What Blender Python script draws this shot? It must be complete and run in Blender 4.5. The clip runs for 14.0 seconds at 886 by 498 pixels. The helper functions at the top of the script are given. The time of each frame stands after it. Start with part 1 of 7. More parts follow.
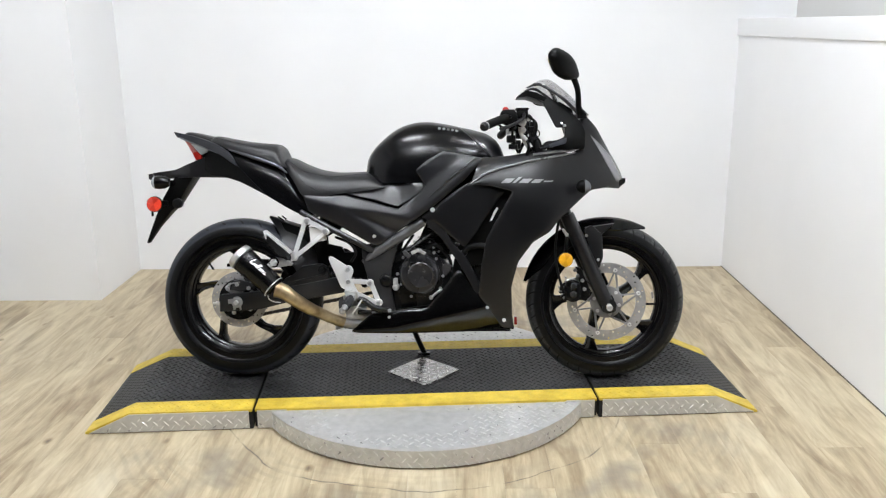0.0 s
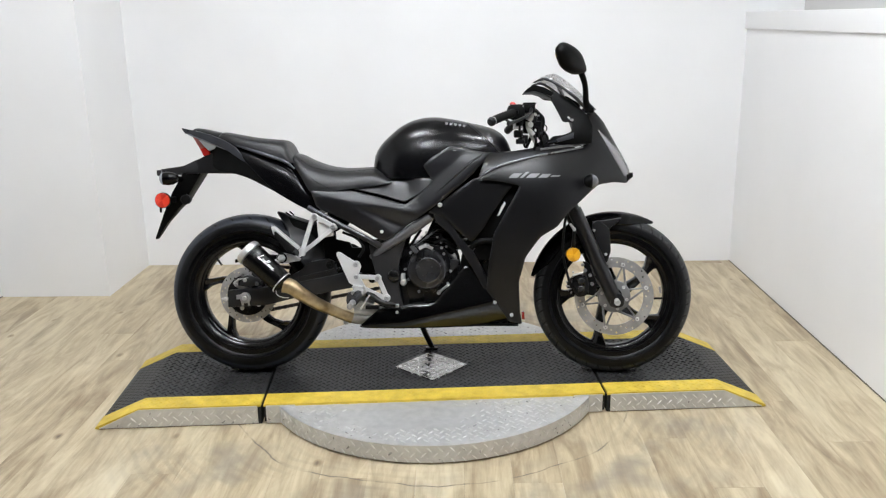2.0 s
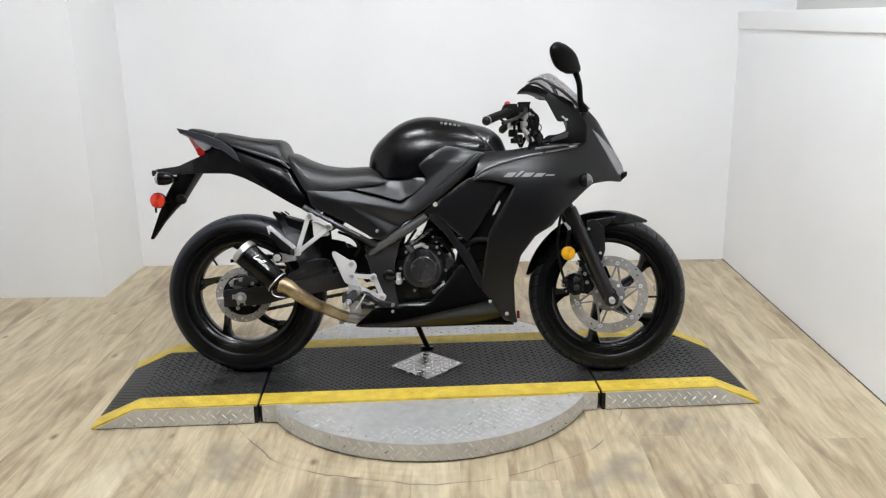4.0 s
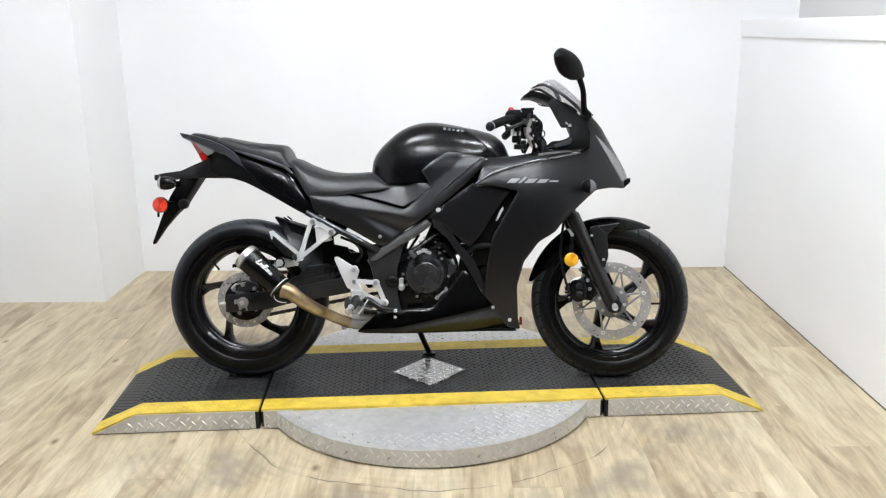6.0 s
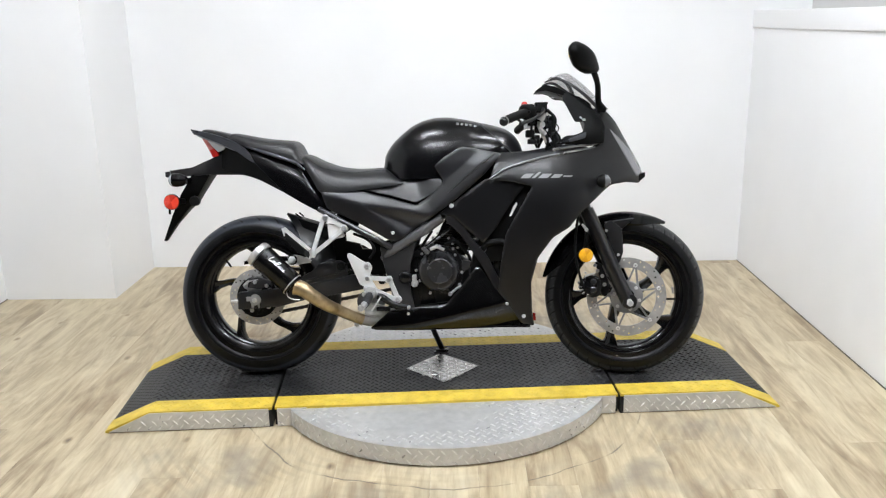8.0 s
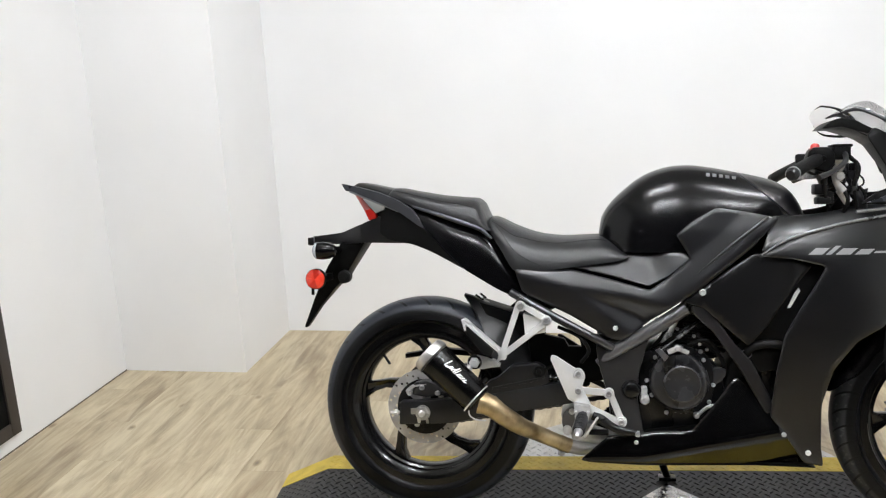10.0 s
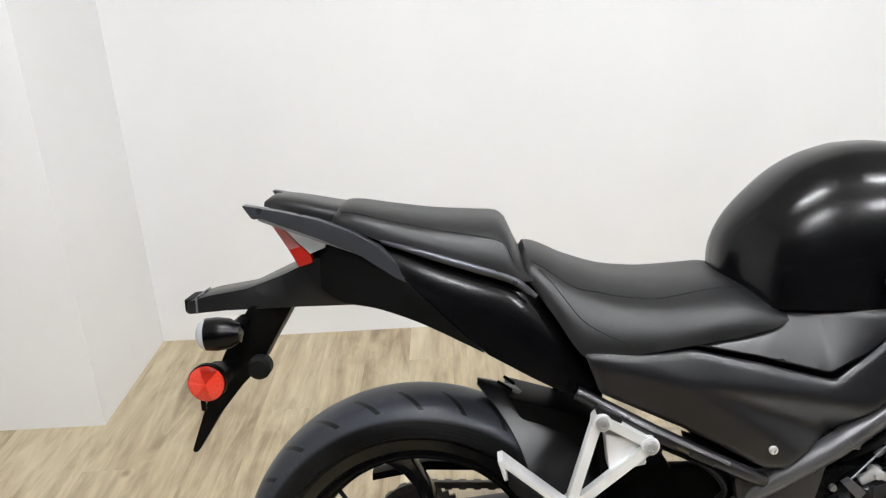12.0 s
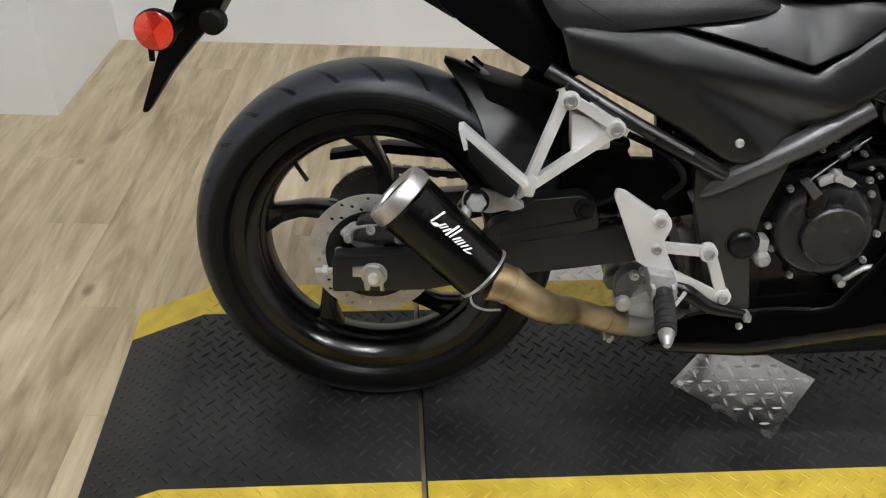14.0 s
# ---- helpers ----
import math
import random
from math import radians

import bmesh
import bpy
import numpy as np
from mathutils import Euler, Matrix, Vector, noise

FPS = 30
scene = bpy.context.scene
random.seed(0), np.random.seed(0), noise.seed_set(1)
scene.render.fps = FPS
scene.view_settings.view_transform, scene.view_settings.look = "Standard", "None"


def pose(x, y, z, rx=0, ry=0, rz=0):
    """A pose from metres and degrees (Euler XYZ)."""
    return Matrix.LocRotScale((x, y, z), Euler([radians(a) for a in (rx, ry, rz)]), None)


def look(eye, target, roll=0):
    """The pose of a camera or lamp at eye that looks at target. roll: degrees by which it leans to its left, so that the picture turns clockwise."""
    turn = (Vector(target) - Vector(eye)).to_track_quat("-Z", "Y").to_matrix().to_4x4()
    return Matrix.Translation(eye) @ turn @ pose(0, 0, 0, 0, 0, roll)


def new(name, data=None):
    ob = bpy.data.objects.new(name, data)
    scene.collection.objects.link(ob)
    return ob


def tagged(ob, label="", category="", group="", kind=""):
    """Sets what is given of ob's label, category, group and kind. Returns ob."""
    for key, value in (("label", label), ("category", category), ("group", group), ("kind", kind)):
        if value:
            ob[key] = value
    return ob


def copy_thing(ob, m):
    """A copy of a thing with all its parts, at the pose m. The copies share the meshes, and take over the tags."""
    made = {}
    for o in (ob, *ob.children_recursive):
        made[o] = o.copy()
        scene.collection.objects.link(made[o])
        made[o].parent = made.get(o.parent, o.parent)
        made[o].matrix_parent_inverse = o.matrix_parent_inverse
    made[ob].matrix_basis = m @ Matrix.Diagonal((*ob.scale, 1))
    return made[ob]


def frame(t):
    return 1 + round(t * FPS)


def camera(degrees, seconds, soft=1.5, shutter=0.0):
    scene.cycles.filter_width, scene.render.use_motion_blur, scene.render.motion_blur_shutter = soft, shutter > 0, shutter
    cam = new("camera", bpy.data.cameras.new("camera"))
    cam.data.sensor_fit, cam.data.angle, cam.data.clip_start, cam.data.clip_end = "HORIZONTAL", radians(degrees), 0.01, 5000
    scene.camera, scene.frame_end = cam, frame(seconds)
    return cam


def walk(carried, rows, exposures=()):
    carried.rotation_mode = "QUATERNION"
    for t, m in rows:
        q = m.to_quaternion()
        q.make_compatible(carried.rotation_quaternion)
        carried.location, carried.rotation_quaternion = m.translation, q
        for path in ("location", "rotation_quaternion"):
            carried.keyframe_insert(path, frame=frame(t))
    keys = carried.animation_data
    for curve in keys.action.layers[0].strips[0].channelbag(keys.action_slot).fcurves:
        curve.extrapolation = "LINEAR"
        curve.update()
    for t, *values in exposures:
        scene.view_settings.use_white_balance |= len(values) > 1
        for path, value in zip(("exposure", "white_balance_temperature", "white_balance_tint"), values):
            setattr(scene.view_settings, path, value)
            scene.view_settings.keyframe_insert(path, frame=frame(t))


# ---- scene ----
cam = camera(55.6, 14.0, 1.2)
PATH = [
    (0, (0.111, -0.039, 1.384), (0.078, 1.893, 0.868), -0.6),
    (0.5, (0.11, -0.036, 1.379), (0.078, 1.895, 0.859), -0.5),
    (1, (0.111, -0.036, 1.373), (0.075, 1.895, 0.852), -0.4),
    (1.5, (0.114, -0.037, 1.381), (0.06, 1.889, 0.843), -1.1),
    (2, (0.108, -0.041, 1.386), (0.059, 1.888, 0.858), -0.9),
    (2.5, (0.105, -0.047, 1.383), (0.068, 1.881, 0.851), -0.9),
    (3, (0.108, -0.057, 1.383), (0.068, 1.872, 0.856), -1.0),
    (5.5, (0.089, -0.041, 1.382), (0.067, 1.889, 0.856), -0.9),
    (6, (0.089, -0.047, 1.375), (0.057, 1.887, 0.866), -0.7),
    (6.5, (0.094, -0.048, 1.372), (0.064, 1.885, 0.86), -0.8),
    (7, (0.08, -0.049, 1.38), (0.054, 1.884, 0.867), -0.7),
    (7.2, (0.081, -0.046, 1.385), (0.054, 1.888, 0.873), -0.7),
    (9.3, (-0.068, 0.284, 1.357), (-0.218, 2.195, 0.788), -2.5),
    (9.5, (-0.103, 0.418, 1.342), (-0.327, 2.333, 0.767), -1.6),
    (10, (-0.259, 0.819, 1.362), (-0.597, 2.735, 0.9), -2.7),
    (10.3, (-0.357, 1.036, 1.367), (-0.623, 2.933, 0.792), -3.4),
    (10.5, (-0.38, 1.191, 1.368), (-0.643, 3.099, 0.83), -7.1),
    (10.7, (-0.401, 1.343, 1.358), (-0.761, 3.248, 0.866), -5.5),
    (11, (-0.438, 1.548, 1.376), (-0.776, 3.441, 0.827), -5.2),
    (11.5, (-0.551, 1.78, 1.378), (-0.696, 3.684, 0.783), -5.1),
    (12, (-0.609, 1.889, 1.363), (-0.664, 3.761, 0.662), -3.9),
    (12.5, (-0.605, 1.898, 1.323), (-0.664, 3.707, 0.472), -2.5),
    (13, (-0.604, 1.893, 1.272), (-0.636, 3.595, 0.222), -0.1),
    (13.5, (-0.603, 1.885, 1.231), (-0.621, 3.497, 0.047), 1.1),
    (14, (-0.605, 1.879, 1.22), (-0.595, 3.482, 0.023), 1.6),
]
EXPOSURE = [(0.0, 0.1, 6225, 10), (1.5, 0.06, 6235, 10), (3.0, -0.08, 6295, 10), (5.5, 0.1, 6215, 10), (6.0, 0.2, 6195, 10), (6.5, 0.12, 6195, 10), (9.3, 0.2, 6225, 10), (10.0, 0.1, 6385, 10), (11.0, 0.1, 6355, 10), (12.0, 0.08, 6435, 10), (12.5, 0.05, 6545, 10), (13.0, -0.1, 6555, 10), (13.5, -0.31, 6545, 10), (14.0, -0.36, 6535, 10)]
walk(cam, [(t, look(eye, target, roll)) for t, eye, target, roll in PATH], EXPOSURE)

# ---- world and light ----
world = bpy.data.worlds.new("world")
scene.world = world
world.use_nodes = True
world.node_tree.nodes["Background"].inputs["Color"].default_value = (0.8, 0.82, 0.85, 1)
world.node_tree.nodes["Background"].inputs["Strength"].default_value = 0.3
LAMP = 228.0
LEFT, RIGHT, BACK, FRONT, BAY, TOP = -2.342, 1.659, 4.715, -5.0, 0.9, 2.75
from mathutils import geometry


# ---- materials ----
def material(name, base, rough=0.5, metal=0.0, var=0.12, scale=12.0, fine=180.0, bump=0.05, rough_var=0.1, coat=0.0, spec=0.5, stretch=(1, 1, 1), tint=None):
    """Surface with colour and gloss variation at a coarse and a fine scale, and a fine relief."""
    m = bpy.data.materials.new(name)
    m.use_nodes = True
    nt = m.node_tree
    b = nt.nodes["Principled BSDF"]
    tc = nt.nodes.new("ShaderNodeTexCoord")
    mp = nt.nodes.new("ShaderNodeMapping")
    mp.inputs["Scale"].default_value = stretch
    nt.links.new(tc.outputs["Object"], mp.inputs["Vector"])
    n1 = nt.nodes.new("ShaderNodeTexNoise")
    n1.inputs["Scale"].default_value, n1.inputs["Detail"].default_value = scale, 5
    n2 = nt.nodes.new("ShaderNodeTexNoise")
    n2.inputs["Scale"].default_value, n2.inputs["Detail"].default_value = fine, 3
    for n in (n1, n2):
        nt.links.new(mp.outputs[0], n.inputs["Vector"])
    ramp = nt.nodes.new("ShaderNodeValToRGB")
    dark = [c * (1 - var) for c in base]
    light = tint if tint else [min(1, c * (1 + var)) for c in base]
    ramp.color_ramp.elements[0].position, ramp.color_ramp.elements[1].position = 0.3, 0.7
    ramp.color_ramp.elements[0].color, ramp.color_ramp.elements[1].color = (*dark, 1), (*light, 1)
    nt.links.new(n1.outputs["Fac"], ramp.inputs["Fac"])
    nt.links.new(ramp.outputs["Color"], b.inputs["Base Color"])
    rr = nt.nodes.new("ShaderNodeMapRange")
    rr.inputs["To Min"].default_value, rr.inputs["To Max"].default_value = max(0.02, rough - rough_var), min(1, rough + rough_var)
    nt.links.new(n1.outputs["Fac"], rr.inputs["Value"])
    nt.links.new(rr.outputs[0], b.inputs["Roughness"])
    b.inputs["Metallic"].default_value = metal
    b.inputs["Specular IOR Level"].default_value = spec
    b.inputs["Coat Weight"].default_value = coat
    b.inputs["Coat Roughness"].default_value = 0.06
    if bump:
        bp = nt.nodes.new("ShaderNodeBump")
        bp.inputs["Strength"].default_value, bp.inputs["Distance"].default_value = bump, 0.002
        nt.links.new(n2.outputs["Fac"], bp.inputs["Height"])
        nt.links.new(bp.outputs[0], b.inputs["Normal"])
    return m


def math_node(nt, op, a, b=None, clamp=False):
    n = nt.nodes.new("ShaderNodeMath")
    n.operation, n.use_clamp = op, clamp
    for i, v in enumerate((a, b)):
        if v is None:
            continue
        if isinstance(v, (int, float)):
            n.inputs[i].default_value = v
        else:
            nt.links.new(v, n.inputs[i])
    return n.outputs[0]


gloss = material("gloss_black_paint", (0.002, 0.002, 0.0024), 0.21, coat=0.0, var=0.2, bump=0.0, rough_var=0.06, spec=0.24)
pan_gloss = material("deep_gloss_black_paint", (0.0015, 0.0015, 0.0016), 0.13, var=0.2, bump=0.0, rough_var=0.03, spec=0.30)
satin = material("satin_black_plastic", (0.0035, 0.0035, 0.0044), 0.34, var=0.2, bump=0.03, rough_var=0.06, fine=900, spec=0.55)
satin_fairing = material("satin_black_fairing", (0.0026, 0.0026, 0.0033), 0.33, var=0.2, bump=0.02, rough_var=0.06, fine=900, spec=0.40)
satin_cover = material("satin_black_side_cover", (0.005, 0.005, 0.0064), 0.34, var=0.2, bump=0.03, rough_var=0.06, fine=900, spec=0.46)
plastic = material("grained_black_plastic", (0.0018, 0.0018, 0.0018), 0.46, var=0.25, bump=0.12, fine=700, spec=0.10)
vinyl = material("black_seat_vinyl", (0.007, 0.007, 0.008), 0.40, var=0.2, bump=0.22, fine=650, rough_var=0.08, spec=0.43)
cast = material("black_cast_metal", (0.004, 0.004, 0.0045), 0.28, metal=0.2, var=0.3, bump=0.12, fine=400, spec=0.4)
engine_grey = material("dark_grey_engine_paint", (0.034, 0.034, 0.036), 0.27, metal=0.5, var=0.25, bump=0.15, fine=350)
wheel_black = material("black_wheel_enamel", (0.0028, 0.0028, 0.003), 0.20, var=0.25, bump=0.03, coat=0.0, spec=0.42)
alu = material("silver_anodised_aluminium", (0.76, 0.76, 0.765), 0.36, metal=0.45, var=0.10, bump=0.05, fine=500)
frame_grey = material("worn_grey_frame_paint", (0.095, 0.095, 0.10), 0.31, metal=0.5, var=0.2, bump=0.05)
brushed_cap = material("brushed_end_cap_steel", (0.60, 0.59, 0.58), 0.34, metal=0.85, var=0.2, scale=30, bump=0.06)
bolt_grey = material("dull_grey_bolt", (0.50, 0.50, 0.51), 0.34, metal=0.75, var=0.2, bump=0.05)
steel = material("bare_steel", (0.52, 0.52, 0.53), 0.32, metal=0.95, var=0.15, bump=0.05)
disc_steel = material("brushed_disc_steel", (0.46, 0.455, 0.45), 0.36, metal=0.65, var=0.15, scale=30, bump=0.08)
bolt_zinc = material("zinc_bolt", (0.75, 0.75, 0.75), 0.32, metal=0.5, var=0.1, bump=0.0)
titanium = material("heat_tinted_gold_steel", (0.29, 0.200, 0.095), 0.42, metal=0.85, var=0.4, scale=16, bump=0.08, tint=(0.54, 0.43, 0.26))
pipe_grey = material("dull_grey_pipe", (0.34, 0.325, 0.31), 0.48, metal=0.8, var=0.2, bump=0.08)
carbon = material("satin_black_silencer", (0.002, 0.002, 0.002), 0.25, var=0.3, bump=0.03, coat=0.1, spec=0.28)
grey_rubber = material("worn_grey_rubber", (0.024, 0.024, 0.026), 0.55, var=0.3, bump=0.15, fine=500, spec=0.3)
rubber_small = material("black_rubber", (0.004, 0.004, 0.004), 0.6, var=0.2, bump=0.2, fine=500, spec=0.15)
chain_metal = material("oily_chain_metal", (0.10, 0.09, 0.08), 0.45, metal=0.8, var=0.4, bump=0.2)
faint_mark = material("faint_grey_decal", (0.11, 0.11, 0.115), 0.4, var=0.05, bump=0.0)
grey_mark = material("grey_decal", (0.26, 0.26, 0.265), 0.45, var=0.05, bump=0.0)
white_mark = material("white_print", (0.85, 0.85, 0.85), 0.5, var=0.05, bump=0.0)
fluid_white = material("milky_plastic", (0.62, 0.61, 0.60), 0.4, var=0.1, bump=0.05)
red_paint = material("red_switch_plastic", (0.42, 0.022, 0.02), 0.35, var=0.1, bump=0.0)
wall_paint = material("white_wall_paint", (0.855, 0.855, 0.86), 0.62, var=0.025, scale=1.7, fine=260, bump=0.05, tint=(0.875, 0.875, 0.88))
ceiling_paint = material("white_ceiling_paint", (0.82, 0.82, 0.81), 0.8, var=0.03, scale=2, fine=150, bump=0.1)
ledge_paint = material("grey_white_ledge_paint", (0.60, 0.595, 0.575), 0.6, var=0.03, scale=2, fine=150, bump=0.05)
hall_paint = material("dark_grey_hall_paint", (0.05, 0.05, 0.052), 0.8, var=0.1, scale=1.5, fine=120, bump=0.05)
yellow = material("yellow_edge_paint", (0.66, 0.47, 0.04), 0.5, var=0.22, scale=22, fine=220, bump=0.2, tint=(0.72, 0.54, 0.07))
mat_rubber = material("grey_black_rubber_mat", (0.012, 0.0121, 0.0127), 0.42, var=0.4, scale=5, fine=260, bump=0.25, rough_var=0.12, tint=(0.028, 0.0282, 0.0288), spec=0.36)
# near-black filler: the shade of open gaps is put into its colour
gap_dark = material("dark_gap_filler", (0.01, 0.01, 0.01), 0.8)
tread_alu = material("worn_tread_plate", (0.61, 0.61, 0.60), 0.36, metal=0.5, var=0.12, scale=34, fine=260, bump=0.14, rough_var=0.14, tint=(0.66, 0.655, 0.645))
cover_alu = material("dirty_tread_cover", (0.40, 0.39, 0.38), 0.26, metal=0.95, var=0.25, scale=26, fine=260, bump=0.12, rough_var=0.10, tint=(0.52, 0.51, 0.50))
tread_lug = material("polished_tread_lug", (0.66, 0.66, 0.65), 0.30, metal=0.5, var=0.15, scale=40, bump=0.03)
rail_and_sheen_paint = material("dark_silver_rail_and_sheen", (0.062, 0.065, 0.075), 0.30, metal=0.6, var=0.15, bump=0.02)
rail_reflection = material("pale_silver_rail_reflection", (0.30, 0.32, 0.37), 0.32, metal=0.7, var=0.15, bump=0.02)
# pale tone: painted highlight on fairing edges, real scuffing on the seat rail
glint_and_wear_edge = material("pale_glint_and_wear_edge", (0.20, 0.20, 0.21), 0.30, metal=0.6, var=0.3, scale=25, bump=0.03)
carrier_alloy = material("grey_carrier_alloy", (0.34, 0.34, 0.345), 0.34, metal=0.7, var=0.25, bump=0.06)
pivot_paint = material("satin_black_frame_paint", (0.014, 0.014, 0.015), 0.34, var=0.25, bump=0.05, fine=500, spec=0.6)
arm_paint = material("black_arm_enamel", (0.010, 0.010, 0.0108), 0.36, var=0.25, bump=0.06, fine=500, spec=0.42)
rough_cast = material("rough_bright_casting", (0.46, 0.455, 0.45), 0.5, metal=0.55, var=0.25, scale=40, bump=0.25, fine=420)
dark_wood = material("dark_stained_wood", (0.035, 0.028, 0.024), 0.5, var=0.4, scale=8, stretch=(1, 1, 0.1))


def lens(name, base, rough=0.12, through_light=0.35, ior=1.49):
    m = bpy.data.materials.new(name)
    m.use_nodes = True
    b = m.node_tree.nodes["Principled BSDF"]
    b.inputs["Base Color"].default_value = (*base, 1)
    b.inputs["Roughness"].default_value, b.inputs["IOR"].default_value = rough, ior
    b.inputs["Transmission Weight"].default_value = through_light
    b.inputs["Coat Weight"].default_value = 0.4
    return m


red_lens = lens("red_lens", (0.48, 0.022, 0.016), 0.2, 0.1)
pink_lens = lens("pale_red_lens", (0.62, 0.22, 0.21), 0.14, 0.3)
clear_lens = lens("clear_lens", (0.70, 0.74, 0.80), 0.12, 0.2)
misty_lens = lens("misty_lens", (0.42, 0.44, 0.48), 0.16, 0.2)
smoky_lens = lens("smoky_lens", (0.16, 0.165, 0.18), 0.10, 0.2)
head_lens = lens("headlight_lens", (0.26, 0.26, 0.27), 0.06, 0.3)


def prism_lens(name, dark, light, x, z):
    """Moulded reflector: six wedges of tiny prisms round its middle, each a tone of its own."""
    m = lens(name, dark, 0.16, 0.1)
    nt = m.node_tree
    b = nt.nodes["Principled BSDF"]
    tc = nt.nodes.new("ShaderNodeTexCoord")
    sp = nt.nodes.new("ShaderNodeSeparateXYZ")
    nt.links.new(tc.outputs["Object"], sp.inputs[0])
    turn = math_node(nt, "ARCTAN2", math_node(nt, "SUBTRACT", sp.outputs[2], z), math_node(nt, "SUBTRACT", sp.outputs[0], x))
    wedge = math_node(nt, "FLOOR", math_node(nt, "DIVIDE", math_node(nt, "ADD", turn, 3.4), math.pi / 3))
    tone = nt.nodes.new("ShaderNodeTexWhiteNoise")
    tone.noise_dimensions = "1D"
    nt.links.new(wedge, tone.inputs["W"])
    cells = nt.nodes.new("ShaderNodeTexVoronoi")
    cells.inputs["Scale"].default_value = 420.0
    nt.links.new(tc.outputs["Object"], cells.inputs["Vector"])
    mix = nt.nodes.new("ShaderNodeMix")
    mix.data_type = "RGBA"
    nt.links.new(math_node(nt, "ADD", math_node(nt, "MULTIPLY", tone.outputs["Value"], 0.75), math_node(nt, "MULTIPLY", cells.outputs["Distance"], 0.5), True), mix.inputs[0])
    mix.inputs[6].default_value, mix.inputs[7].default_value = (*dark, 1), (*light, 1)
    nt.links.new(mix.outputs[2], b.inputs["Base Color"])
    bp = nt.nodes.new("ShaderNodeBump")
    bp.inputs["Strength"].default_value, bp.inputs["Distance"].default_value = 0.25, 0.001
    nt.links.new(cells.outputs["Distance"], bp.inputs["Height"])
    nt.links.new(bp.outputs[0], b.inputs["Normal"])
    return m


red_prisms = prism_lens("red_reflector_lens", (0.40, 0.012, 0.008), (0.80, 0.055, 0.025), -1.013, 0.667)
amber_prisms = prism_lens("amber_reflector_lens", (0.50, 0.21, 0.004), (0.80, 0.42, 0.015), 0.507, 0.462)


def clear_sheet(name, tint, gloss_share):
    """Thin clear plastic: what lies behind it shows, with a gloss on top."""
    m = bpy.data.materials.new(name)
    m.use_nodes = True
    nt = m.node_tree
    nt.nodes.remove(nt.nodes["Principled BSDF"])
    out = nt.nodes["Material Output"]
    tr, gl, mx, fr = (nt.nodes.new(k) for k in ("ShaderNodeBsdfTransparent", "ShaderNodeBsdfGlossy", "ShaderNodeMixShader", "ShaderNodeFresnel"))
    tr.inputs["Color"].default_value = (*tint, 1)
    gl.inputs["Roughness"].default_value = 0.05
    fr.inputs["IOR"].default_value = 1.45
    nt.links.new(math_node(nt, "ADD", math_node(nt, "MULTIPLY", fr.outputs[0], 0.35), gloss_share, True), mx.inputs[0])
    nt.links.new(tr.outputs[0], mx.inputs[1])
    nt.links.new(gl.outputs[0], mx.inputs[2])
    nt.links.new(mx.outputs[0], out.inputs["Surface"])
    return m


smoke = clear_sheet("smoked_screen", (0.90, 0.90, 0.905), 0.015)
mirror_glass = material("mirror_glass", (0.9, 0.9, 0.9), 0.03, metal=1.0, var=0.0, bump=0.0, rough_var=0.0)


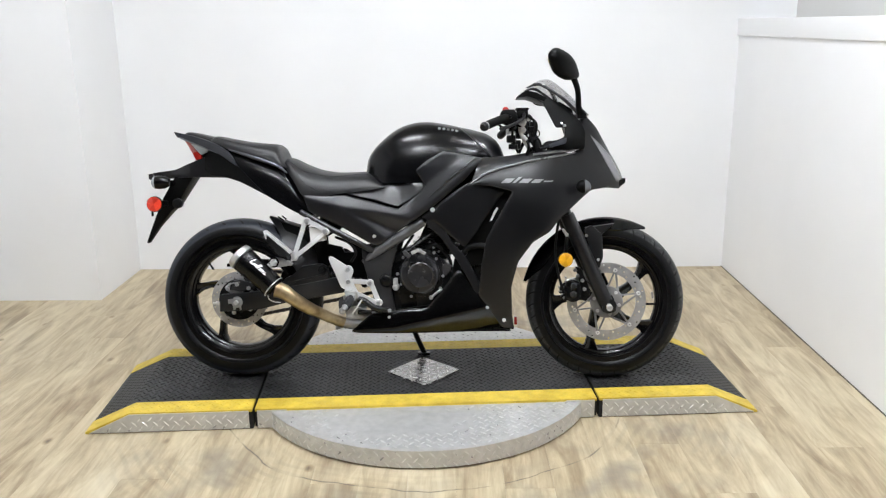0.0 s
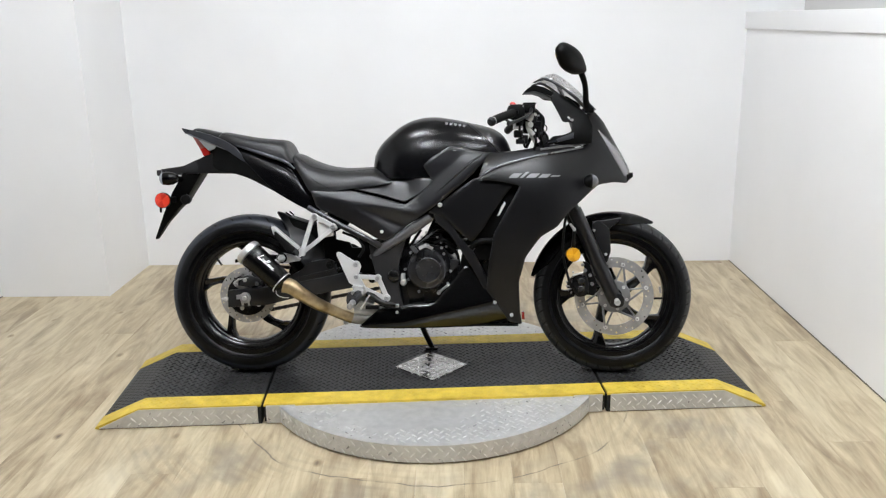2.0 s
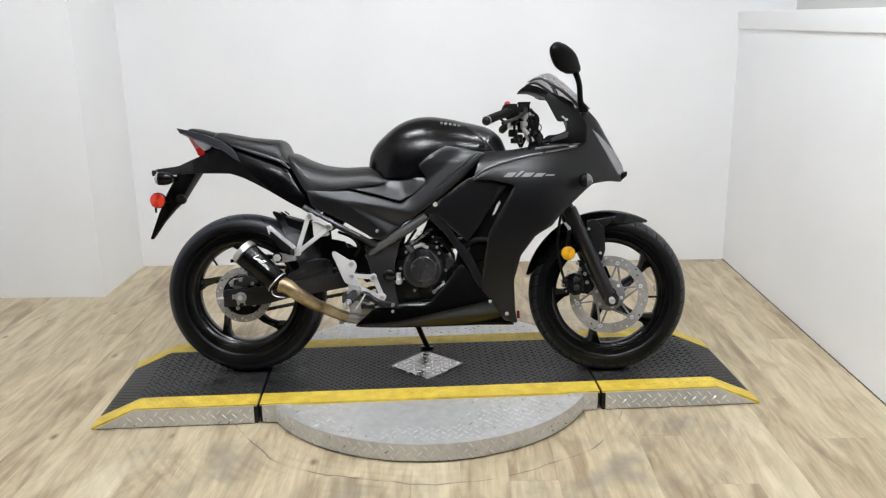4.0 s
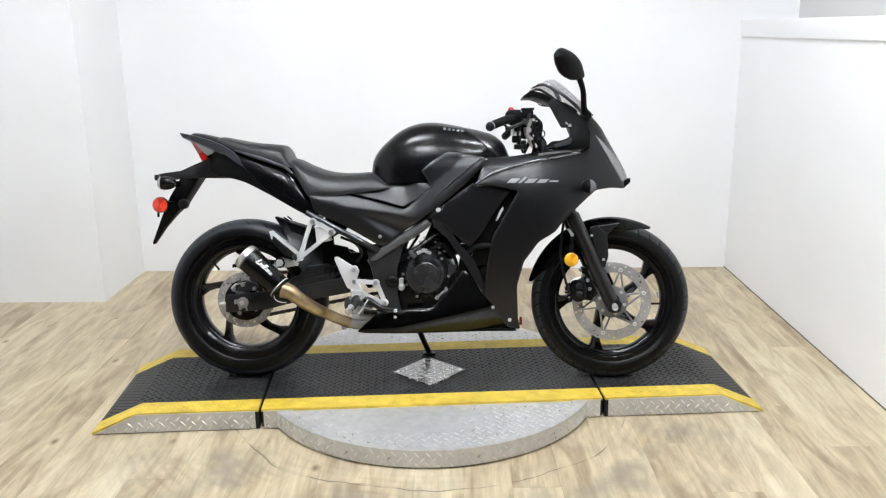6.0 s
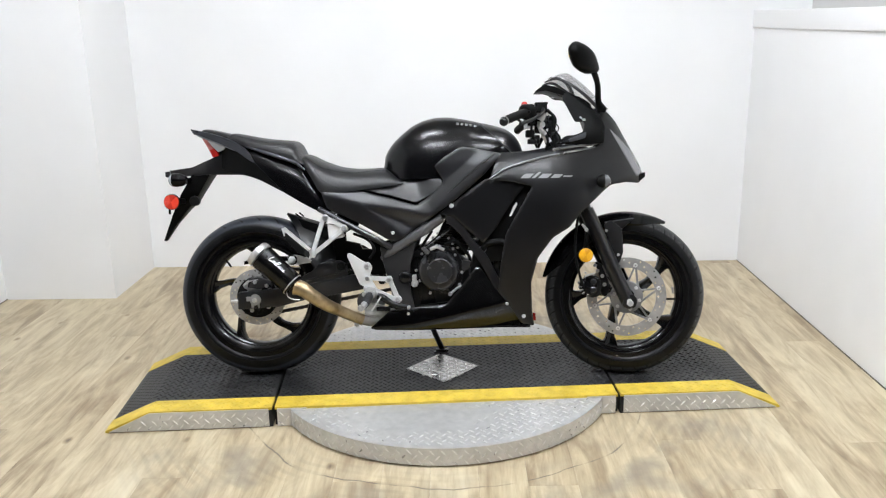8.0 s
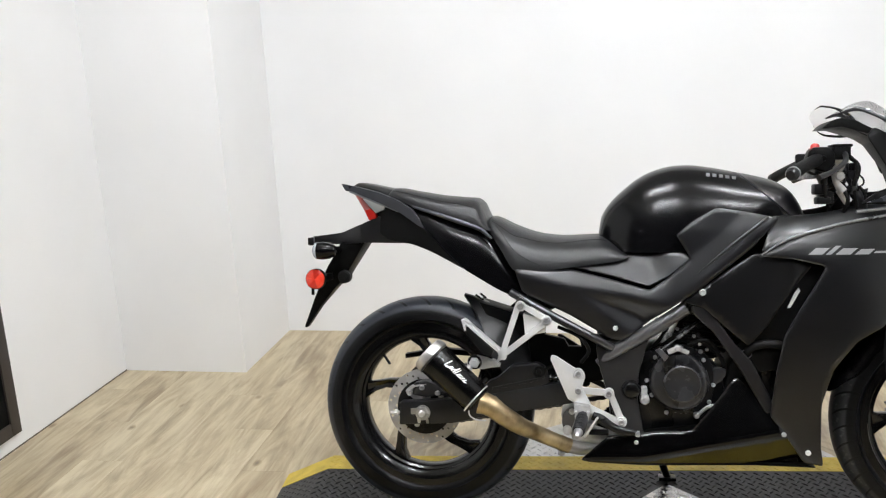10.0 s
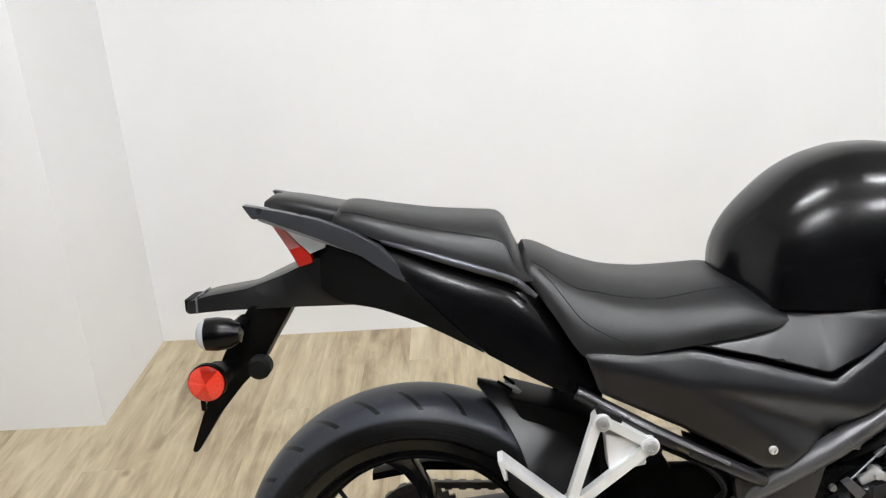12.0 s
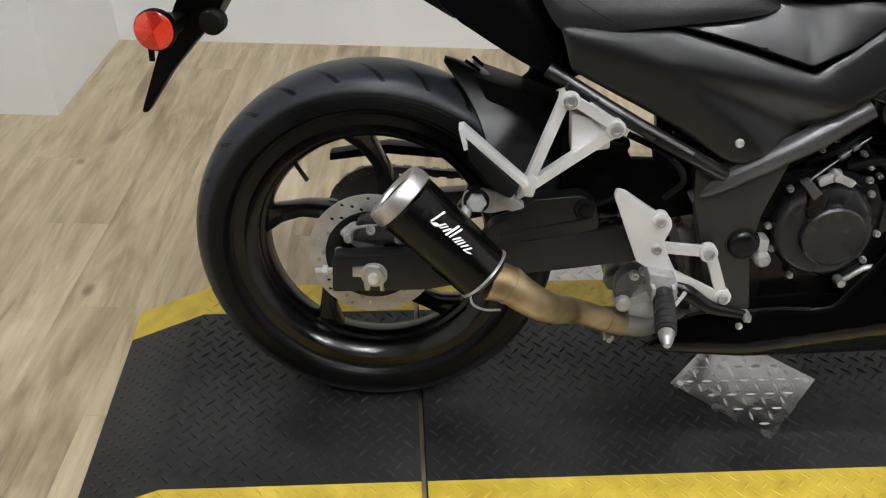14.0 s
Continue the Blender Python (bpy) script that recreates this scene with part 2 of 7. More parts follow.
def tyre_material(name, count, skew, edge, crown_tone, worn):
    """Rubber with slanted tread cuts and duller side walls."""
    m = material(name, (0.0025, 0.0025, 0.0028), 0.36, var=0.25, scale=20, fine=320, bump=0.08, tint=(0.004, 0.004, 0.0045), spec=0.22)
    nt = m.node_tree
    b = nt.nodes["Principled BSDF"]
    tc = nt.nodes["Texture Coordinate"]
    sp = nt.nodes.new("ShaderNodeSeparateXYZ")
    nt.links.new(tc.outputs["Object"], sp.inputs[0])
    ang = math_node(nt, "DIVIDE", math_node(nt, "ARCTAN2", sp.outputs[2], sp.outputs[0]), 2 * math.pi / count)
    side = math_node(nt, "ABSOLUTE", sp.outputs[1])
    ph = math_node(nt, "FRACT", math_node(nt, "ADD", math_node(nt, "ADD", ang, math_node(nt, "MULTIPLY", side, skew)), 100.0))
    cut = math_node(nt, "LESS_THAN", ph, 0.13)
    band = math_node(nt, "MULTIPLY", math_node(nt, "GREATER_THAN", side, 0.018), math_node(nt, "LESS_THAN", side, 0.058))
    cut = math_node(nt, "MULTIPLY", cut, band)
    rad = math_node(nt, "SQRT", math_node(nt, "ADD", math_node(nt, "POWER", sp.outputs[0], 2.0), math_node(nt, "POWER", sp.outputs[2], 2.0)))
    crown = math_node(nt, "DIVIDE", math_node(nt, "SUBTRACT", rad, edge), 0.006, True)
    old = b.inputs["Base Color"].links[0].from_socket
    # pale scuffs in short streaks on the running surface
    scuff = nt.nodes.new("ShaderNodeTexNoise")
    scuff.inputs["Scale"].default_value, scuff.inputs["Detail"].default_value = 95.0, 5.0
    nt.links.new(tc.outputs["Object"], scuff.inputs["Vector"])
    rub = math_node(nt, "MULTIPLY", math_node(nt, "MULTIPLY", math_node(nt, "SUBTRACT", scuff.outputs["Fac"], 0.56), 9.0, True), math_node(nt, "MULTIPLY", crown, worn))
    for fac, col in ((crown, (*crown_tone, 1)), (rub, (0.11, 0.108, 0.105, 1)), (cut, (0.0015, 0.0015, 0.0015, 1))):
        mix = nt.nodes.new("ShaderNodeMix")
        mix.data_type = "RGBA"
        nt.links.new(fac, mix.inputs[0])
        nt.links.new(old, mix.inputs[6])
        mix.inputs[7].default_value = col
        old = mix.outputs[2]
    nt.links.new(old, b.inputs["Base Color"])
    rings = math_node(nt, "MULTIPLY", math_node(nt, "SINE", math_node(nt, "MULTIPLY", rad, 1100.0)), math_node(nt, "LESS_THAN", rad, edge))
    bq = nt.nodes.new("ShaderNodeBump")
    bq.inputs["Strength"].default_value, bq.inputs["Distance"].default_value = 0.10, 0.001
    nt.links.new(rings, bq.inputs["Height"])
    nt.links.new(b.inputs["Normal"].links[0].from_socket, bq.inputs["Normal"])
    nt.links.new(bq.outputs[0], b.inputs["Normal"])
    bp = nt.nodes.new("ShaderNodeBump")
    bp.invert = True
    bp.inputs["Strength"].default_value, bp.inputs["Distance"].default_value = 0.8, 0.003
    nt.links.new(cut, bp.inputs["Height"])
    nt.links.new(b.inputs["Normal"].links[0].from_socket, bp.inputs["Normal"])
    nt.links.new(bp.outputs[0], b.inputs["Normal"])
    return m


rear_rubber = tyre_material("rear_tyre_rubber", 26, 14.0, 0.271, (0.026, 0.029, 0.036), 0.10)
front_rubber = tyre_material("front_tyre_rubber", 38, 16.0, 0.268, (0.030, 0.031, 0.032), 0.45)

CENTRE = Vector((-0.018, 3.024, 0))
RAMP_TURN = 3.83


def plank_material():
    """Printed vinyl boards: a tone for each board, long streaks, darker knots, and the ring scuffed round the turntable."""
    m = bpy.data.materials.new("printed_vinyl_board")
    m.use_nodes = True
    nt = m.node_tree
    b = nt.nodes["Principled BSDF"]
    geo = nt.nodes.new("ShaderNodeNewGeometry")
    info = nt.nodes.new("ShaderNodeObjectInfo")
    comb = nt.nodes.new("ShaderNodeCombineXYZ")
    for i, k in enumerate((37.0, 91.0, 53.0)):
        nt.links.new(math_node(nt, "MULTIPLY", info.outputs["Random"], k), comb.inputs[i])
    add = nt.nodes.new("ShaderNodeVectorMath")
    nt.links.new(geo.outputs["Position"], add.inputs[0])
    nt.links.new(comb.outputs[0], add.inputs[1])

    def streak(scale, sx, sy, detail=6, rough=0.6, dist=0.0):
        mp = nt.nodes.new("ShaderNodeMapping")
        mp.inputs["Scale"].default_value = (sx, sy, 1)
        nt.links.new(add.outputs[0], mp.inputs["Vector"])
        n = nt.nodes.new("ShaderNodeTexNoise")
        n.inputs["Scale"].default_value, n.inputs["Detail"].default_value = scale, detail
        n.inputs["Roughness"].default_value, n.inputs["Distortion"].default_value = rough, dist
        nt.links.new(mp.outputs[0], n.inputs["Vector"])
        return n.outputs["Fac"]

    broad, grain, blotch = streak(3.0, 4.0, 0.60, 5, 0.58, 1.6), streak(14.0, 5.0, 0.40, 4, 0.55, 0.4), streak(2.2, 3.0, 1.0, 4, 0.58, 1.8)
    v = math_node(nt, "ADD", math_node(nt, "MULTIPLY", broad, 0.76), math_node(nt, "MULTIPLY", grain, 0.28))
    v = math_node(nt, "ADD", v, math_node(nt, "MULTIPLY", math_node(nt, "SUBTRACT", info.outputs["Random"], 0.50), 0.17))
    v = math_node(nt, "ADD", v, math_node(nt, "MULTIPLY", math_node(nt, "SUBTRACT", blotch, 0.43), 0.38))
    # knots: sparse dark spots drawn out along the board
    kmap = nt.nodes.new("ShaderNodeMapping")
    kmap.inputs["Scale"].default_value = (8.5, 5.0, 1)
    nt.links.new(add.outputs[0], kmap.inputs["Vector"])
    kn = nt.nodes.new("ShaderNodeTexVoronoi")
    kn.inputs["Scale"].default_value = 1.0
    nt.links.new(kmap.outputs[0], kn.inputs["Vector"])
    pick = nt.nodes.new("ShaderNodeSeparateColor")
    nt.links.new(kn.outputs["Color"], pick.inputs[0])
    knot = math_node(nt, "MULTIPLY", math_node(nt, "SUBTRACT", 1.0, math_node(nt, "DIVIDE", kn.outputs["Distance"], 0.15), True), math_node(nt, "GREATER_THAN", pick.outputs[0], 0.80))
    v = math_node(nt, "SUBTRACT", v, math_node(nt, "MULTIPLY", knot, 0.48))
    ramp = nt.nodes.new("ShaderNodeValToRGB")
    e = ramp.color_ramp.elements
    e[0].position, e[0].color = 0.16, (0.130, 0.092, 0.056, 1)
    e[1].position, e[1].color = 0.92, (0.690, 0.622, 0.465, 1)
    for pos, col in ((0.36, (0.305, 0.232, 0.143, 1)), (0.52, (0.455, 0.373, 0.242, 1)), (0.70, (0.600, 0.518, 0.356, 1))):
        x = e.new(pos)
        x.color = col
    nt.links.new(v, ramp.inputs["Fac"])
    # scuffs round the turntable: a thin scored ring, faint arcs and grey dirt
    dist = nt.nodes.new("ShaderNodeVectorMath")
    dist.operation = "DISTANCE"
    nt.links.new(geo.outputs["Position"], dist.inputs[0])
    dist.inputs[1].default_value = CENTRE

    def stain(scale, detail):
        n = nt.nodes.new("ShaderNodeTexNoise")
        n.inputs["Scale"].default_value, n.inputs["Detail"].default_value = scale, detail
        nt.links.new(geo.outputs["Position"], n.inputs["Vector"])
        return n.outputs["Fac"]

    wob, dirt, rub = stain(3.0, 4), stain(5.5, 7), stain(1.6, 3)
    r = math_node(nt, "ADD", dist.outputs["Value"], math_node(nt, "MULTIPLY", math_node(nt, "SUBTRACT", wob, 0.5), 0.09))
    line = math_node(nt, "SUBTRACT", 1.0, math_node(nt, "DIVIDE", math_node(nt, "ABSOLUTE", math_node(nt, "SUBTRACT", r, 0.768)), 0.0045), True)
    line = math_node(nt, "MULTIPLY", line, math_node(nt, "MULTIPLY", math_node(nt, "SUBTRACT", dirt, 0.40), 9.0, True))
    zone = math_node(nt, "SUBTRACT", 1.0, math_node(nt, "DIVIDE", math_node(nt, "ABSOLUTE", math_node(nt, "SUBTRACT", dist.outputs["Value"], 0.92)), 0.34), True)
    grime = math_node(nt, "MULTIPLY", math_node(nt, "MULTIPLY", math_node(nt, "SUBTRACT", dirt, 0.46), 5.0, True), zone)
    arcs = math_node(nt, "MULTIPLY", math_node(nt, "ADD", math_node(nt, "SINE", math_node(nt, "MULTIPLY", r, 150.0)), 0.2, True), math_node(nt, "MULTIPLY", math_node(nt, "SUBTRACT", rub, 0.50), 7.0, True))
    arcs = math_node(nt, "MULTIPLY", arcs, zone)
    colour = ramp.outputs["Color"]
    for fac, share, col in ((grime, 0.70, (0.225, 0.195, 0.16, 1)), (arcs, 0.50, (0.17, 0.14, 0.105, 1)), (line, 0.9, (0.09, 0.075, 0.06, 1))):
        mix = nt.nodes.new("ShaderNodeMix")
        mix.data_type = "RGBA"
        nt.links.new(math_node(nt, "MULTIPLY", fac, share), mix.inputs[0])
        nt.links.new(colour, mix.inputs[6])
        mix.inputs[7].default_value = col
        colour = mix.outputs[2]
    nt.links.new(mix.outputs[2], b.inputs["Base Color"])
    rr = nt.nodes.new("ShaderNodeMapRange")
    rr.inputs["To Min"].default_value, rr.inputs["To Max"].default_value = 0.34, 0.55
    nt.links.new(grain, rr.inputs["Value"])
    nt.links.new(rr.outputs[0], b.inputs["Roughness"])
    bp = nt.nodes.new("ShaderNodeBump")
    bp.inputs["Strength"].default_value, bp.inputs["Distance"].default_value = 0.12, 0.002
    nt.links.new(grain, bp.inputs["Height"])
    nt.links.new(bp.outputs[0], b.inputs["Normal"])
    return m


board_vinyl = plank_material()


def glow(name, colour, strength):
    m = bpy.data.materials.new(name)
    m.use_nodes = True
    b = m.node_tree.nodes["Principled BSDF"]
    b.inputs["Base Color"].default_value = (0.9, 0.9, 0.9, 1)
    b.inputs["Emission Color"].default_value = (*colour, 1)
    b.inputs["Emission Strength"].default_value = strength
    return m


lamp_glow = glow("lamp_diffuser", (0.965, 0.98, 1.0), LAMP)


# ---- mesh helpers ----
def finish(name, bm, mat, parent=None, label="", angle=38, at=None):
    bmesh.ops.recalc_face_normals(bm, faces=bm.faces)
    me = bpy.data.meshes.new(name)
    bm.to_mesh(me)
    bm.free()
    me.materials.append(mat)
    me.shade_smooth()
    me.set_sharp_from_angle(angle=radians(angle))
    ob = new(name, me)
    if parent is not None:
        ob.parent = parent
    if at is not None:
        ob.location = at
    return tagged(ob, label)


def part(name, bm, mat, parent, label="", angle=38, at=None):
    return finish(name, bm, mat, parent, label, angle, at)


def join(*bms):
    out = bmesh.new()
    for b in bms:
        me = bpy.data.meshes.new("join")
        b.to_mesh(me)
        b.free()
        out.from_mesh(me)
        bpy.data.meshes.remove(me)
    return out


def flipped(bm):
    """Mirror image to the other side of the machine."""
    for v in bm.verts:
        v.co.y = -v.co.y
    bmesh.ops.reverse_faces(bm, faces=bm.faces)
    return bm


def box(x0, x1, y0, y1, z0, z1, bevel=0.0):
    bm = bmesh.new()
    bmesh.ops.create_cube(bm, size=1)
    for v in bm.verts:
        v.co = Vector((x0 if v.co.x < 0 else x1, y0 if v.co.y < 0 else y1, z0 if v.co.z < 0 else z1))
    if bevel:
        bmesh.ops.bevel(bm, geom=bm.edges[:], offset=bevel, segments=2, profile=0.6, affect="EDGES")
    return bm


def rounded(poly, r, n=3):
    """Outline with its corners cut round by about r."""
    out = []
    k = len(poly)
    for i in range(k):
        p, a, b = Vector(poly[i]), Vector(poly[i - 1]), Vector(poly[(i + 1) % k])
        da, db = a - p, b - p
        s, e = p + da.normalized() * min(r, da.length * 0.45), p + db.normalized() * min(r, db.length * 0.45)
        for j in range(n + 1):
            t = j / n
            out.append(tuple((1 - t) ** 2 * s + 2 * t * (1 - t) * p + t * t * e))
    return out


def prism(poly, y0, y1, bevel=0.0, r=0.0, seg=2):
    """Outline in x and z, drawn out from y0 to y1."""
    if r:
        poly = rounded(poly, r)
    bm = bmesh.new()
    vs = [bm.verts.new((p[0], y0, p[1])) for p in poly]
    f = bm.faces.new(vs)
    ret = bmesh.ops.extrude_face_region(bm, geom=[f])
    for v in ret["geom"]:
        if isinstance(v, bmesh.types.BMVert):
            v.co.y = y1
    bmesh.ops.recalc_face_normals(bm, faces=bm.faces)
    if bevel:
        es = [e for e in bm.edges if abs(e.verts[0].co.y - e.verts[1].co.y) < 1e-6]
        bmesh.ops.bevel(bm, geom=es, offset=bevel, segments=seg, profile=0.6, affect="EDGES", clamp_overlap=True)
    caps = [f for f in bm.faces if len(f.verts) > 4]
    bmesh.ops.triangulate(bm, faces=caps)
    return bm


def bar(p, q, w, y0, y1, bevel=0.002):
    """Flat bar from p to q in the x-z plane."""
    p, q = Vector(p), Vector(q)
    d = (q - p).normalized()
    n = Vector((-d.y, d.x)) * w / 2
    return prism([p + n, q + n, q - n, p - n], y0, y1, bevel)


def curve_points(pts, steps=6):
    """Smooth line through the points."""
    pts = [Vector(p) for p in pts]
    out = []
    for i in range(len(pts) - 1):
        a, b = pts[i], pts[i + 1]
        m0 = (b - pts[i - 1]) / 2 if i else b - a
        m1 = (pts[i + 2] - a) / 2 if i + 2 < len(pts) else b - a
        for s in range(steps):
            t = s / steps
            out.append((2 * t ** 3 - 3 * t * t + 1) * a + (t ** 3 - 2 * t * t + t) * m0 + (3 * t * t - 2 * t ** 3) * b + (t ** 3 - t * t) * m1)
    out.append(pts[-1])
    return out


def tube(pts, r, n=12, steps=6, flat=1.0):
    """Round bar along a smooth line; r one radius or one for each point. flat squeezes it along y."""
    line = curve_points(pts, steps)
    rs = [r] * len(pts) if isinstance(r, (int, float)) else list(r)
    bm = bmesh.new()
    rings = []
    up = Vector((0, 1, 0))
    for i, p in enumerate(line):
        d = (line[min(i + 1, len(line) - 1)] - line[max(i - 1, 0)]).normalized()
        u = up - d * up.dot(d)
        u = (Vector((1, 0, 0)) - d * d.x) if u.length < 0.1 else u
        u.normalize()
        w = d.cross(u)
        f = i / steps
        k = min(int(f), len(rs) - 2)
        rad = rs[k] + (rs[k + 1] - rs[k]) * (f - k)
        rings.append([bm.verts.new(p + (u * flat * math.cos(2 * math.pi * j / n) + w * math.sin(2 * math.pi * j / n)) * rad) for j in range(n)])
    for a, b in zip(rings, rings[1:]):
        for j in range(n):
            bm.faces.new((a[j], a[(j + 1) % n], b[(j + 1) % n], b[j]))
    bm.faces.new(rings[0])
    bm.faces.new(rings[-1][::-1])
    return bm


def lathe(profile, n=48, closed=False, axis="y", at=(0, 0, 0)):
    """Outline of (radius, along) turned round an axis. closed joins its last point to its first."""
    bm = bmesh.new()
    rings = []
    for j in range(n):
        a = 2 * math.pi * j / n
        ring = []
        for r, h in profile:
            c, s = r * math.cos(a), r * math.sin(a)
            co = {"y": (c, h, s), "x": (h, c, s), "z": (c, s, h)}[axis]
            ring.append(bm.verts.new(Vector(co) + Vector(at)))
        rings.append(ring)
    k = len(profile)
    for j in range(n):
        a, b = rings[j], rings[(j + 1) % n]
        for i in range(k if closed else k - 1):
            q = (a[i], a[(i + 1) % k], b[(i + 1) % k], b[i])
            bm.faces.new(q)
    bmesh.ops.remove_doubles(bm, verts=bm.verts, dist=1e-5)
    return bm


def loft(rings, cap=True):
    bm = bmesh.new()
    rs = [[bm.verts.new(p) for p in ring] for ring in rings]
    n = len(rs[0])
    for a, b in zip(rs, rs[1:]):
        for j in range(n):
            bm.faces.new((a[j], a[(j + 1) % n], b[(j + 1) % n], b[j]))
    if cap:
        bm.faces.new(rs[0])
        bm.faces.new(rs[-1][::-1])
    return bm


def table(x, rows):
    """Smooth value at x from rows of (x, value)."""
    if x <= rows[0][0]:
        return rows[0][1]
    for (a, va), (b, vb) in zip(rows, rows[1:]):
        if x <= b:
            t = (x - a) / (b - a)
            return va + (vb - va) * t
    return rows[-1][1]


def glide(x, rows):
    """Value at x from rows of (x, value), on a smooth line that never overshoots."""
    if x <= rows[0][0]:
        return rows[0][1]
    if x >= rows[-1][0]:
        return rows[-1][1]
    n = len(rows)
    slopes = [(rows[i + 1][1] - rows[i][1]) / (rows[i + 1][0] - rows[i][0]) for i in range(n - 1)]
    k = max(i for i in range(n - 1) if rows[i][0] <= x)

    def tangent(i):
        if i == 0 or i == n - 1:
            return slopes[0 if i == 0 else -1]
        a, b = slopes[i - 1], slopes[i]
        return 0.0 if a * b <= 0 else 2 * a * b / (a + b)

    h = rows[k + 1][0] - rows[k][0]
    t = (x - rows[k][0]) / h
    return (2 * t ** 3 - 3 * t * t + 1) * rows[k][1] + (t ** 3 - 2 * t * t + t) * h * tangent(k) + (3 * t * t - 2 * t ** 3) * rows[k + 1][1] + (t ** 3 - t * t) * h * tangent(k + 1)


def hump(x0, x1, top, bottom, width, n=28, m=26, power=0.55, sharp=0.8):
    """Saddle or tank body along x: crown and lower edge heights and half widths by table."""
    rings = []
    for i in range(n + 1):
        x = x0 + (x1 - x0) * i / n
        zt, zb, w = glide(x, top), glide(x, bottom), glide(x, width)
        ring = []
        for j in range(m + 1):
            a = math.pi * j / m
            c, s = math.cos(a), math.sin(a)
            ring.append(Vector((x, -w * math.copysign(abs(c) ** power, c), zb + (zt - zb) * s ** sharp)))
        rings.append(ring)
    return loft(rings)


def edge_distance(p, poly):
    best = 9.0
    for i in range(len(poly)):
        a, b = Vector(poly[i - 1]), Vector(poly[i])
        d = b - a
        t = max(0, min(1, (p - a).dot(d) / max(d.length_squared, 1e-9)))
        best = min(best, (p - a - d * t).length)
    return best


def inside(p, poly):
    hit = False
    for i in range(len(poly)):
        a, b = poly[i - 1], poly[i]
        if (a[1] > p.y) != (b[1] > p.y) and p.x < (b[0] - a[0]) * (p.y - a[1]) / (b[1] - a[1]) + a[0]:
            hit = not hit
    return hit


def panel(poly, width, thick=0.004, step=0.016, roll=0.0035, r=0.008, side=-1):
    """Curved shell: outline in x and z, half width from width(x, z), edges rolled inwards."""
    if r:
        poly = rounded(poly, r, 2)
    ring = []
    for i in range(len(poly)):
        a, b = Vector(poly[i - 1]), Vector(poly[i])
        k = max(1, int((b - a).length / step))
        ring += [a.lerp(b, q / k) for q in range(k)]
    xs, zs = [p[0] for p in poly], [p[1] for p in poly]
    n = len(ring)
    pts = list(ring)
    for i in range(1, int((max(xs) - min(xs)) / step) + 1):
        for j in range(1, int((max(zs) - min(zs)) / step) + 1):
            p = Vector((min(xs) + i * step, min(zs) + j * step))
            if inside(p, poly) and edge_distance(p, poly) > step * 0.45:
                pts.append(p)
    if roll:
        for i in range(n):
            d = (ring[(i + 1) % n] - ring[i - 1]).normalized()
            for sg in (-1, 1):
                p = ring[i] + Vector((-d.y, d.x)) * sg * roll * 0.8
                if inside(p, poly) and edge_distance(p, poly) > roll * 0.6:
                    pts.append(p)
    vs, _, faces, _, _, _ = geometry.delaunay_2d_cdt(pts, [(i, (i + 1) % n) for i in range(n)], [], 1, 1e-5)
    bm = bmesh.new()
    made = [bm.verts.new((v.x, 0, v.y)) for v in vs]
    for f in faces:
        bm.faces.new([made[i] for i in f])
    for v in [v for v in bm.verts if not v.link_faces]:
        bm.verts.remove(v)
    for v in bm.verts:
        d = edge_distance(Vector((v.co.x, v.co.z)), poly)
        k = max(0.0, 1 - d / (roll * 1.6)) if roll else 0
        v.co.y = side * (width(v.co.x, v.co.z) - roll * k * k)
    return thicken(bm, Vector((0, -side * thick, 0)))


def thicken(bm, shift):
    """Closes an open sheet into a shell whose back lies shifted."""
    front = bm.faces[:]
    rim = [e for e in bm.edges if e.is_boundary]
    twin = {v: bm.verts.new(v.co + shift) for v in bm.verts[:]}
    for f in front:
        bm.faces.new([twin[v] for v in reversed(f.verts)])
    for e in rim:
        a, b = e.verts
        bm.faces.new((a, b, twin[b], twin[a]))
    return bm


def bolts(name, places, r, h, parent, mat=None):
    """Button heads facing the machine's right side, one part each."""
    for x, z, y in places:
        part(name, lathe([(0, 0), (r, 0), (r, -h * 0.5), (r * 0.8, -h), (r * 0.45, -h), (r * 0.4, -h * 0.5), (0, -h * 0.5)], 14, at=(x, y, z)), mat or bolt_zinc, parent)


# ---- room ----
def wall(name, x0, x1, y0, y1, z0, z1, label, mat=None):
    return tagged(finish(name, box(x0, x1, y0, y1, z0, z1), mat or wall_paint), label, "wall", kind="structure")


T = 0.12
wall("wall_back", LEFT - T, RIGHT + 0.4, BACK, BACK + T, -0.05, TOP, "plain white painted wall behind the motorcycle")
wall("wall_left", LEFT - T, LEFT, BAY, BACK, -0.05, TOP, "plain white painted side wall")
wall("wall_pillar", LEFT, -1.762, 4.14, BACK, -0.05, TOP, "boxed-out white painted pillar in the corner")
wall("wall_right", RIGHT, RIGHT + T, BAY, BACK, -0.05, 1.31, "low white painted wall below a ledge")
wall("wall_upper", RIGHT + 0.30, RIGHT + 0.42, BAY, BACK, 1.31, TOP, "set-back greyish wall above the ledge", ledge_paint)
tagged(finish("trim", box(RIGHT - 0.012, RIGHT + 0.30, BAY, BACK, 1.31, 1.40, 0.004), wall_paint), "white painted ledge board along the low wall", "ledge", kind="structure")
joint = material("dark_open_joint", (0.14, 0.12, 0.095), 0.8, var=0.3, scale=30)
for jx0, jx1, jy0, jy1 in ((RIGHT - 0.004, RIGHT, BAY, BACK), (LEFT, LEFT + 0.004, BAY, 4.14)):
    tagged(finish("trim", box(jx0, jx1, jy0, jy1, 0.0, 0.004), joint), "thin dark joint along the foot of the wall", "joint", kind="structure")
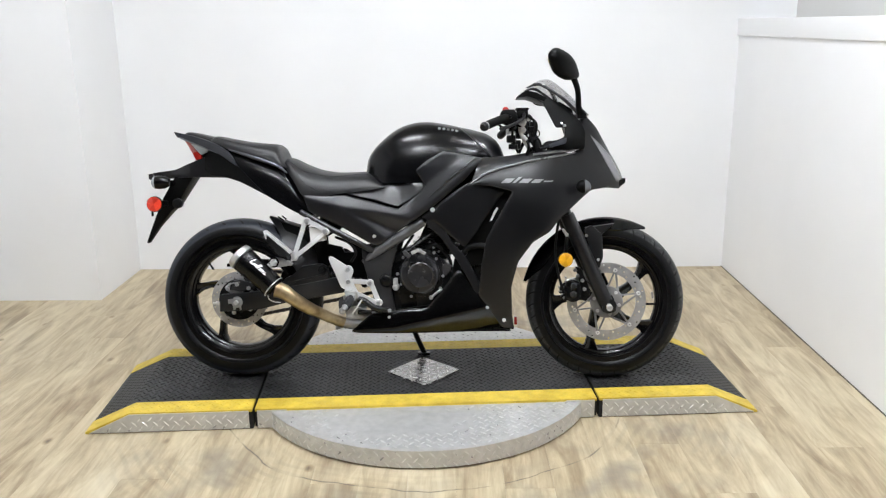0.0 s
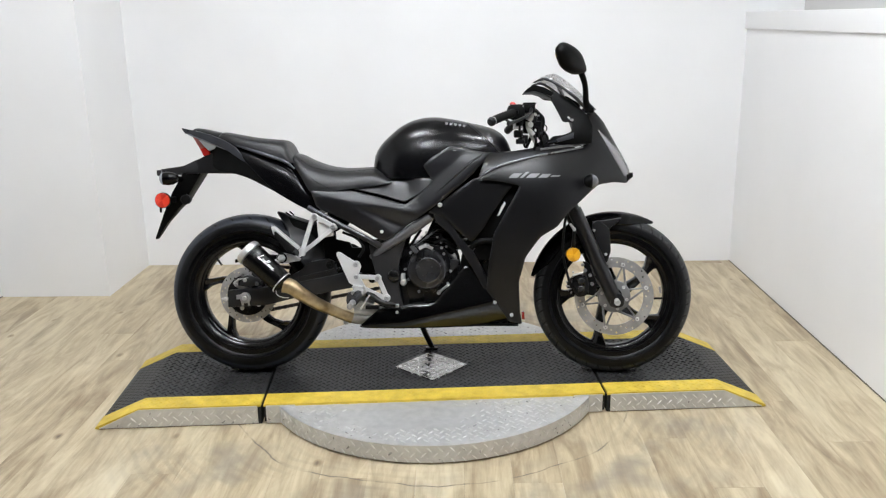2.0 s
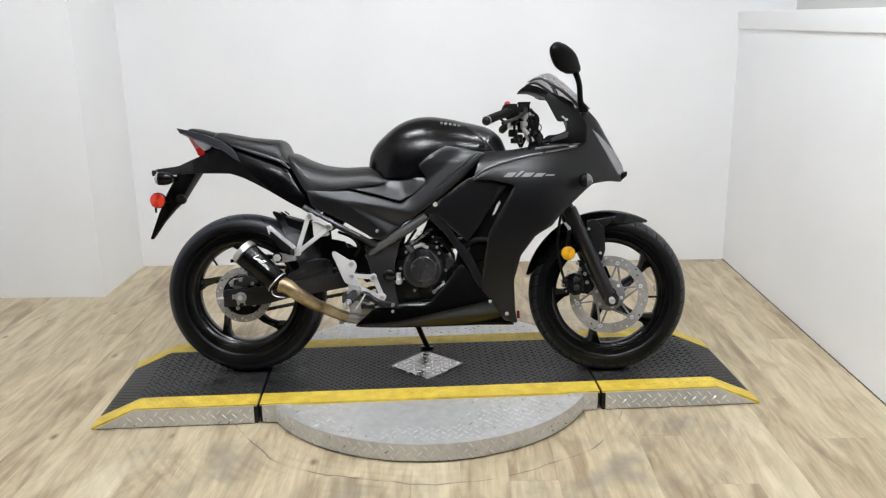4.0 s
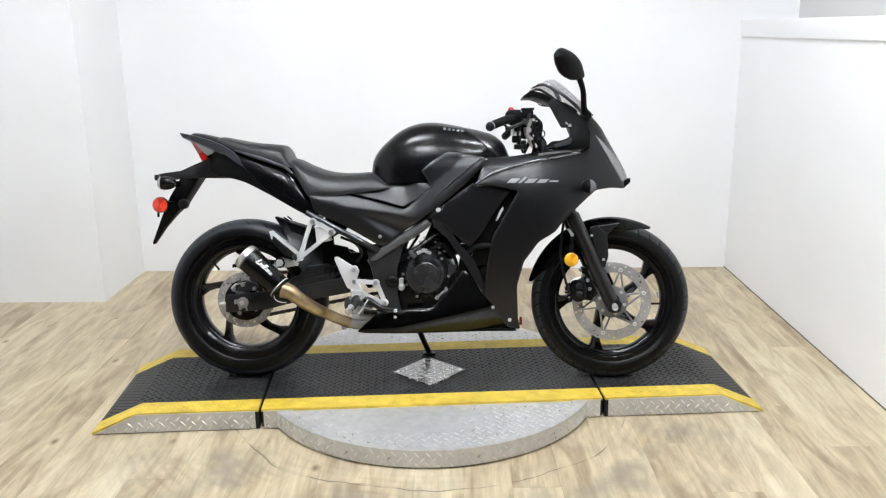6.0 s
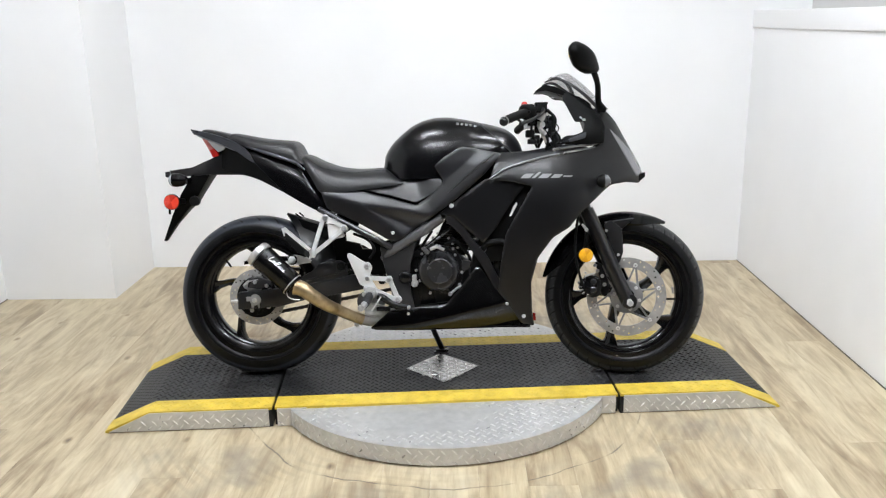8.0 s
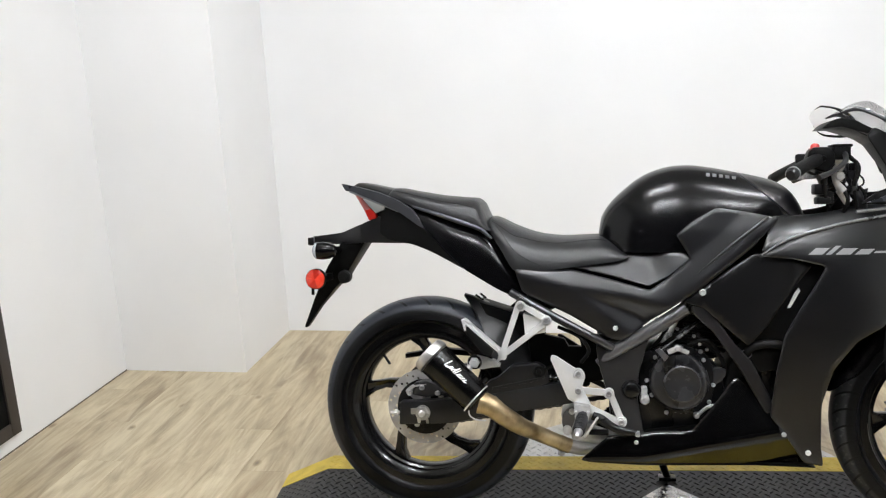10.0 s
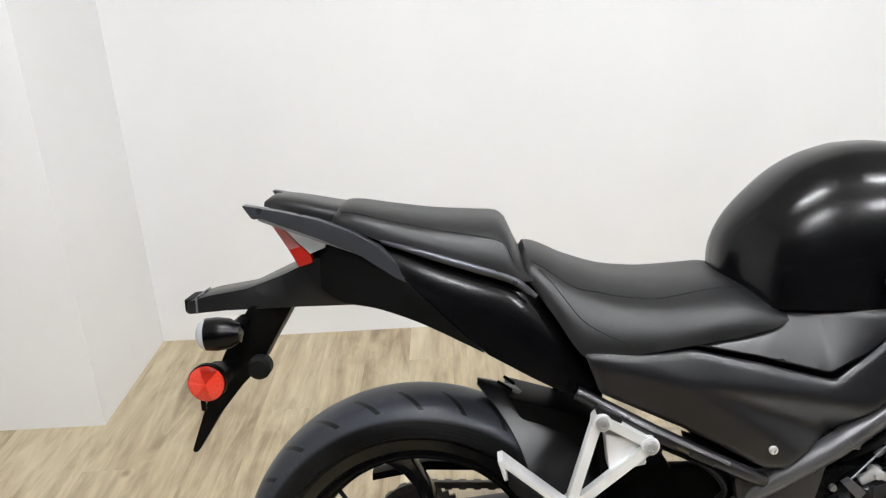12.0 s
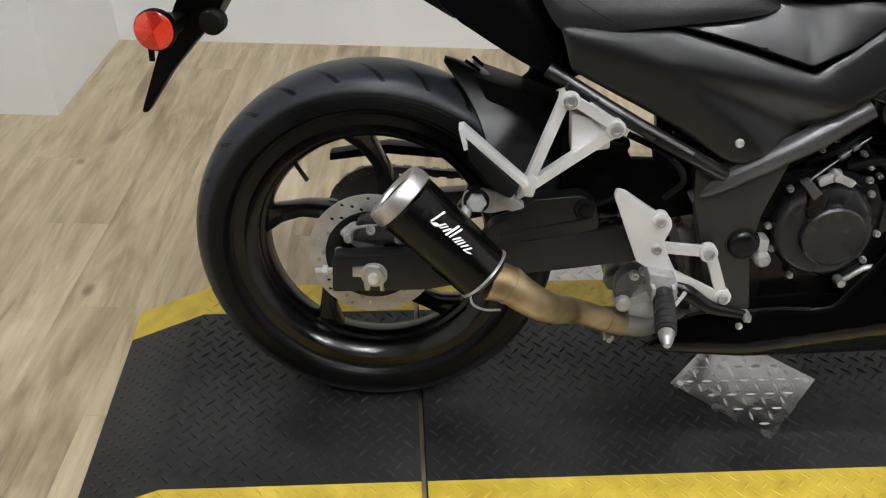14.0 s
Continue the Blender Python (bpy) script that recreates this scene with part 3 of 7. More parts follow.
# unseen wider hall added in front of the bay, dark to deepen the reflections
wall("wall_hall_front", -5.0, 5.0, FRONT - T, FRONT, -0.05, TOP, "unseen dark grey wall added to close the hall", hall_paint)
wall("wall_hall_left", -5.0 - T, -5.0, FRONT, BAY, -0.05, TOP, "unseen dark grey hall wall, added to keep reflections dark", hall_paint)
wall("wall_hall_right", 5.0, 5.0 + T, FRONT, BAY, -0.05, TOP, "unseen dark grey hall wall, added to keep reflections dark", hall_paint)
wall("wall_hall_side_left", -5.0, LEFT - T, BAY, BAY + T, -0.05, TOP, "unseen dark grey hall wall added beside the bay", hall_paint)
wall("wall_hall_side_right", RIGHT + 0.42, 5.0, BAY, BAY + T, -0.05, TOP, "unseen dark grey hall wall added beside the bay", hall_paint)
tagged(finish("ceiling", box(LEFT - T, RIGHT + 0.42, 0.3, BACK + T, TOP, TOP + 0.1), ceiling_paint), "plain white ceiling over the bay", "ceiling", kind="structure")
tagged(finish("ceiling_hall", box(-5.0 - T, 5.0 + T, FRONT - T, BAY, TOP + 0.012, TOP + 0.11), hall_paint), "unseen dark grey hall ceiling, added to keep reflections dark", "ceiling", kind="structure")


def ceiling_light(x, y):
    root = tagged(new("ceiling_light"), "slim white ceiling strip light with an opal diffuser", "ceiling light", "ceiling lights")
    fr = [box(-0.33, -0.30, -0.035, 0.035, -0.06, 0), box(0.30, 0.33, -0.035, 0.035, -0.06, 0), box(-0.30, 0.30, -0.035, 0.035, -0.025, 0)]
    part("housing", join(*fr), ceiling_paint, root)
    part("diffuser", box(-0.30, 0.30, -0.026, 0.026, -0.055, -0.026, 0.006), lamp_glow, root, "glowing opal diffuser")
    root.location = (x, y, TOP)
    return root


first = ceiling_light(-0.66, 2.45)
for lx, ly in ((0.66, 2.45), (-0.66, 1.15), (0.66, 1.15)):
    copy_thing(first, pose(lx, ly, TOP))

# dark framed board leaning on the left wall
board = tagged(new("framed_board"), "dark wooden framed board hung low on the white wall", "board")
fr = [box(-0.012, 0.012, -0.40, -0.35, 0, 0.72, 0.003), box(-0.012, 0.012, 0.35, 0.40, 0, 0.72, 0.003), box(-0.012, 0.012, -0.35, 0.35, 0, 0.05, 0.003), box(-0.012, 0.012, -0.35, 0.35, 0.67, 0.72, 0.003)]
part("frame", join(*fr), dark_wood, board, "dark stained frame")
part("panel", box(-0.008, 0.004, -0.35, 0.35, 0.05, 0.67), plastic, board, "black panel")
board.matrix_basis = pose(LEFT + 0.012, 2.981, 0.064)


# ---- turntable and ramps ----
def lug(bm, x, y, z, a, length, width, h, up=None):
    """Raised lens-shaped tread mark."""
    c, s = math.cos(a), math.sin(a)
    pts = [(-0.5, 0, 0), (-0.18, 0.5, 0), (0.18, 0.5, 0), (0.5, 0, 0), (0.18, -0.5, 0), (-0.18, -0.5, 0), (-0.2, 0, 1), (0.2, 0, 1)]
    vs = []
    for u, v, w in pts:
        u, v, w = u * length, v * width, w * h
        p = (x + u * c - v * s, y + u * s + v * c, z + w)
        vs.append(bm.verts.new(up(p) if up else p))
    for f in ((0, 1, 6), (1, 2, 7, 6), (2, 3, 7), (3, 4, 7), (4, 5, 6, 7), (5, 0, 6)):
        bm.faces.new([vs[i] for i in f])


def tread(x0, x1, y0, y1, z, pitch, length, width, h, inside=None, up=None, turn=0.0):
    """Field of crossed tread marks, in two directions by turns."""
    bm = bmesh.new()
    nx, ny = int((x1 - x0) / (pitch / 2)), int((y1 - y0) / (pitch / 2))
    for i in range(nx + 1):
        for j in range(ny + 1):
            if (i + j) % 2:
                continue
            x, y = x0 + i * pitch / 2, y0 + j * pitch / 2
            if inside and not inside(x, y):
                continue
            lug(bm, x, y, z, math.radians(turn + (45 if i % 2 else -45)), length, width, h, up)
    return bm


DECK, HALF, END, BREAK, SEAM, STRIPE = 0.071, 0.305, 1.205, 1.05, 0.612, 0.088
DISC_R, DISC_Z = 0.635, 0.066
ramp_pose = Matrix.Translation(CENTRE) @ pose(0, 0, 0, 0, 0, RAMP_TURN)


def strip(x0, x1, y0, y1, z0, lift, slope=True):
    """Deck piece between two sides; beyond BREAK it slopes to the floor."""
    pts = [(x0, z0), (x1, z0)]
    top = [(x1, DECK + lift)]
    if slope:
        pts = [(x0, 0.0), (END + lift, 0.0)]
        top = [(END + lift, 0.003 + lift), (BREAK, DECK + lift)]
    return prism(pts + top + [(x0, DECK + lift)], y0, y1)


def stripe_cap(x0, x1, y0, y1, slope=True):
    """Thin painted cap over the edge of a deck."""
    pts = [(x0, DECK - 0.005), (x1, DECK - 0.005), (x1, DECK + 0.004), (x0, DECK + 0.004)]
    if slope:
        pts = [(x0, DECK - 0.005), (BREAK, DECK - 0.005), (END - 0.01, 0.0), (END + 0.004, 0.0), (END + 0.004, 0.007), (BREAK, DECK + 0.004), (x0, DECK + 0.004)]
    return prism(pts, y0, y1)


def on_slope(p):
    x, y, z = p
    if x > BREAK:
        z -= (x - BREAK) * (DECK - 0.004) / (END - BREAK)
    return (x, y, z)


def end_ramp(angle, label):
    root = tagged(new("end_ramp"), label, "ramp", "end ramps")
    g = SEAM + 0.010
    part("core", strip(g, END, -HALF + 0.002, HALF - 0.002, 0, -0.0055), gap_dark, root, "dark filler core")
    part("rubber_mat", strip(g, END, -HALF + STRIPE, HALF - STRIPE, 0, 0.003), mat_rubber, root, "grey black rubber tread mat")
    tagged(part("tread_pattern", tread(g + 0.02, BREAK + 0.02, -HALF + STRIPE + 0.012, HALF - STRIPE - 0.012, DECK + 0.003, 0.031, 0.025, 0.0048, 0.003), mat_rubber, root), kind="stuff")
    tagged(part("slope_tread", tread(BREAK + 0.034, END - 0.012, -HALF + STRIPE + 0.012, HALF - STRIPE - 0.012, DECK + 0.003, 0.026, 0.013, 0.009, 0.0022, None, on_slope), mat_rubber, root), kind="stuff")
    for sg in (-1, 1):
        a, b = sorted((sg * HALF, sg * (HALF - STRIPE)))
        part("edge_stripe", stripe_cap(g, END, a, b), yellow, root, "yellow painted edge stripe")
        tagged(part("tread_pattern", tread(g + 0.02, BREAK, a + 0.012, b - 0.012, DECK + 0.004, 0.031, 0.022, 0.006, 0.0015), yellow, root), kind="stuff")
        y0, y1 = sorted((sg * HALF, sg * (HALF + 0.004)))
        part("side_plate", prism([(g + 0.012, 0.004), (END - 0.01, 0.004), (BREAK, DECK - 0.001), (g + 0.012, DECK - 0.001)], y0, y1), tread_alu, root, "bare tread plate side")
        up = lambda p, s=sg: (p[0], s * (HALF + 0.004 + p[2]), p[1])
        ok = lambda x, y: y < (DECK - 0.012) * (1 if x < BREAK - 0.02 else (END - 0.03 - x) / (END - BREAK))
        tagged(part("side_tread", tread(g + 0.024, END - 0.03, 0.014, DECK - 0.01, 0, 0.037, 0.027, 0.0058, 0.0030, ok, up), tread_lug, root), kind="stuff")
    root.matrix_basis = ramp_pose @ pose(0, 0, 0, 0, 0, angle)
    return root


end_ramp(0, "black rubber topped end ramp with yellow edges, front end")
end_ramp(180, "black rubber topped end ramp with yellow edges, rear end")

table_root = tagged(new("turntable"), "round tread-plate turntable with a black rubber strip and yellow edges", "turntable")
g = SEAM
outline = [(max(-SEAM + 0.004, min(SEAM - 0.004, DISC_R * math.cos(2 * math.pi * k / 144))), DISC_R * math.sin(2 * math.pi * k / 144)) for k in range(144)]
disc = prism(outline, 0.006, DISC_Z)
disc.transform(Matrix(((1, 0, 0, 0), (0, 0, 1, 0), (0, 1, 0, 0), (0, 0, 0, 1))))
part("disc", disc, tread_alu, table_root, "worn bare aluminium tread plate")
# dark sheet set under the rim as its shadow line
part("base_shadow_gap", lathe([(0, 0.0), (DISC_R - 0.05, 0.0), (DISC_R - 0.05, 0.007), (0, 0.007)], 96, axis="z"), gap_dark, table_root, "dark sheet standing in for the shade under the plate")
wear = random.Random(11)
# the marks are trodden flat on one patch of the disc
on_disc = lambda x, y: x * x + y * y < (DISC_R - 0.02) ** 2 and abs(y) > HALF + 0.015 and ((x + 0.12) / 0.27) ** 2 + ((y + 0.40) / 0.12) ** 2 > 0.55 + 0.9 * wear.random()
tagged(part("disc_tread", tread(-DISC_R, DISC_R, -DISC_R, DISC_R, DISC_Z, 0.037, 0.026, 0.0056, 0.0028, on_disc), tread_lug, table_root), kind="stuff")
round_up = lambda p: ((DISC_R + p[2]) * math.cos(p[0] / DISC_R), (DISC_R + p[2]) * math.sin(p[0] / DISC_R), p[1])
tagged(part("rim_tread", tread(0, 2 * math.pi * DISC_R, 0.014, DISC_Z - 0.006, 0, 0.037, 0.027, 0.0058, 0.0030, lambda x, y: abs(math.sin(x / DISC_R)) * DISC_R > HALF + 0.01, round_up), tread_lug, table_root), kind="stuff")
part("core", strip(-g, g, -HALF + 0.002, HALF - 0.002, 0.008, -0.0055, False), gap_dark, table_root, "dark filler core")
part("rubber_mat", strip(-g, g, -HALF + STRIPE, HALF - STRIPE, 0.01, 0.003, False), mat_rubber, table_root, "grey black rubber tread mat")
off_plate = lambda x, y: abs(x + 0.005) + abs(y + 0.012) > 0.152
tagged(part("tread_pattern", tread(-g + 0.014, g - 0.014, -HALF + STRIPE + 0.012, HALF - STRIPE - 0.012, DECK + 0.003, 0.031, 0.025, 0.0048, 0.003, off_plate), mat_rubber, table_root), kind="stuff")
for sg in (-1, 1):
    a, b = sorted((sg * HALF, sg * (HALF - STRIPE)))
    part("edge_stripe", stripe_cap(-g, g, a, b, False), yellow, table_root, "yellow painted edge stripe")
    tagged(part("tread_pattern", tread(-g + 0.02, g - 0.02, a + 0.012, b - 0.012, DECK + 0.004, 0.031, 0.022, 0.006, 0.0015), yellow, table_root), kind="stuff")
    for s2 in (-1, 1):
        y0, y1 = sorted((sg * HALF, sg * (HALF + 0.004)))
        x0, x1 = sorted((s2 * (g - 0.008), s2 * 0.50))
        part("side_plate", prism([(x0, 0.004), (x1, 0.004), (x1, DECK - 0.001), (x0, DECK - 0.001)], y0, y1), tread_alu, table_root, "bare tread plate side")
        up = lambda p, s=sg: (p[0], s * (HALF + 0.004 + p[2]), p[1])
        tagged(part("side_tread", tread(x0 + 0.014, x1, 0.014, DECK - 0.01, 0, 0.037, 0.027, 0.0058, 0.0030, lambda x, y: abs(x) > 0.56, up), tread_lug, table_root), kind="stuff")
plate = 0.141
dia = bmesh.new()
top = [dia.verts.new(p) for p in ((plate, 0, DECK + 0.0075), (0, plate, DECK + 0.0075), (-plate, 0, DECK + 0.0075), (0, -plate, DECK + 0.0075))]
low = [dia.verts.new((v.co.x, v.co.y, DECK + 0.003)) for v in top]
dia.faces.new(top)
for i in range(4):
    dia.faces.new((top[i], low[i], low[(i + 1) % 4], top[(i + 1) % 4]))
cover = part("cover_plate", dia, cover_alu, table_root, "square bare tread plate cover turned on its corner")
tagged(part("cover_tread", tread(-plate, plate, -plate, plate, DECK + 0.0075, 0.036, 0.022, 0.0050, 0.0024, lambda x, y: abs(x) + abs(y) < plate - 0.018, None, 45), tread_lug, cover), kind="stuff")
for x, y in ((-plate + 0.02, 0), (plate - 0.02, 0)):
    part("screw", lathe([(0, DECK + 0.0105), (0.005, DECK + 0.0095), (0.007, DECK + 0.0075)], 12, axis="z", at=(x, y, 0)), bolt_zinc, cover)
cover.location = (-0.005, -0.012, 0)
table_root.matrix_basis = ramp_pose


# ---- motorcycle ----
bike = tagged(new("motorcycle"), "black faired sport motorcycle leaning on its side stand on the turntable", "motorcycle")
bike.matrix_basis = pose(0, 2.98, 0.074, 0, 0, -1.0) @ pose(0, 0, 0, -10.0, 0, 0)
RA, FA = (-0.712, 0.305), (0.670, 0.2955)


def nose(z):
    return table(z, [(0.2, 0.737), (0.738, 0.737), (0.776, 0.726), (0.842, 0.692), (0.945, 0.632), (0.992, 0.59), (1.02, 0.56)])


def cowl(x, z):
    """Half width of the fairing."""
    u = max(0.0, min(1.0, (x - 0.26) / (nose(z) - 0.26)))
    w = 0.206 - (1.25 * (z - 0.66) ** 2 if z > 0.66 else 0.24 * (0.66 - z) ** 2)
    return max(0.004, w * (1 - u ** 2.3) ** 0.62)


def flank(x, z):
    """Half width of the side covers: an upper face leaning in, a flat rear face and an undercut face between two creases."""
    w = table(x, [(-0.46, 0.156), (-0.3, 0.174), (-0.2, 0.178), (0.0, 0.180), (0.2, 0.182)])
    d = z - table(x, [(-0.46, 0.690), (-0.292, 0.650), (-0.155, 0.630), (-0.05, 0.608), (0.04, 0.680), (0.2, 0.815)])
    lean = table(x, [(-0.3, 0.36), (-0.12, 0.40), (-0.05, 0.20), (0.2, 0.14)])
    soft = lambda v: 0.5 * (v + math.sqrt(v * v + 0.00006))
    below, crease = soft(-d), soft((x + 0.292) * 0.62 + (z - 0.650) * 0.785)
    cut = table(x, [(-0.1, 0.50), (0.0, 0.2)]) * (below - soft(below - crease))
    return w - lean * min(soft(d), 0.09) - 0.12 * below - cut - 0.10 * max(0, z - 0.80) * (1 if x > -0.1 else 0)


# -- wheels
def wheel(name, at, R, tyre_w, rim_w, spin, sweep, disc_r, disc_in, disc_y, inner):
    rim_out = [(0.216, -rim_w), (0.233, -rim_w), (0.235, -rim_w + 0.006), (0.226, -rim_w + 0.012), (0.204, -rim_w * 0.45), (0.200, 0), (0.204, rim_w * 0.45), (0.226, rim_w - 0.012), (0.235, rim_w - 0.006), (0.233, rim_w), (0.216, rim_w), (inner + 0.008, rim_w * 0.5), (inner, 0.012), (inner, -0.012), (inner + 0.004, -rim_w * 0.45), (inner + 0.010, -rim_w * 0.52), (inner + 0.012, -rim_w * 0.68), (inner + 0.0165, -rim_w * 0.72), (0.2125, -rim_w * 0.92)]
    w = part(name, lathe(rim_out, 96, True), wheel_black, bike, "black cast five-spoke wheel", at=(at[0], 0, at[1]))
    part("hub", lathe([(0.018, -0.05), (0.045, -0.05), (0.052, -0.03), (0.045, 0), (0.052, 0.03), (0.045, 0.05), (0.018, 0.05)], 40, True), wheel_black, w)
    for k in range(5):
        rings = []
        for r, wd, t, lag in ((0.040, 0.026, 0.030, 36), (0.065, 0.021, 0.026, 31), (0.10, 0.0165, 0.022, 22), (0.131, 0.0150, 0.020, 15), (0.160, 0.0170, 0.019, 7.5), (0.180, 0.024, 0.021, 2.5), (0.202, 0.038, 0.026, 0)):
            a = math.radians(spin + 72 * k - lag * sweep)
            rad, tan = Vector((math.cos(a), 0, math.sin(a))), Vector((-math.sin(a), 0, math.cos(a)))
            ring = []
            for q in range(16):
                b = 2 * math.pi * q / 16
                c, sn = math.cos(b), math.sin(b)
                dent = 1 - 0.45 * max(0, 1 - (c / 0.55) ** 2)
                ring.append(rad * r + tan * (wd * math.copysign(abs(c) ** 0.7, c)) + Vector((0, t * math.copysign(abs(sn) ** 0.6, sn) * dent, 0)))
            rings.append(ring)
        part("spoke", loft(rings), wheel_black, w)
    # tyre
    hw = tyre_w / 2
    prof = [(0.218, -rim_w + 0.002), (0.234, -rim_w + 0.001), (0.241, -rim_w - 0.004)]
    for i in range(0, 25):
        b = math.pi * i / 24
        c, s = math.cos(b), math.sin(b)
        prof.append((0.246 + (R - 0.246) * s ** 0.75, -hw * math.copysign(abs(c) ** 0.85, c)))
    prof += [(0.241, rim_w + 0.004), (0.234, rim_w - 0.001), (0.218, rim_w - 0.002)]
    part("tyre", lathe(prof, 120, True), rear_rubber if R > 0.3 else front_rubber, w, "black road tyre with slanted tread cuts", angle=60)
    # disc with rows of drilled holes
    circle = lambda cx, cz, r, n: [Vector((cx + r * math.cos(2 * math.pi * q / n), cz + r * math.sin(2 * math.pi * q / n))) for q in range(n)]
    loops = [circle(0, 0, disc_r, 96), circle(0, 0, disc_in, 96)]
    holes = []
    for k in range(42):
        a = 2 * math.pi * k / 42
        r = disc_in + (disc_r - disc_in) * (0.22, 0.5, 0.78)[k % 3]
        holes.append((r * math.cos(a), r * math.sin(a)))
        loops.append(circle(*holes[-1], 0.0036, 10))
    pts, edges = [], []
    for loop in loops:
        b0 = len(pts)
        pts += loop
        edges += [(b0 + q, b0 + (q + 1) % len(loop)) for q in range(len(loop))]
    vs, _, faces, _, _, _ = geometry.delaunay_2d_cdt(pts, edges, [], 1, 1e-6)
    bm = bmesh.new()
    made = [bm.verts.new((v.x, disc_y, v.y)) for v in vs]
    for f in faces:
        c = sum((vs[q] for q in f), Vector((0, 0))) / len(f)
        if disc_in * 0.9985 < c.length < disc_r and all((c - Vector(h)).length > 0.0035 for h in holes):
            bm.faces.new([made[q] for q in f])
    for v in [v for v in bm.verts if not v.link_faces]:
        bm.verts.remove(v)
    thicken(bm, Vector((0, 0.0045, 0)))
    d = part("brake_disc", bm, disc_steel, bike, "drilled bare steel brake disc", angle=30, at=(at[0], 0, at[1]))
    return w, d


rear, rear_disc = wheel("rear_wheel", RA, 0.304, 0.140, 0.052, 101, 1.0, 0.106, 0.074, -0.072, 0.184)
front, front_disc = wheel("front_wheel", FA, 0.297, 0.112, 0.041, 40, 0.55, 0.147, 0.109, -0.062, 0.193)
# carriers of the discs
part("disc_carrier", lathe([(0.030, -0.066), (0.058, -0.066), (0.061, -0.063), (0.061, -0.056), (0.030, -0.056)], 40, True), carrier_alloy, front_disc, "grey disc carrier ring")
for k in range(6):
    p = math.radians(15 + 60 * k)
    tip = (0.124 * math.cos(p), 0.124 * math.sin(p))
    for da, wd in ((-34, 0.0075), (10, 0.0065)):
        q = p + math.radians(da)
        part("carrier_arm", bar((0.056 * math.cos(q), 0.056 * math.sin(q)), tip, wd, -0.0655, -0.057), carrier_alloy, front_disc, "grey slanted carrier arm")
bolts("carrier_bolt", [(0.048 * math.cos(math.radians(45 + 60 * k)), 0.048 * math.sin(math.radians(45 + 60 * k)), -0.066) for k in range(6)], 0.0065, 0.006, front_disc)
for k in range(6):
    q = math.radians(15 + 60 * k)
    part("disc_rivet", lathe([(0.0028, -0.066), (0.0028, -0.0685), (0.0072, -0.0685), (0.0078, -0.067), (0.0078, -0.055)], 16, at=(0.122 * math.cos(q), 0, 0.122 * math.sin(q))), bolt_zinc, front_disc)
part("disc_carrier", lathe([(0.03, -0.074), (0.078, -0.074), (0.078, -0.066), (0.03, -0.066)], 40, True), cast, rear_disc, "black disc carrier")
bolts("disc_bolt", [(0.055 * math.cos(math.radians(30 + 72 * k)), 0.055 * math.sin(math.radians(30 + 72 * k)), -0.074) for k in range(5)], 0.008, 0.006, rear_disc)
for w, a0, r0 in ((rear, 135, 0.19), (front, -5, 0.19)):
    a = math.radians(a0)
    c, s = math.cos(a), math.sin(a)
    part("valve_stem", tube([(c * r0, -0.01, s * r0), (c * (r0 - 0.02), -0.022, s * (r0 - 0.02)), (c * (r0 - 0.034), -0.03, s * (r0 - 0.034))], 0.004, 8), rubber_small, w)
part("wheel_weight", bar((0.178, 0.03), (0.182, 0.005), 0.008, -0.02, -0.012), steel, front)
# chain sprocket on the far side
teeth = []
for k in range(76):
    a = 2 * math.pi * k / 76
    r = 0.092 if k % 2 else 0.084
    teeth.append((r * math.cos(a), r * math.sin(a)))
part("sprocket", prism(teeth, 0.075, 0.081), chain_metal, rear)

# -- chain
links = []
cz = lambda s: Vector((math.cos(s), 0, math.sin(s)))
top_a, top_b = Vector((-0.712, 0.078, 0.306 + 0.092)), Vector((-0.20, 0.078, 0.375))
low_a, low_b = Vector((-0.712, 0.078, 0.306 - 0.092)), Vector((-0.20, 0.078, 0.315))
run = []
for k in range(41):
    run.append(top_b.lerp(top_a, k / 40))
for k in range(1, 20):
    a = math.pi / 2 + math.pi * k / 20
    run.append(Vector((-0.712 + 0.092 * math.cos(a), 0.078, 0.306 + 0.092 * math.sin(a))))
for k in range(41):
    run.append(low_a.lerp(low_b, k / 40))
for k, (p, q) in enumerate(zip(run, run[1:])):
    d = (q - p)
    y = 0.004 if k % 2 else 0.007
    links.append(bar((p.x, p.z), (q.x, q.z), 0.012 if k % 2 else 0.014, p.y - y, p.y + y, 0))
part("drive_chain", join(*links), chain_metal, bike, "oily roller chain")

# -- swing arm and rear end
ARM = [(-0.772, 0.266), (-0.770, 0.330), (-0.69, 0.336), (-0.56, 0.350), (-0.40, 0.382), (-0.315, 0.398), (-0.285, 0.394), (-0.275, 0.345), (-0.40, 0.322), (-0.50, 0.306), (-0.62, 0.276)]
arm = [prism(ARM, -0.132, -0.100, 0.004, 0.006), prism(ARM, 0.105, 0.135, 0.004, 0.006), box(-0.36, -0.30, -0.12, 0.12, 0.345, 0.39, 0.008)]
swing = part("swing_arm", join(*arm), arm_paint, bike, "black box-section swing arm")
part("arm_gusset", prism([(-0.545, 0.352), (-0.525, 0.392), (-0.500, 0.402), (-0.462, 0.436), (-0.392, 0.446), (-0.368, 0.432), (-0.360, 0.392), (-0.40, 0.380)], -0.128, -0.096, 0.006, 0.008, 3), arm_paint, swing, "black cast gusset over the arm")
part("gusset_rib", prism([(-0.512, 0.378), (-0.40, 0.404), (-0.372, 0.412), (-0.372, 0.406), (-0.40, 0.397), (-0.512, 0.370)], -0.131, -0.126, 0.001), arm_paint, swing)
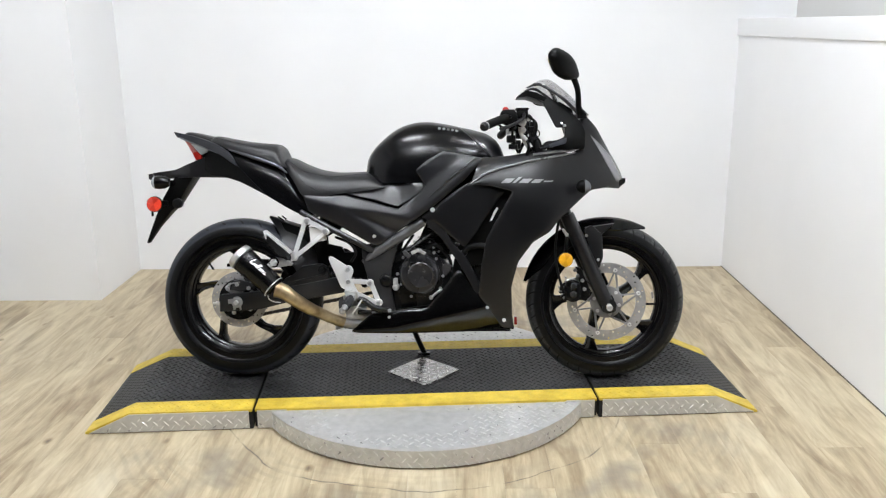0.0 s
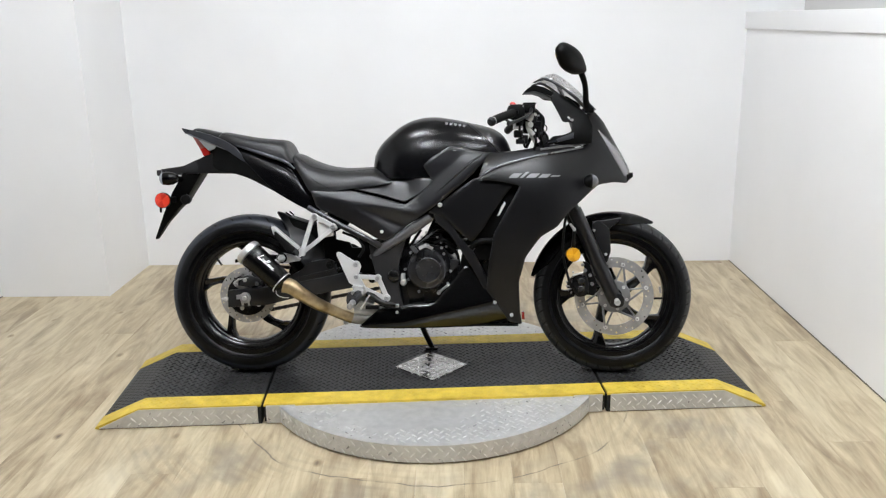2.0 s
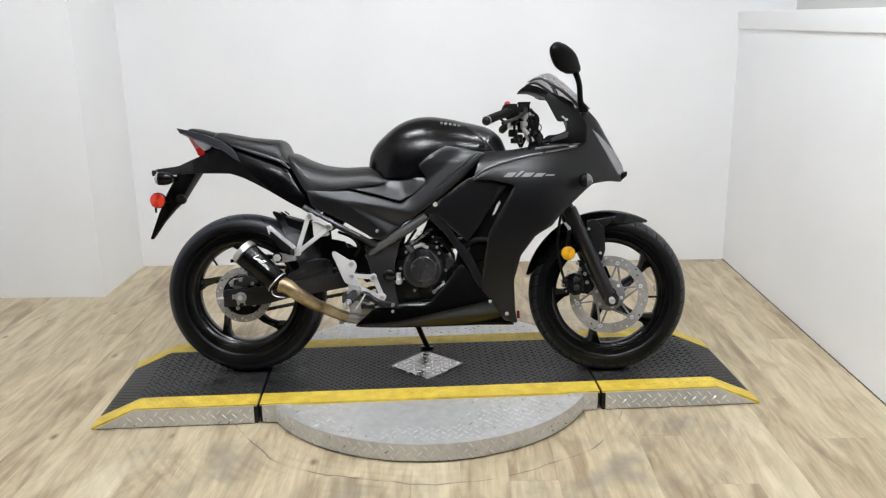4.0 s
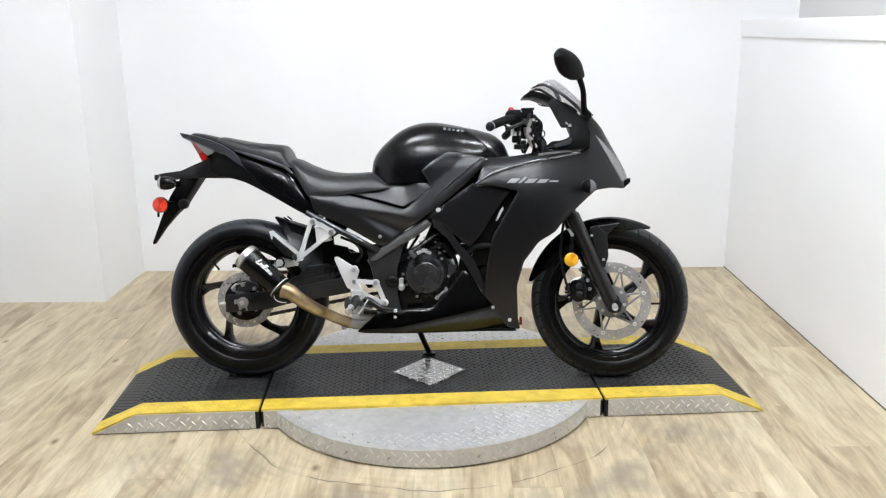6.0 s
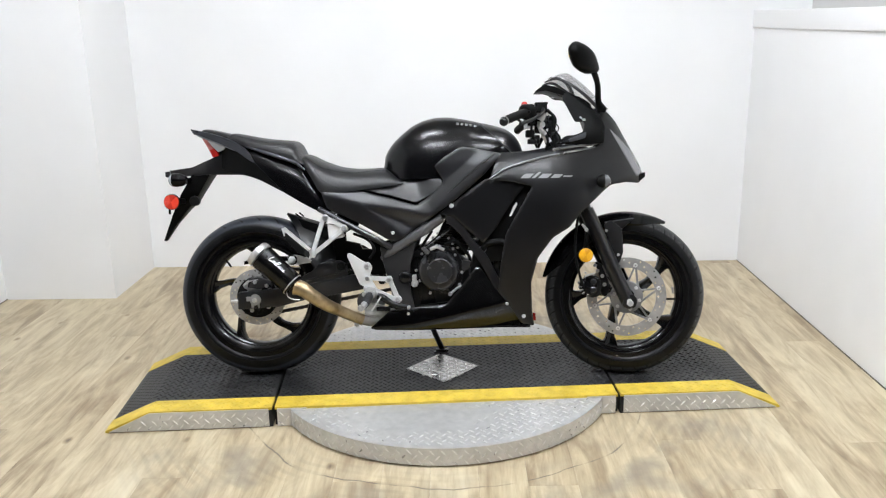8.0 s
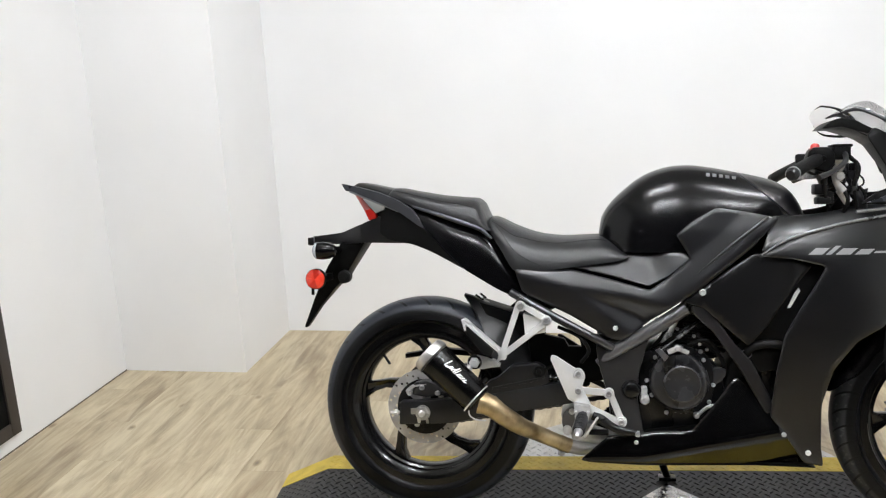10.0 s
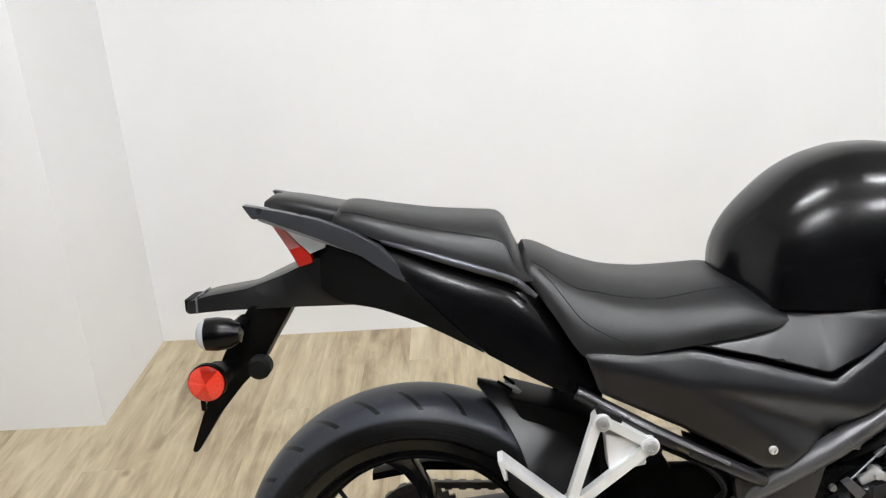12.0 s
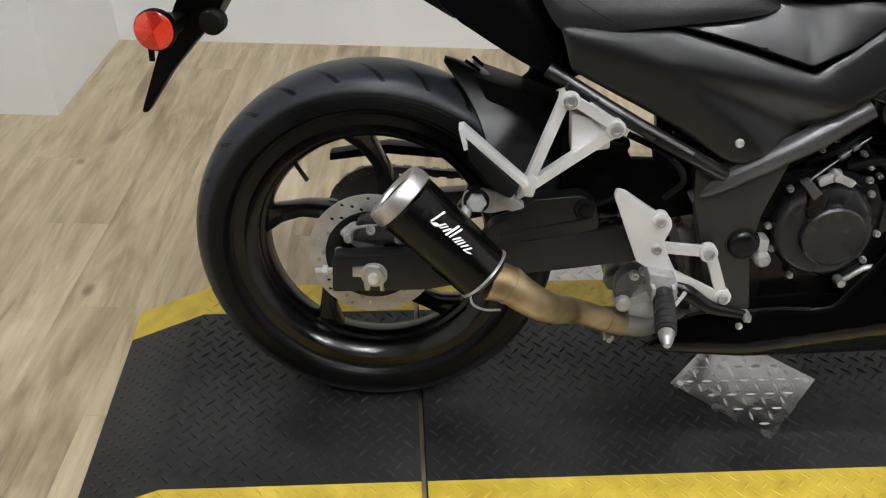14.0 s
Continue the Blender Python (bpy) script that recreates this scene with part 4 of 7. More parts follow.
part("pivot_cap", join(lathe([(0, -0.136), (0.007, -0.1355), (0.008, -0.131), (0.014, -0.132), (0.0165, -0.128), (0.017, -0.118)], 24, at=(-0.386, 0, 0.424))), rubber_small, swing)
part("pivot_shaft", join(tube([(-0.362, -0.112, 0.402), (-0.345, -0.112, 0.405), (-0.300, -0.112, 0.410)], 0.0075, 10), *[lathe([(0.0078, -0.003), (0.0105, -0.003), (0.0105, 0.003), (0.0078, 0.003)], 14, True, axis="x", at=(x, -0.112, 0.404)) for x in (-0.356, -0.342, -0.328)]), cast, swing, "dark threaded shaft")
part("chain_guard", prism([(-0.80, 0.425), (-0.70, 0.445), (-0.45, 0.43), (-0.45, 0.415), (-0.70, 0.428), (-0.80, 0.412)], 0.07, 0.10, 0.002), plastic, swing)
part("chain_slider", prism([(-0.53, 0.36), (-0.40, 0.398), (-0.31, 0.412), (-0.31, 0.402), (-0.40, 0.388), (-0.53, 0.35)], 0.060, 0.104, 0.002), rubber_small, swing)
adj = [prism([(-0.738, 0.298), (-0.738, 0.314), (-0.718, 0.316), (-0.694, 0.312), (-0.688, 0.274), (-0.694, 0.274), (-0.697, 0.287), (-0.709, 0.287), (-0.712, 0.274), (-0.719, 0.274), (-0.722, 0.298)], -0.137, -0.1325, 0.001)]
part("chain_adjuster", join(*adj), steel, swing, "bright chain adjuster plate")
part("rear_axle_nut", join(lathe([(0.0, -0.148), (0.017, -0.148), (0.018, -0.146), (0.018, -0.138), (0.0, -0.138)], 6, at=(-0.704, 0, 0.304)), lathe([(0.0, -0.1395), (0.021, -0.1395), (0.021, -0.137), (0.0, -0.137)], 26, at=(-0.704, 0, 0.304))), bolt_grey, swing, "bright hexagon axle nut on a washer")
part("axle_end", lathe([(0.0, -0.158), (0.007, -0.158), (0.0085, -0.156), (0.0088, -0.147)], 18, at=(-0.704, 0, 0.304)), bolt_zinc, swing)
part("adjuster_bolt", join(tube([(-0.770, -0.116, 0.298), (-0.800, -0.116, 0.296)], 0.0045, 8), lathe([(0, -0.005), (0.008, -0.005), (0.008, 0.003), (0, 0.003)], 6, axis="x", at=(-0.783, -0.116, 0.297))), bolt_zinc, swing)
cal = [prism([(-0.735, 0.378), (-0.70, 0.385), (-0.655, 0.37), (-0.65, 0.345), (-0.70, 0.338), (-0.742, 0.345)], -0.105, -0.06, 0.005, 0.006), prism([(-0.69, 0.40), (-0.64, 0.39), (-0.635, 0.36), (-0.68, 0.362)], -0.098, -0.075, 0.004, 0.004)]
rear_cal = part("rear_caliper", join(*cal), engine_grey, bike, "grey cast brake caliper")
bolts("caliper_bolt", [(-0.748, 0.348, -0.100), (-0.712, 0.366, -0.105), (-0.668, 0.352, -0.105)], 0.0075, 0.008, rear_cal, bolt_grey)
part("caliper_bracket", join(prism([(-0.765, 0.352), (-0.742, 0.372), (-0.700, 0.362), (-0.690, 0.330), (-0.735, 0.326)], -0.096, -0.084, 0.003, 0.008), tube([(-0.752, -0.095, 0.352), (-0.735, -0.100, 0.368), (-0.700, -0.100, 0.375)], 0.0055, 10)), rough_cast, rear_cal, "bright cast caliper bracket")
part("bleed_screw", tube([(-0.655, -0.095, 0.378), (-0.648, -0.098, 0.396)], 0.0035, 8), bolt_zinc, rear_cal)
part("brake_hose", tube([(-0.655, -0.09, 0.365), (-0.60, -0.105, 0.372), (-0.54, -0.112, 0.362), (-0.45, -0.120, 0.398), (-0.38, -0.122, 0.425), (-0.32, -0.13, 0.455)], 0.0045, 8), rubber_small, rear_cal, "black brake hose")

# hugger over the rear tyre
hug = []
for i in range(15):
    s = i / 14
    a = math.radians(71 - 56 * s)
    out = Vector((math.cos(a), 0, math.sin(a)))
    crown = 0.332 + 0.026 * s
    w = 0.014 + 0.074 * min(1, s / 0.5) ** 0.75
    drop = 0.098 * min(1, s / 0.55)
    outer, inner = [], []
    for j in range(17):
        t = -1 + j / 8
        fall = drop * (max(0, abs(t) - 0.45) / 0.55) ** 1.15 + 0.004 * abs(t)
        c = Vector((RA[0], 0, RA[1])) + out * (crown - fall) + Vector((0, w * t, 0))
        outer.append(c)
        inner.append(c - out * 0.004 - Vector((0, 0.004 * t, 0)))
    hug.append(outer + inner[::-1])
part("hugger", loft(hug), satin, bike, "black leaf-shaped rear hugger", angle=35)
part("inner_mudguard", prism([(-0.56, 0.60), (-0.43, 0.56), (-0.408, 0.545), (-0.402, 0.498), (-0.36, 0.474), (-0.32, 0.455), (-0.32, 0.41), (-0.36, 0.40), (-0.43, 0.42), (-0.49, 0.47)], -0.046, 0.06, 0.006), plastic, bike)
for a, b in (((-0.492, 0.560), (-0.440, 0.606)), ((-0.464, 0.544), (-0.400, 0.570))):
    part("guard_stay", tube([(a[0], 0.05, a[1]), (b[0], 0.05, b[1])], 0.0045, 8), plastic, bike)
part("guard_clip", join(tube([(-0.573, -0.012, 0.615), (-0.550, -0.014, 0.600)], 0.0028, 8), tube([(-0.562, 0.006, 0.617), (-0.545, 0.004, 0.604)], 0.0028, 8)), plastic, bike)
part("battery_box", prism([(-0.43, 0.57), (-0.376, 0.556), (-0.373, 0.514), (-0.322, 0.503), (-0.311, 0.483), (-0.276, 0.483), (-0.290, 0.536), (-0.20, 0.50), (-0.19, 0.40), (-0.25, 0.385), (-0.33, 0.395), (-0.41, 0.42)], -0.072, -0.048, 0.003), plastic, bike, "black box behind the swing arm")
# shock absorber and linkage
spring = []
for k in range(90):
    a = k * 0.62
    c = Vector((-0.17, 0.0, 0.34)).lerp(Vector((-0.21, 0.0, 0.56)), k / 89)
    spring.append(c + Vector((0.033 * math.cos(a), 0.033 * math.sin(a), 0)))
part("shock_spring", tube(spring, 0.006, 6, 1), cast, bike)
part("shock_linkage", join(prism([(-0.335, 0.295), (-0.30, 0.315), (-0.26, 0.30), (-0.23, 0.27), (-0.26, 0.245), (-0.32, 0.25)], -0.06, 0.05, 0.005, 0.01), lathe([(0, -0.075), (0.014, -0.075), (0.016, -0.06)], 18, at=(-0.315, 0, 0.27)), box(-0.275, -0.255, -0.075, -0.05, 0.265, 0.315, 0.003)), steel, bike, "bright cast suspension linkage")

# -- frame
def both(name, bm, mat, label=""):
    other = bm.copy()
    part(name, bm, mat, bike, label)
    part(name, flipped(other), mat, bike, label)


both("frame_tube", tube([(-0.232, -0.136, 0.452), (-0.180, -0.147, 0.492), (-0.09, -0.153, 0.548), (-0.01, -0.150, 0.602)], [0.010, 0.0165, 0.0180, 0.0172], 16), frame_grey)
both("frame_collar", tube([(-0.078, -0.1525, 0.5555), (-0.070, -0.1522, 0.5612)], 0.0193, 16, 2), frame_grey)
both("down_frame", prism([(0.0, 0.612), (0.03, 0.608), (0.06, 0.583), (0.105, 0.517), (0.149, 0.469), (0.208, 0.350), (0.190, 0.325), (0.125, 0.441), (0.057, 0.540), (0.005, 0.588)], -0.163, -0.135, 0.008, 0.01, 3), satin)
both("seat_rail", tube([(-0.46, -0.140, 0.638), (-0.35, -0.162, 0.580), (-0.24, -0.164, 0.522), (-0.195, -0.150, 0.495)], 0.011, 12), satin)
both("rail_plate", tube([(-0.438, -0.150, 0.632), (-0.35, -0.172, 0.586), (-0.25, -0.174, 0.534)], [0.0032, 0.0038, 0.0030], 8), glint_and_wear_edge, "scuffed bright upper edge of the seat rail")
for x, z in ((-0.416, 0.622), (-0.338, 0.580), (-0.286, 0.553)):
    part("rail_bracket", prism([(x - 0.018, z + 0.006), (x + 0.016, z - 0.012), (x + 0.012, z - 0.022), (x - 0.022, z - 0.004)], -0.178, -0.160, 0.002, 0.003), satin, bike)
both("pivot_plate", prism([(-0.238, 0.505), (-0.180, 0.520), (-0.095, 0.540), (-0.112, 0.485), (-0.128, 0.430), (-0.131, 0.363), (-0.114, 0.266), (-0.180, 0.266), (-0.207, 0.37), (-0.229, 0.447)], -0.150, -0.128, 0.004, 0.012), pivot_paint)
plug = part("pivot_plug", join(lathe([(0, -0.160), (0.016, -0.160), (0.0195, -0.158), (0.0225, -0.153), (0.0235, -0.148)], 32, at=(-0.147, 0, 0.386))), cast, bike, "black pivot plug")
part("plug_rim", lathe([(0.0236, -0.149), (0.0256, -0.151), (0.0262, -0.148)], 32, at=(-0.147, 0, 0.386)), engine_grey, plug, "thin grey rim")
both("head_spar", prism([(0.0, 0.60), (0.03, 0.64), (0.30, 0.83), (0.36, 0.83), (0.34, 0.77), (0.06, 0.59)], -0.100, -0.070, 0.004), satin)

# -- engine
crank = prism([(-0.20, 0.26), (-0.205, 0.40), (-0.14, 0.47), (-0.07, 0.50), (0.02, 0.49), (0.085, 0.43), (0.095, 0.32), (0.06, 0.25)], -0.118, 0.118, 0.012, 0.02)
engine = part("engine", crank, cast, bike, "black single-cylinder engine")
part("clutch_cover", join(lathe([(0.0, -0.150), (0.061, -0.150), (0.067, -0.148), (0.073, -0.142), (0.0755, -0.134), (0.0755, -0.11)], 56, at=(-0.026, 0, 0.407)), prism([(-0.048, 0.455), (-0.042, 0.476), (-0.019, 0.483), (0.004, 0.474), (0.024, 0.450), (0.03, 0.42), (-0.03, 0.42)], -0.150, -0.11, 0.006, 0.008)), engine_grey, engine, "dark glossy round clutch cover")
part("cover_flange", prism([(-0.092, 0.43), (-0.092, 0.37), (-0.06, 0.33), (-0.01, 0.318), (0.035, 0.330), (0.060, 0.365), (0.062, 0.44), (0.040, 0.485), (-0.01, 0.50), (-0.07, 0.488)], -0.126, -0.11, 0.003, 0.02), cast, engine)
part("cover_cap", lathe([(0.0, -0.1665), (0.040, -0.1665), (0.0435, -0.1675), (0.047, -0.165), (0.048, -0.146)], 56, at=(-0.020, 0, 0.408)), engine_grey, engine, "dark grey cover cap")
part("filler_neck", lathe([(0, -0.020), (0.010, -0.020), (0.0155, -0.014), (0.0165, 0.0), (0.0165, 0.030)], 24, axis="z", at=(-0.050, -0.145, 0.450)), cast, engine)
arm = prism([(-0.087, 0.493), (-0.076, 0.499), (-0.054, 0.478), (-0.064, 0.466)], -0.168, -0.155, 0.002)
part("release_arm", arm, frame_grey, engine, "light alloy clutch release arm")
cb = [(-0.086, 0.469, -0.128), (-0.022, 0.497, -0.128), (-0.107, 0.408, -0.128), (0.028, 0.486, -0.126), (0.036, 0.464, -0.126), (0.020, 0.322, -0.128), (-0.057, 0.325, -0.128), (0.060, 0.40, -0.126), (-0.094, 0.37, -0.128), (0.050, 0.355, -0.126)]
bolts("cover_bolt", cb, 0.0056, 0.007, engine, bolt_grey)
cyl = part("cylinder", prism([(-0.06, 0.47), (0.07, 0.455), (0.13, 0.58), (0.0, 0.60)], -0.062, 0.062, 0.004), cast, bike)
for k in range(7):
    x, z = 0.03 + 0.012 * k, 0.460 + 0.014 * k
    part("cooling_fin", prism([(x - 0.10, z + 0.015), (x + 0.055, z), (x + 0.055, z + 0.006), (x - 0.10, z + 0.021)], -0.075, 0.075, 0.001), cast, cyl)
part("cylinder_head", prism([(0.0, 0.575), (0.13, 0.56), (0.17, 0.62), (0.14, 0.655), (0.04, 0.66)], -0.075, 0.075, 0.008), engine_grey, engine)
part("engine_pipe", join(tube([(-0.06, -0.10, 0.50), (-0.02, -0.125, 0.535), (0.03, -0.10, 0.565)], 0.006, 8), tube([(0.0, -0.11, 0.50), (0.04, -0.125, 0.515), (0.075, -0.10, 0.48)], 0.008, 8), tube([(0.02, -0.10, 0.53), (0.05, -0.115, 0.50), (0.085, -0.11, 0.46), (0.09, -0.10, 0.42)], 0.006, 8), tube([(-0.09, -0.10, 0.49), (-0.07, -0.12, 0.52), (-0.05, -0.10, 0.55)], 0.005, 8)), rubber_small, engine, "black rubber hoses")
bolts("engine_bolt", [(0.012, 0.525, -0.12), (-0.029, 0.542, -0.11), (-0.046, 0.526, -0.11), (0.045, 0.49, -0.115), (0.026, 0.505, -0.12)], 0.0045, 0.010, engine, bolt_grey)
part("clutch_cable", join(tube([(-0.075, -0.158, 0.492), (-0.024, -0.140, 0.527), (0.013, -0.13, 0.553)], 0.0016, 6), tube([(-0.030, -0.1415, 0.523), (-0.018, -0.138, 0.531)], 0.0052, 10), tube([(-0.013, -0.137, 0.535), (-0.005, -0.135, 0.541)], 0.0045, 10)), frame_grey, engine, "grey clutch cable with adjusters")
part("side_casting", prism([(0.060, 0.445), (0.094, 0.440), (0.085, 0.415), (0.060, 0.395)], -0.13, -0.10, 0.004, 0.008), engine_grey, engine)
part("cover_bracket", join(prism([(-0.058, 0.492), (-0.032, 0.503), (0.000, 0.490), (-0.006, 0.480), (-0.030, 0.490), (-0.052, 0.480)], -0.150, -0.140, 0.002, 0.003), lathe([(0, -0.156), (0.006, -0.156), (0.0075, -0.153), (0.0075, -0.13)], 14, at=(-0.030, 0, 0.497))), rough_cast, engine, "bright cast bracket over the clutch cover")
part("sensor", join(lathe([(0, -0.158), (0.008, -0.160), (0.0115, -0.156), (0.0125, -0.150), (0.0125, -0.12)], 22, at=(-0.113, 0, 0.361)), box(-0.122, -0.106, -0.150, -0.12, 0.368, 0.393, 0.004)), rough_cast, engine, "pale cast sensor housing")
part("shift_lever", join(tube([(0.017, -0.142, 0.322), (0.046, -0.142, 0.346), (0.066, -0.14, 0.349)], 0.0048, 10), lathe([(0, -0.150), (0.006, -0.150), (0.0075, -0.145), (0.0075, -0.13)], 16, at=(0.017, 0, 0.322))), bolt_grey, engine, "grey lever below the cover")
part("drain_casting", prism([(0.035, 0.300), (0.055, 0.335), (0.048, 0.350), (0.02, 0.33), (0.018, 0.305)], -0.135, -0.11, 0.005, 0.008), engine_grey, engine)
part("radiator", join(box(0.175, 0.215, -0.13, 0.13, 0.36, 0.70, 0.004), *[box(0.172, 0.176, -0.12, 0.12, 0.37 + 0.012 * k, 0.374 + 0.012 * k) for k in range(26)]), cast, bike)
part("coolant_hose", join(tube([(0.13, -0.135, 0.47), (0.15, -0.155, 0.505), (0.20, -0.16, 0.515), (0.24, -0.15, 0.50)], 0.011, 10)), rubber_small, bike)
part("hose_clip", lathe([(0.011, -0.01), (0.0125, -0.01), (0.0125, 0.01), (0.011, 0.01)], 16, True, at=(0.137, -0.143, 0.487)), steel, bike)
part("air_box", prism([(-0.20, 0.75), (0.12, 0.80), (0.20, 0.815), (0.31, 0.83), (0.31, 0.735), (0.10, 0.655), (-0.02, 0.61), (-0.10, 0.57), (-0.18, 0.535), (-0.30, 0.60), (-0.43, 0.655), (-0.43, 0.70)], -0.105, 0.105, 0.008), plastic, bike)
part("brake_line", tube([(-0.335, -0.13, 0.545), (-0.28, -0.16, 0.525), (-0.255, -0.165, 0.49), (-0.275, -0.15, 0.455)], 0.005, 8), rubber_small, bike)

part("sump_cover", prism([(-0.20, 0.205), (0.27, 0.205), (0.25, 0.45), (0.20, 0.55), (0.11, 0.50), (0.07, 0.30), (-0.16, 0.27)], -0.125, 0.125, 0.006), plastic, bike)

# -- exhaust
ax0, ax1 = Vector((-0.531, -0.258, 0.370)), Vector((-0.662, -0.241, 0.487))
d = (ax1 - ax0).normalized()
turn_to = Vector((0, 0, 1)).rotation_difference(d).to_matrix().to_4x4()


def along(bm, p=ax0):
    bm.transform(Matrix.Translation(p) @ turn_to)
    return bm


ln = (ax1 - ax0).length
R0, R1 = 0.0412, 0.0470
grow = lambda u: R0 + (R1 - R0) * u / ln
silencer = part("silencer", along(lathe([(0.0, 0.0), (0.030, 0.0), (R0 - 0.002, 0.006), (grow(0.012), 0.012), (grow(ln - 0.020), ln - 0.020), (0.0, ln - 0.020)], 64, axis="z")), carbon, bike, "black round silencer, wider towards its outlet")
cap = lathe([(R1 - 0.001, ln - 0.016), (R1 + 0.0012, ln - 0.015), (R1 + 0.0012, ln - 0.004), (R1 - 0.002, ln + 0.006), (0.0420, ln + 0.008), (0.0375, ln + 0.006), (0.0362, ln + 0.001), (0.0350, ln - 0.014), (0.0, ln - 0.014)], 64, axis="z")
part("end_cap", along(cap), brushed_cap, silencer, "brushed metal end cap")
part("outlet", along(lathe([(0.0358, ln + 0.0005), (0.034, ln + 0.0015), (0.024, ln + 0.001), (0.0235, ln + 0.003), (0.0205, ln + 0.003), (0.020, ln - 0.010), (0.0, ln - 0.010)], 40, axis="z")), engine_grey, silencer, "dark grey outlet plate with an inner tube")
part("front_band", along(lathe([(R0, 0.009), (R0 + 0.0024, 0.0095), (R0 + 0.0020, 0.0125), (R0, 0.0130)], 64, True, axis="z")), bolt_grey, silencer, "bright clamp band")
# white script on the silencer becomes a row of slanted strokes
strokes = []
side_dir = turn_to.to_3x3().inverted() @ Vector((0.25, -0.80, 0.60))
SCRIPT = math.atan2(side_dir.y, side_dir.x)
for k, (u, h, w, lift) in enumerate(((0.046, 0.024, 0.0022, 0.002), (0.051, 0.006, 0.006, -0.008), (0.058, 0.010, 0.0020, -0.003), (0.063, 0.010, 0.0020, -0.003), (0.069, 0.011, 0.0024, -0.003), (0.076, 0.024, 0.0024, 0.002), (0.082, 0.022, 0.0020, 0.002), (0.088, 0.011, 0.0020, -0.003), (0.093, 0.011, 0.0020, -0.003), (0.098, 0.011, 0.0020, -0.003), (0.104, 0.010, 0.0022, -0.003), (0.111, 0.011, 0.0022, -0.003), (0.115, 0.004, 0.004, -0.006))):
    bm = bmesh.new()
    vs = []
    for j in range(5):
        f = -0.5 + j / 4
        for e in (-0.5, 0.5):
            a = SCRIPT + (f * h * 0.95 + lift) / 0.0445
            along_z = ln - 0.014 - u * 0.92 + e * w * 1.35 - f * 0.007
            rr = grow(along_z) + 0.0005
            vs.append(bm.verts.new((rr * math.cos(a), rr * math.sin(a), along_z)))
    for j in range(4):
        bm.faces.new((vs[2 * j], vs[2 * j + 1], vs[2 * j + 3], vs[2 * j + 2]))
    thicken(bm, Vector((-0.0004 * math.cos(SCRIPT), -0.0004 * math.sin(SCRIPT), 0)))
    strokes.append(along(bm))
part("silencer_mark", join(*strokes), white_mark, silencer, "white script mark drawn as strokes")
part("exhaust_pipe", tube([(-0.529, -0.258, 0.369), (-0.502, -0.257, 0.360), (-0.478, -0.254, 0.341), (-0.453, -0.242, 0.321), (-0.425, -0.207, 0.294), (-0.394, -0.171, 0.271), (-0.350, -0.147, 0.246), (-0.308, -0.134, 0.227)], [0.0300, 0.0265, 0.0250, 0.0240, 0.0225, 0.0210, 0.0198, 0.0188], 20), titanium, bike, "heat-tinted golden exhaust pipe with a bend inwards")
part("pipe_collar", tube([(-0.5035, -0.257, 0.3608), (-0.4985, -0.2565, 0.3575)], 0.0280, 20, 2), titanium, bike)
part("pipe_collar", tube([(-0.336, -0.1425, 0.2395), (-0.307, -0.1338, 0.2266)], 0.0203, 20, 2), titanium, bike)
part("mid_pipe", tube([(-0.309, -0.134, 0.2274), (-0.272, -0.122, 0.219), (-0.22, -0.100, 0.222), (-0.10, -0.06, 0.228), (0.10, -0.03, 0.228)], 0.0186, 18), pipe_grey, bike, "dull grey exhaust joint")
part("exhaust_collector", join(tube([(-0.300, -0.118, 0.246), (-0.272, -0.112, 0.251), (-0.24, -0.104, 0.247), (-0.19, -0.090, 0.240), (-0.12, -0.070, 0.250)], [0.013, 0.023, 0.024, 0.022, 0.024], 20), prism([(-0.304, 0.268), (-0.276, 0.286), (-0.250, 0.280), (-0.206, 0.266), (-0.210, 0.258), (-0.255, 0.268), (-0.298, 0.258)], -0.128, -0.100, 0.002, 0.003)), rough_cast, bike, "pale grey exhaust collector with a seam flange")
part("pipe_clamp", join(box(-0.337, -0.319, -0.150, -0.122, 0.205, 0.214, 0.002), lathe([(0, -0.156), (0.005, -0.156), (0.005, -0.118)], 6, at=(-0.328, 0, 0.209)), tube([(-0.333, -0.142, 0.212), (-0.333, -0.141, 0.226)], 0.005, 8), tube([(-0.321, -0.140, 0.210), (-0.321, -0.139, 0.220)], 0.004, 8)), steel, bike, "pipe clamp with bolt")
part("silencer_wire", tube([(-0.556, -0.270, 0.352), (-0.552, -0.270, 0.335), (-0.535, -0.268, 0.325), (-0.512, -0.262, 0.322)], 0.0018, 6), bolt_grey, bike)
mount = part("silencer_bracket", join(prism([(-0.573, 0.444), (-0.569, 0.470), (-0.546, 0.476), (-0.516, 0.470), (-0.487, 0.454), (-0.483, 0.446), (-0.506, 0.444), (-0.531, 0.438)], -0.188, -0.180, 0.002, 0.006), prism([(-0.521, 0.460), (-0.501, 0.466), (-0.481, 0.452), (-0.501, 0.444)], -0.194, -0.172, 0.003, 0.004)), rough_cast, bike, "bright silencer bracket")
part("mount_bolt", lathe([(0, -0.208), (0.009, -0.208), (0.010, -0.206), (0.010, -0.198), (0.0145, -0.197), (0.0145, -0.187)], 6, at=(-0.551, 0, 0.457)), bolt_zinc, mount, "bright hexagon bolt")
part("mount_spacer", tube([(-0.562, -0.184, 0.446), (-0.568, -0.200, 0.438), (-0.574, -0.222, 0.430)], 0.0085, 12), rough_cast, mount)
part("mount_rubber", lathe([(0, -0.191), (0.017, -0.191), (0.019, -0.188), (0.019, -0.172)], 24, at=(-0.551, 0, 0.457)), rubber_small, mount)

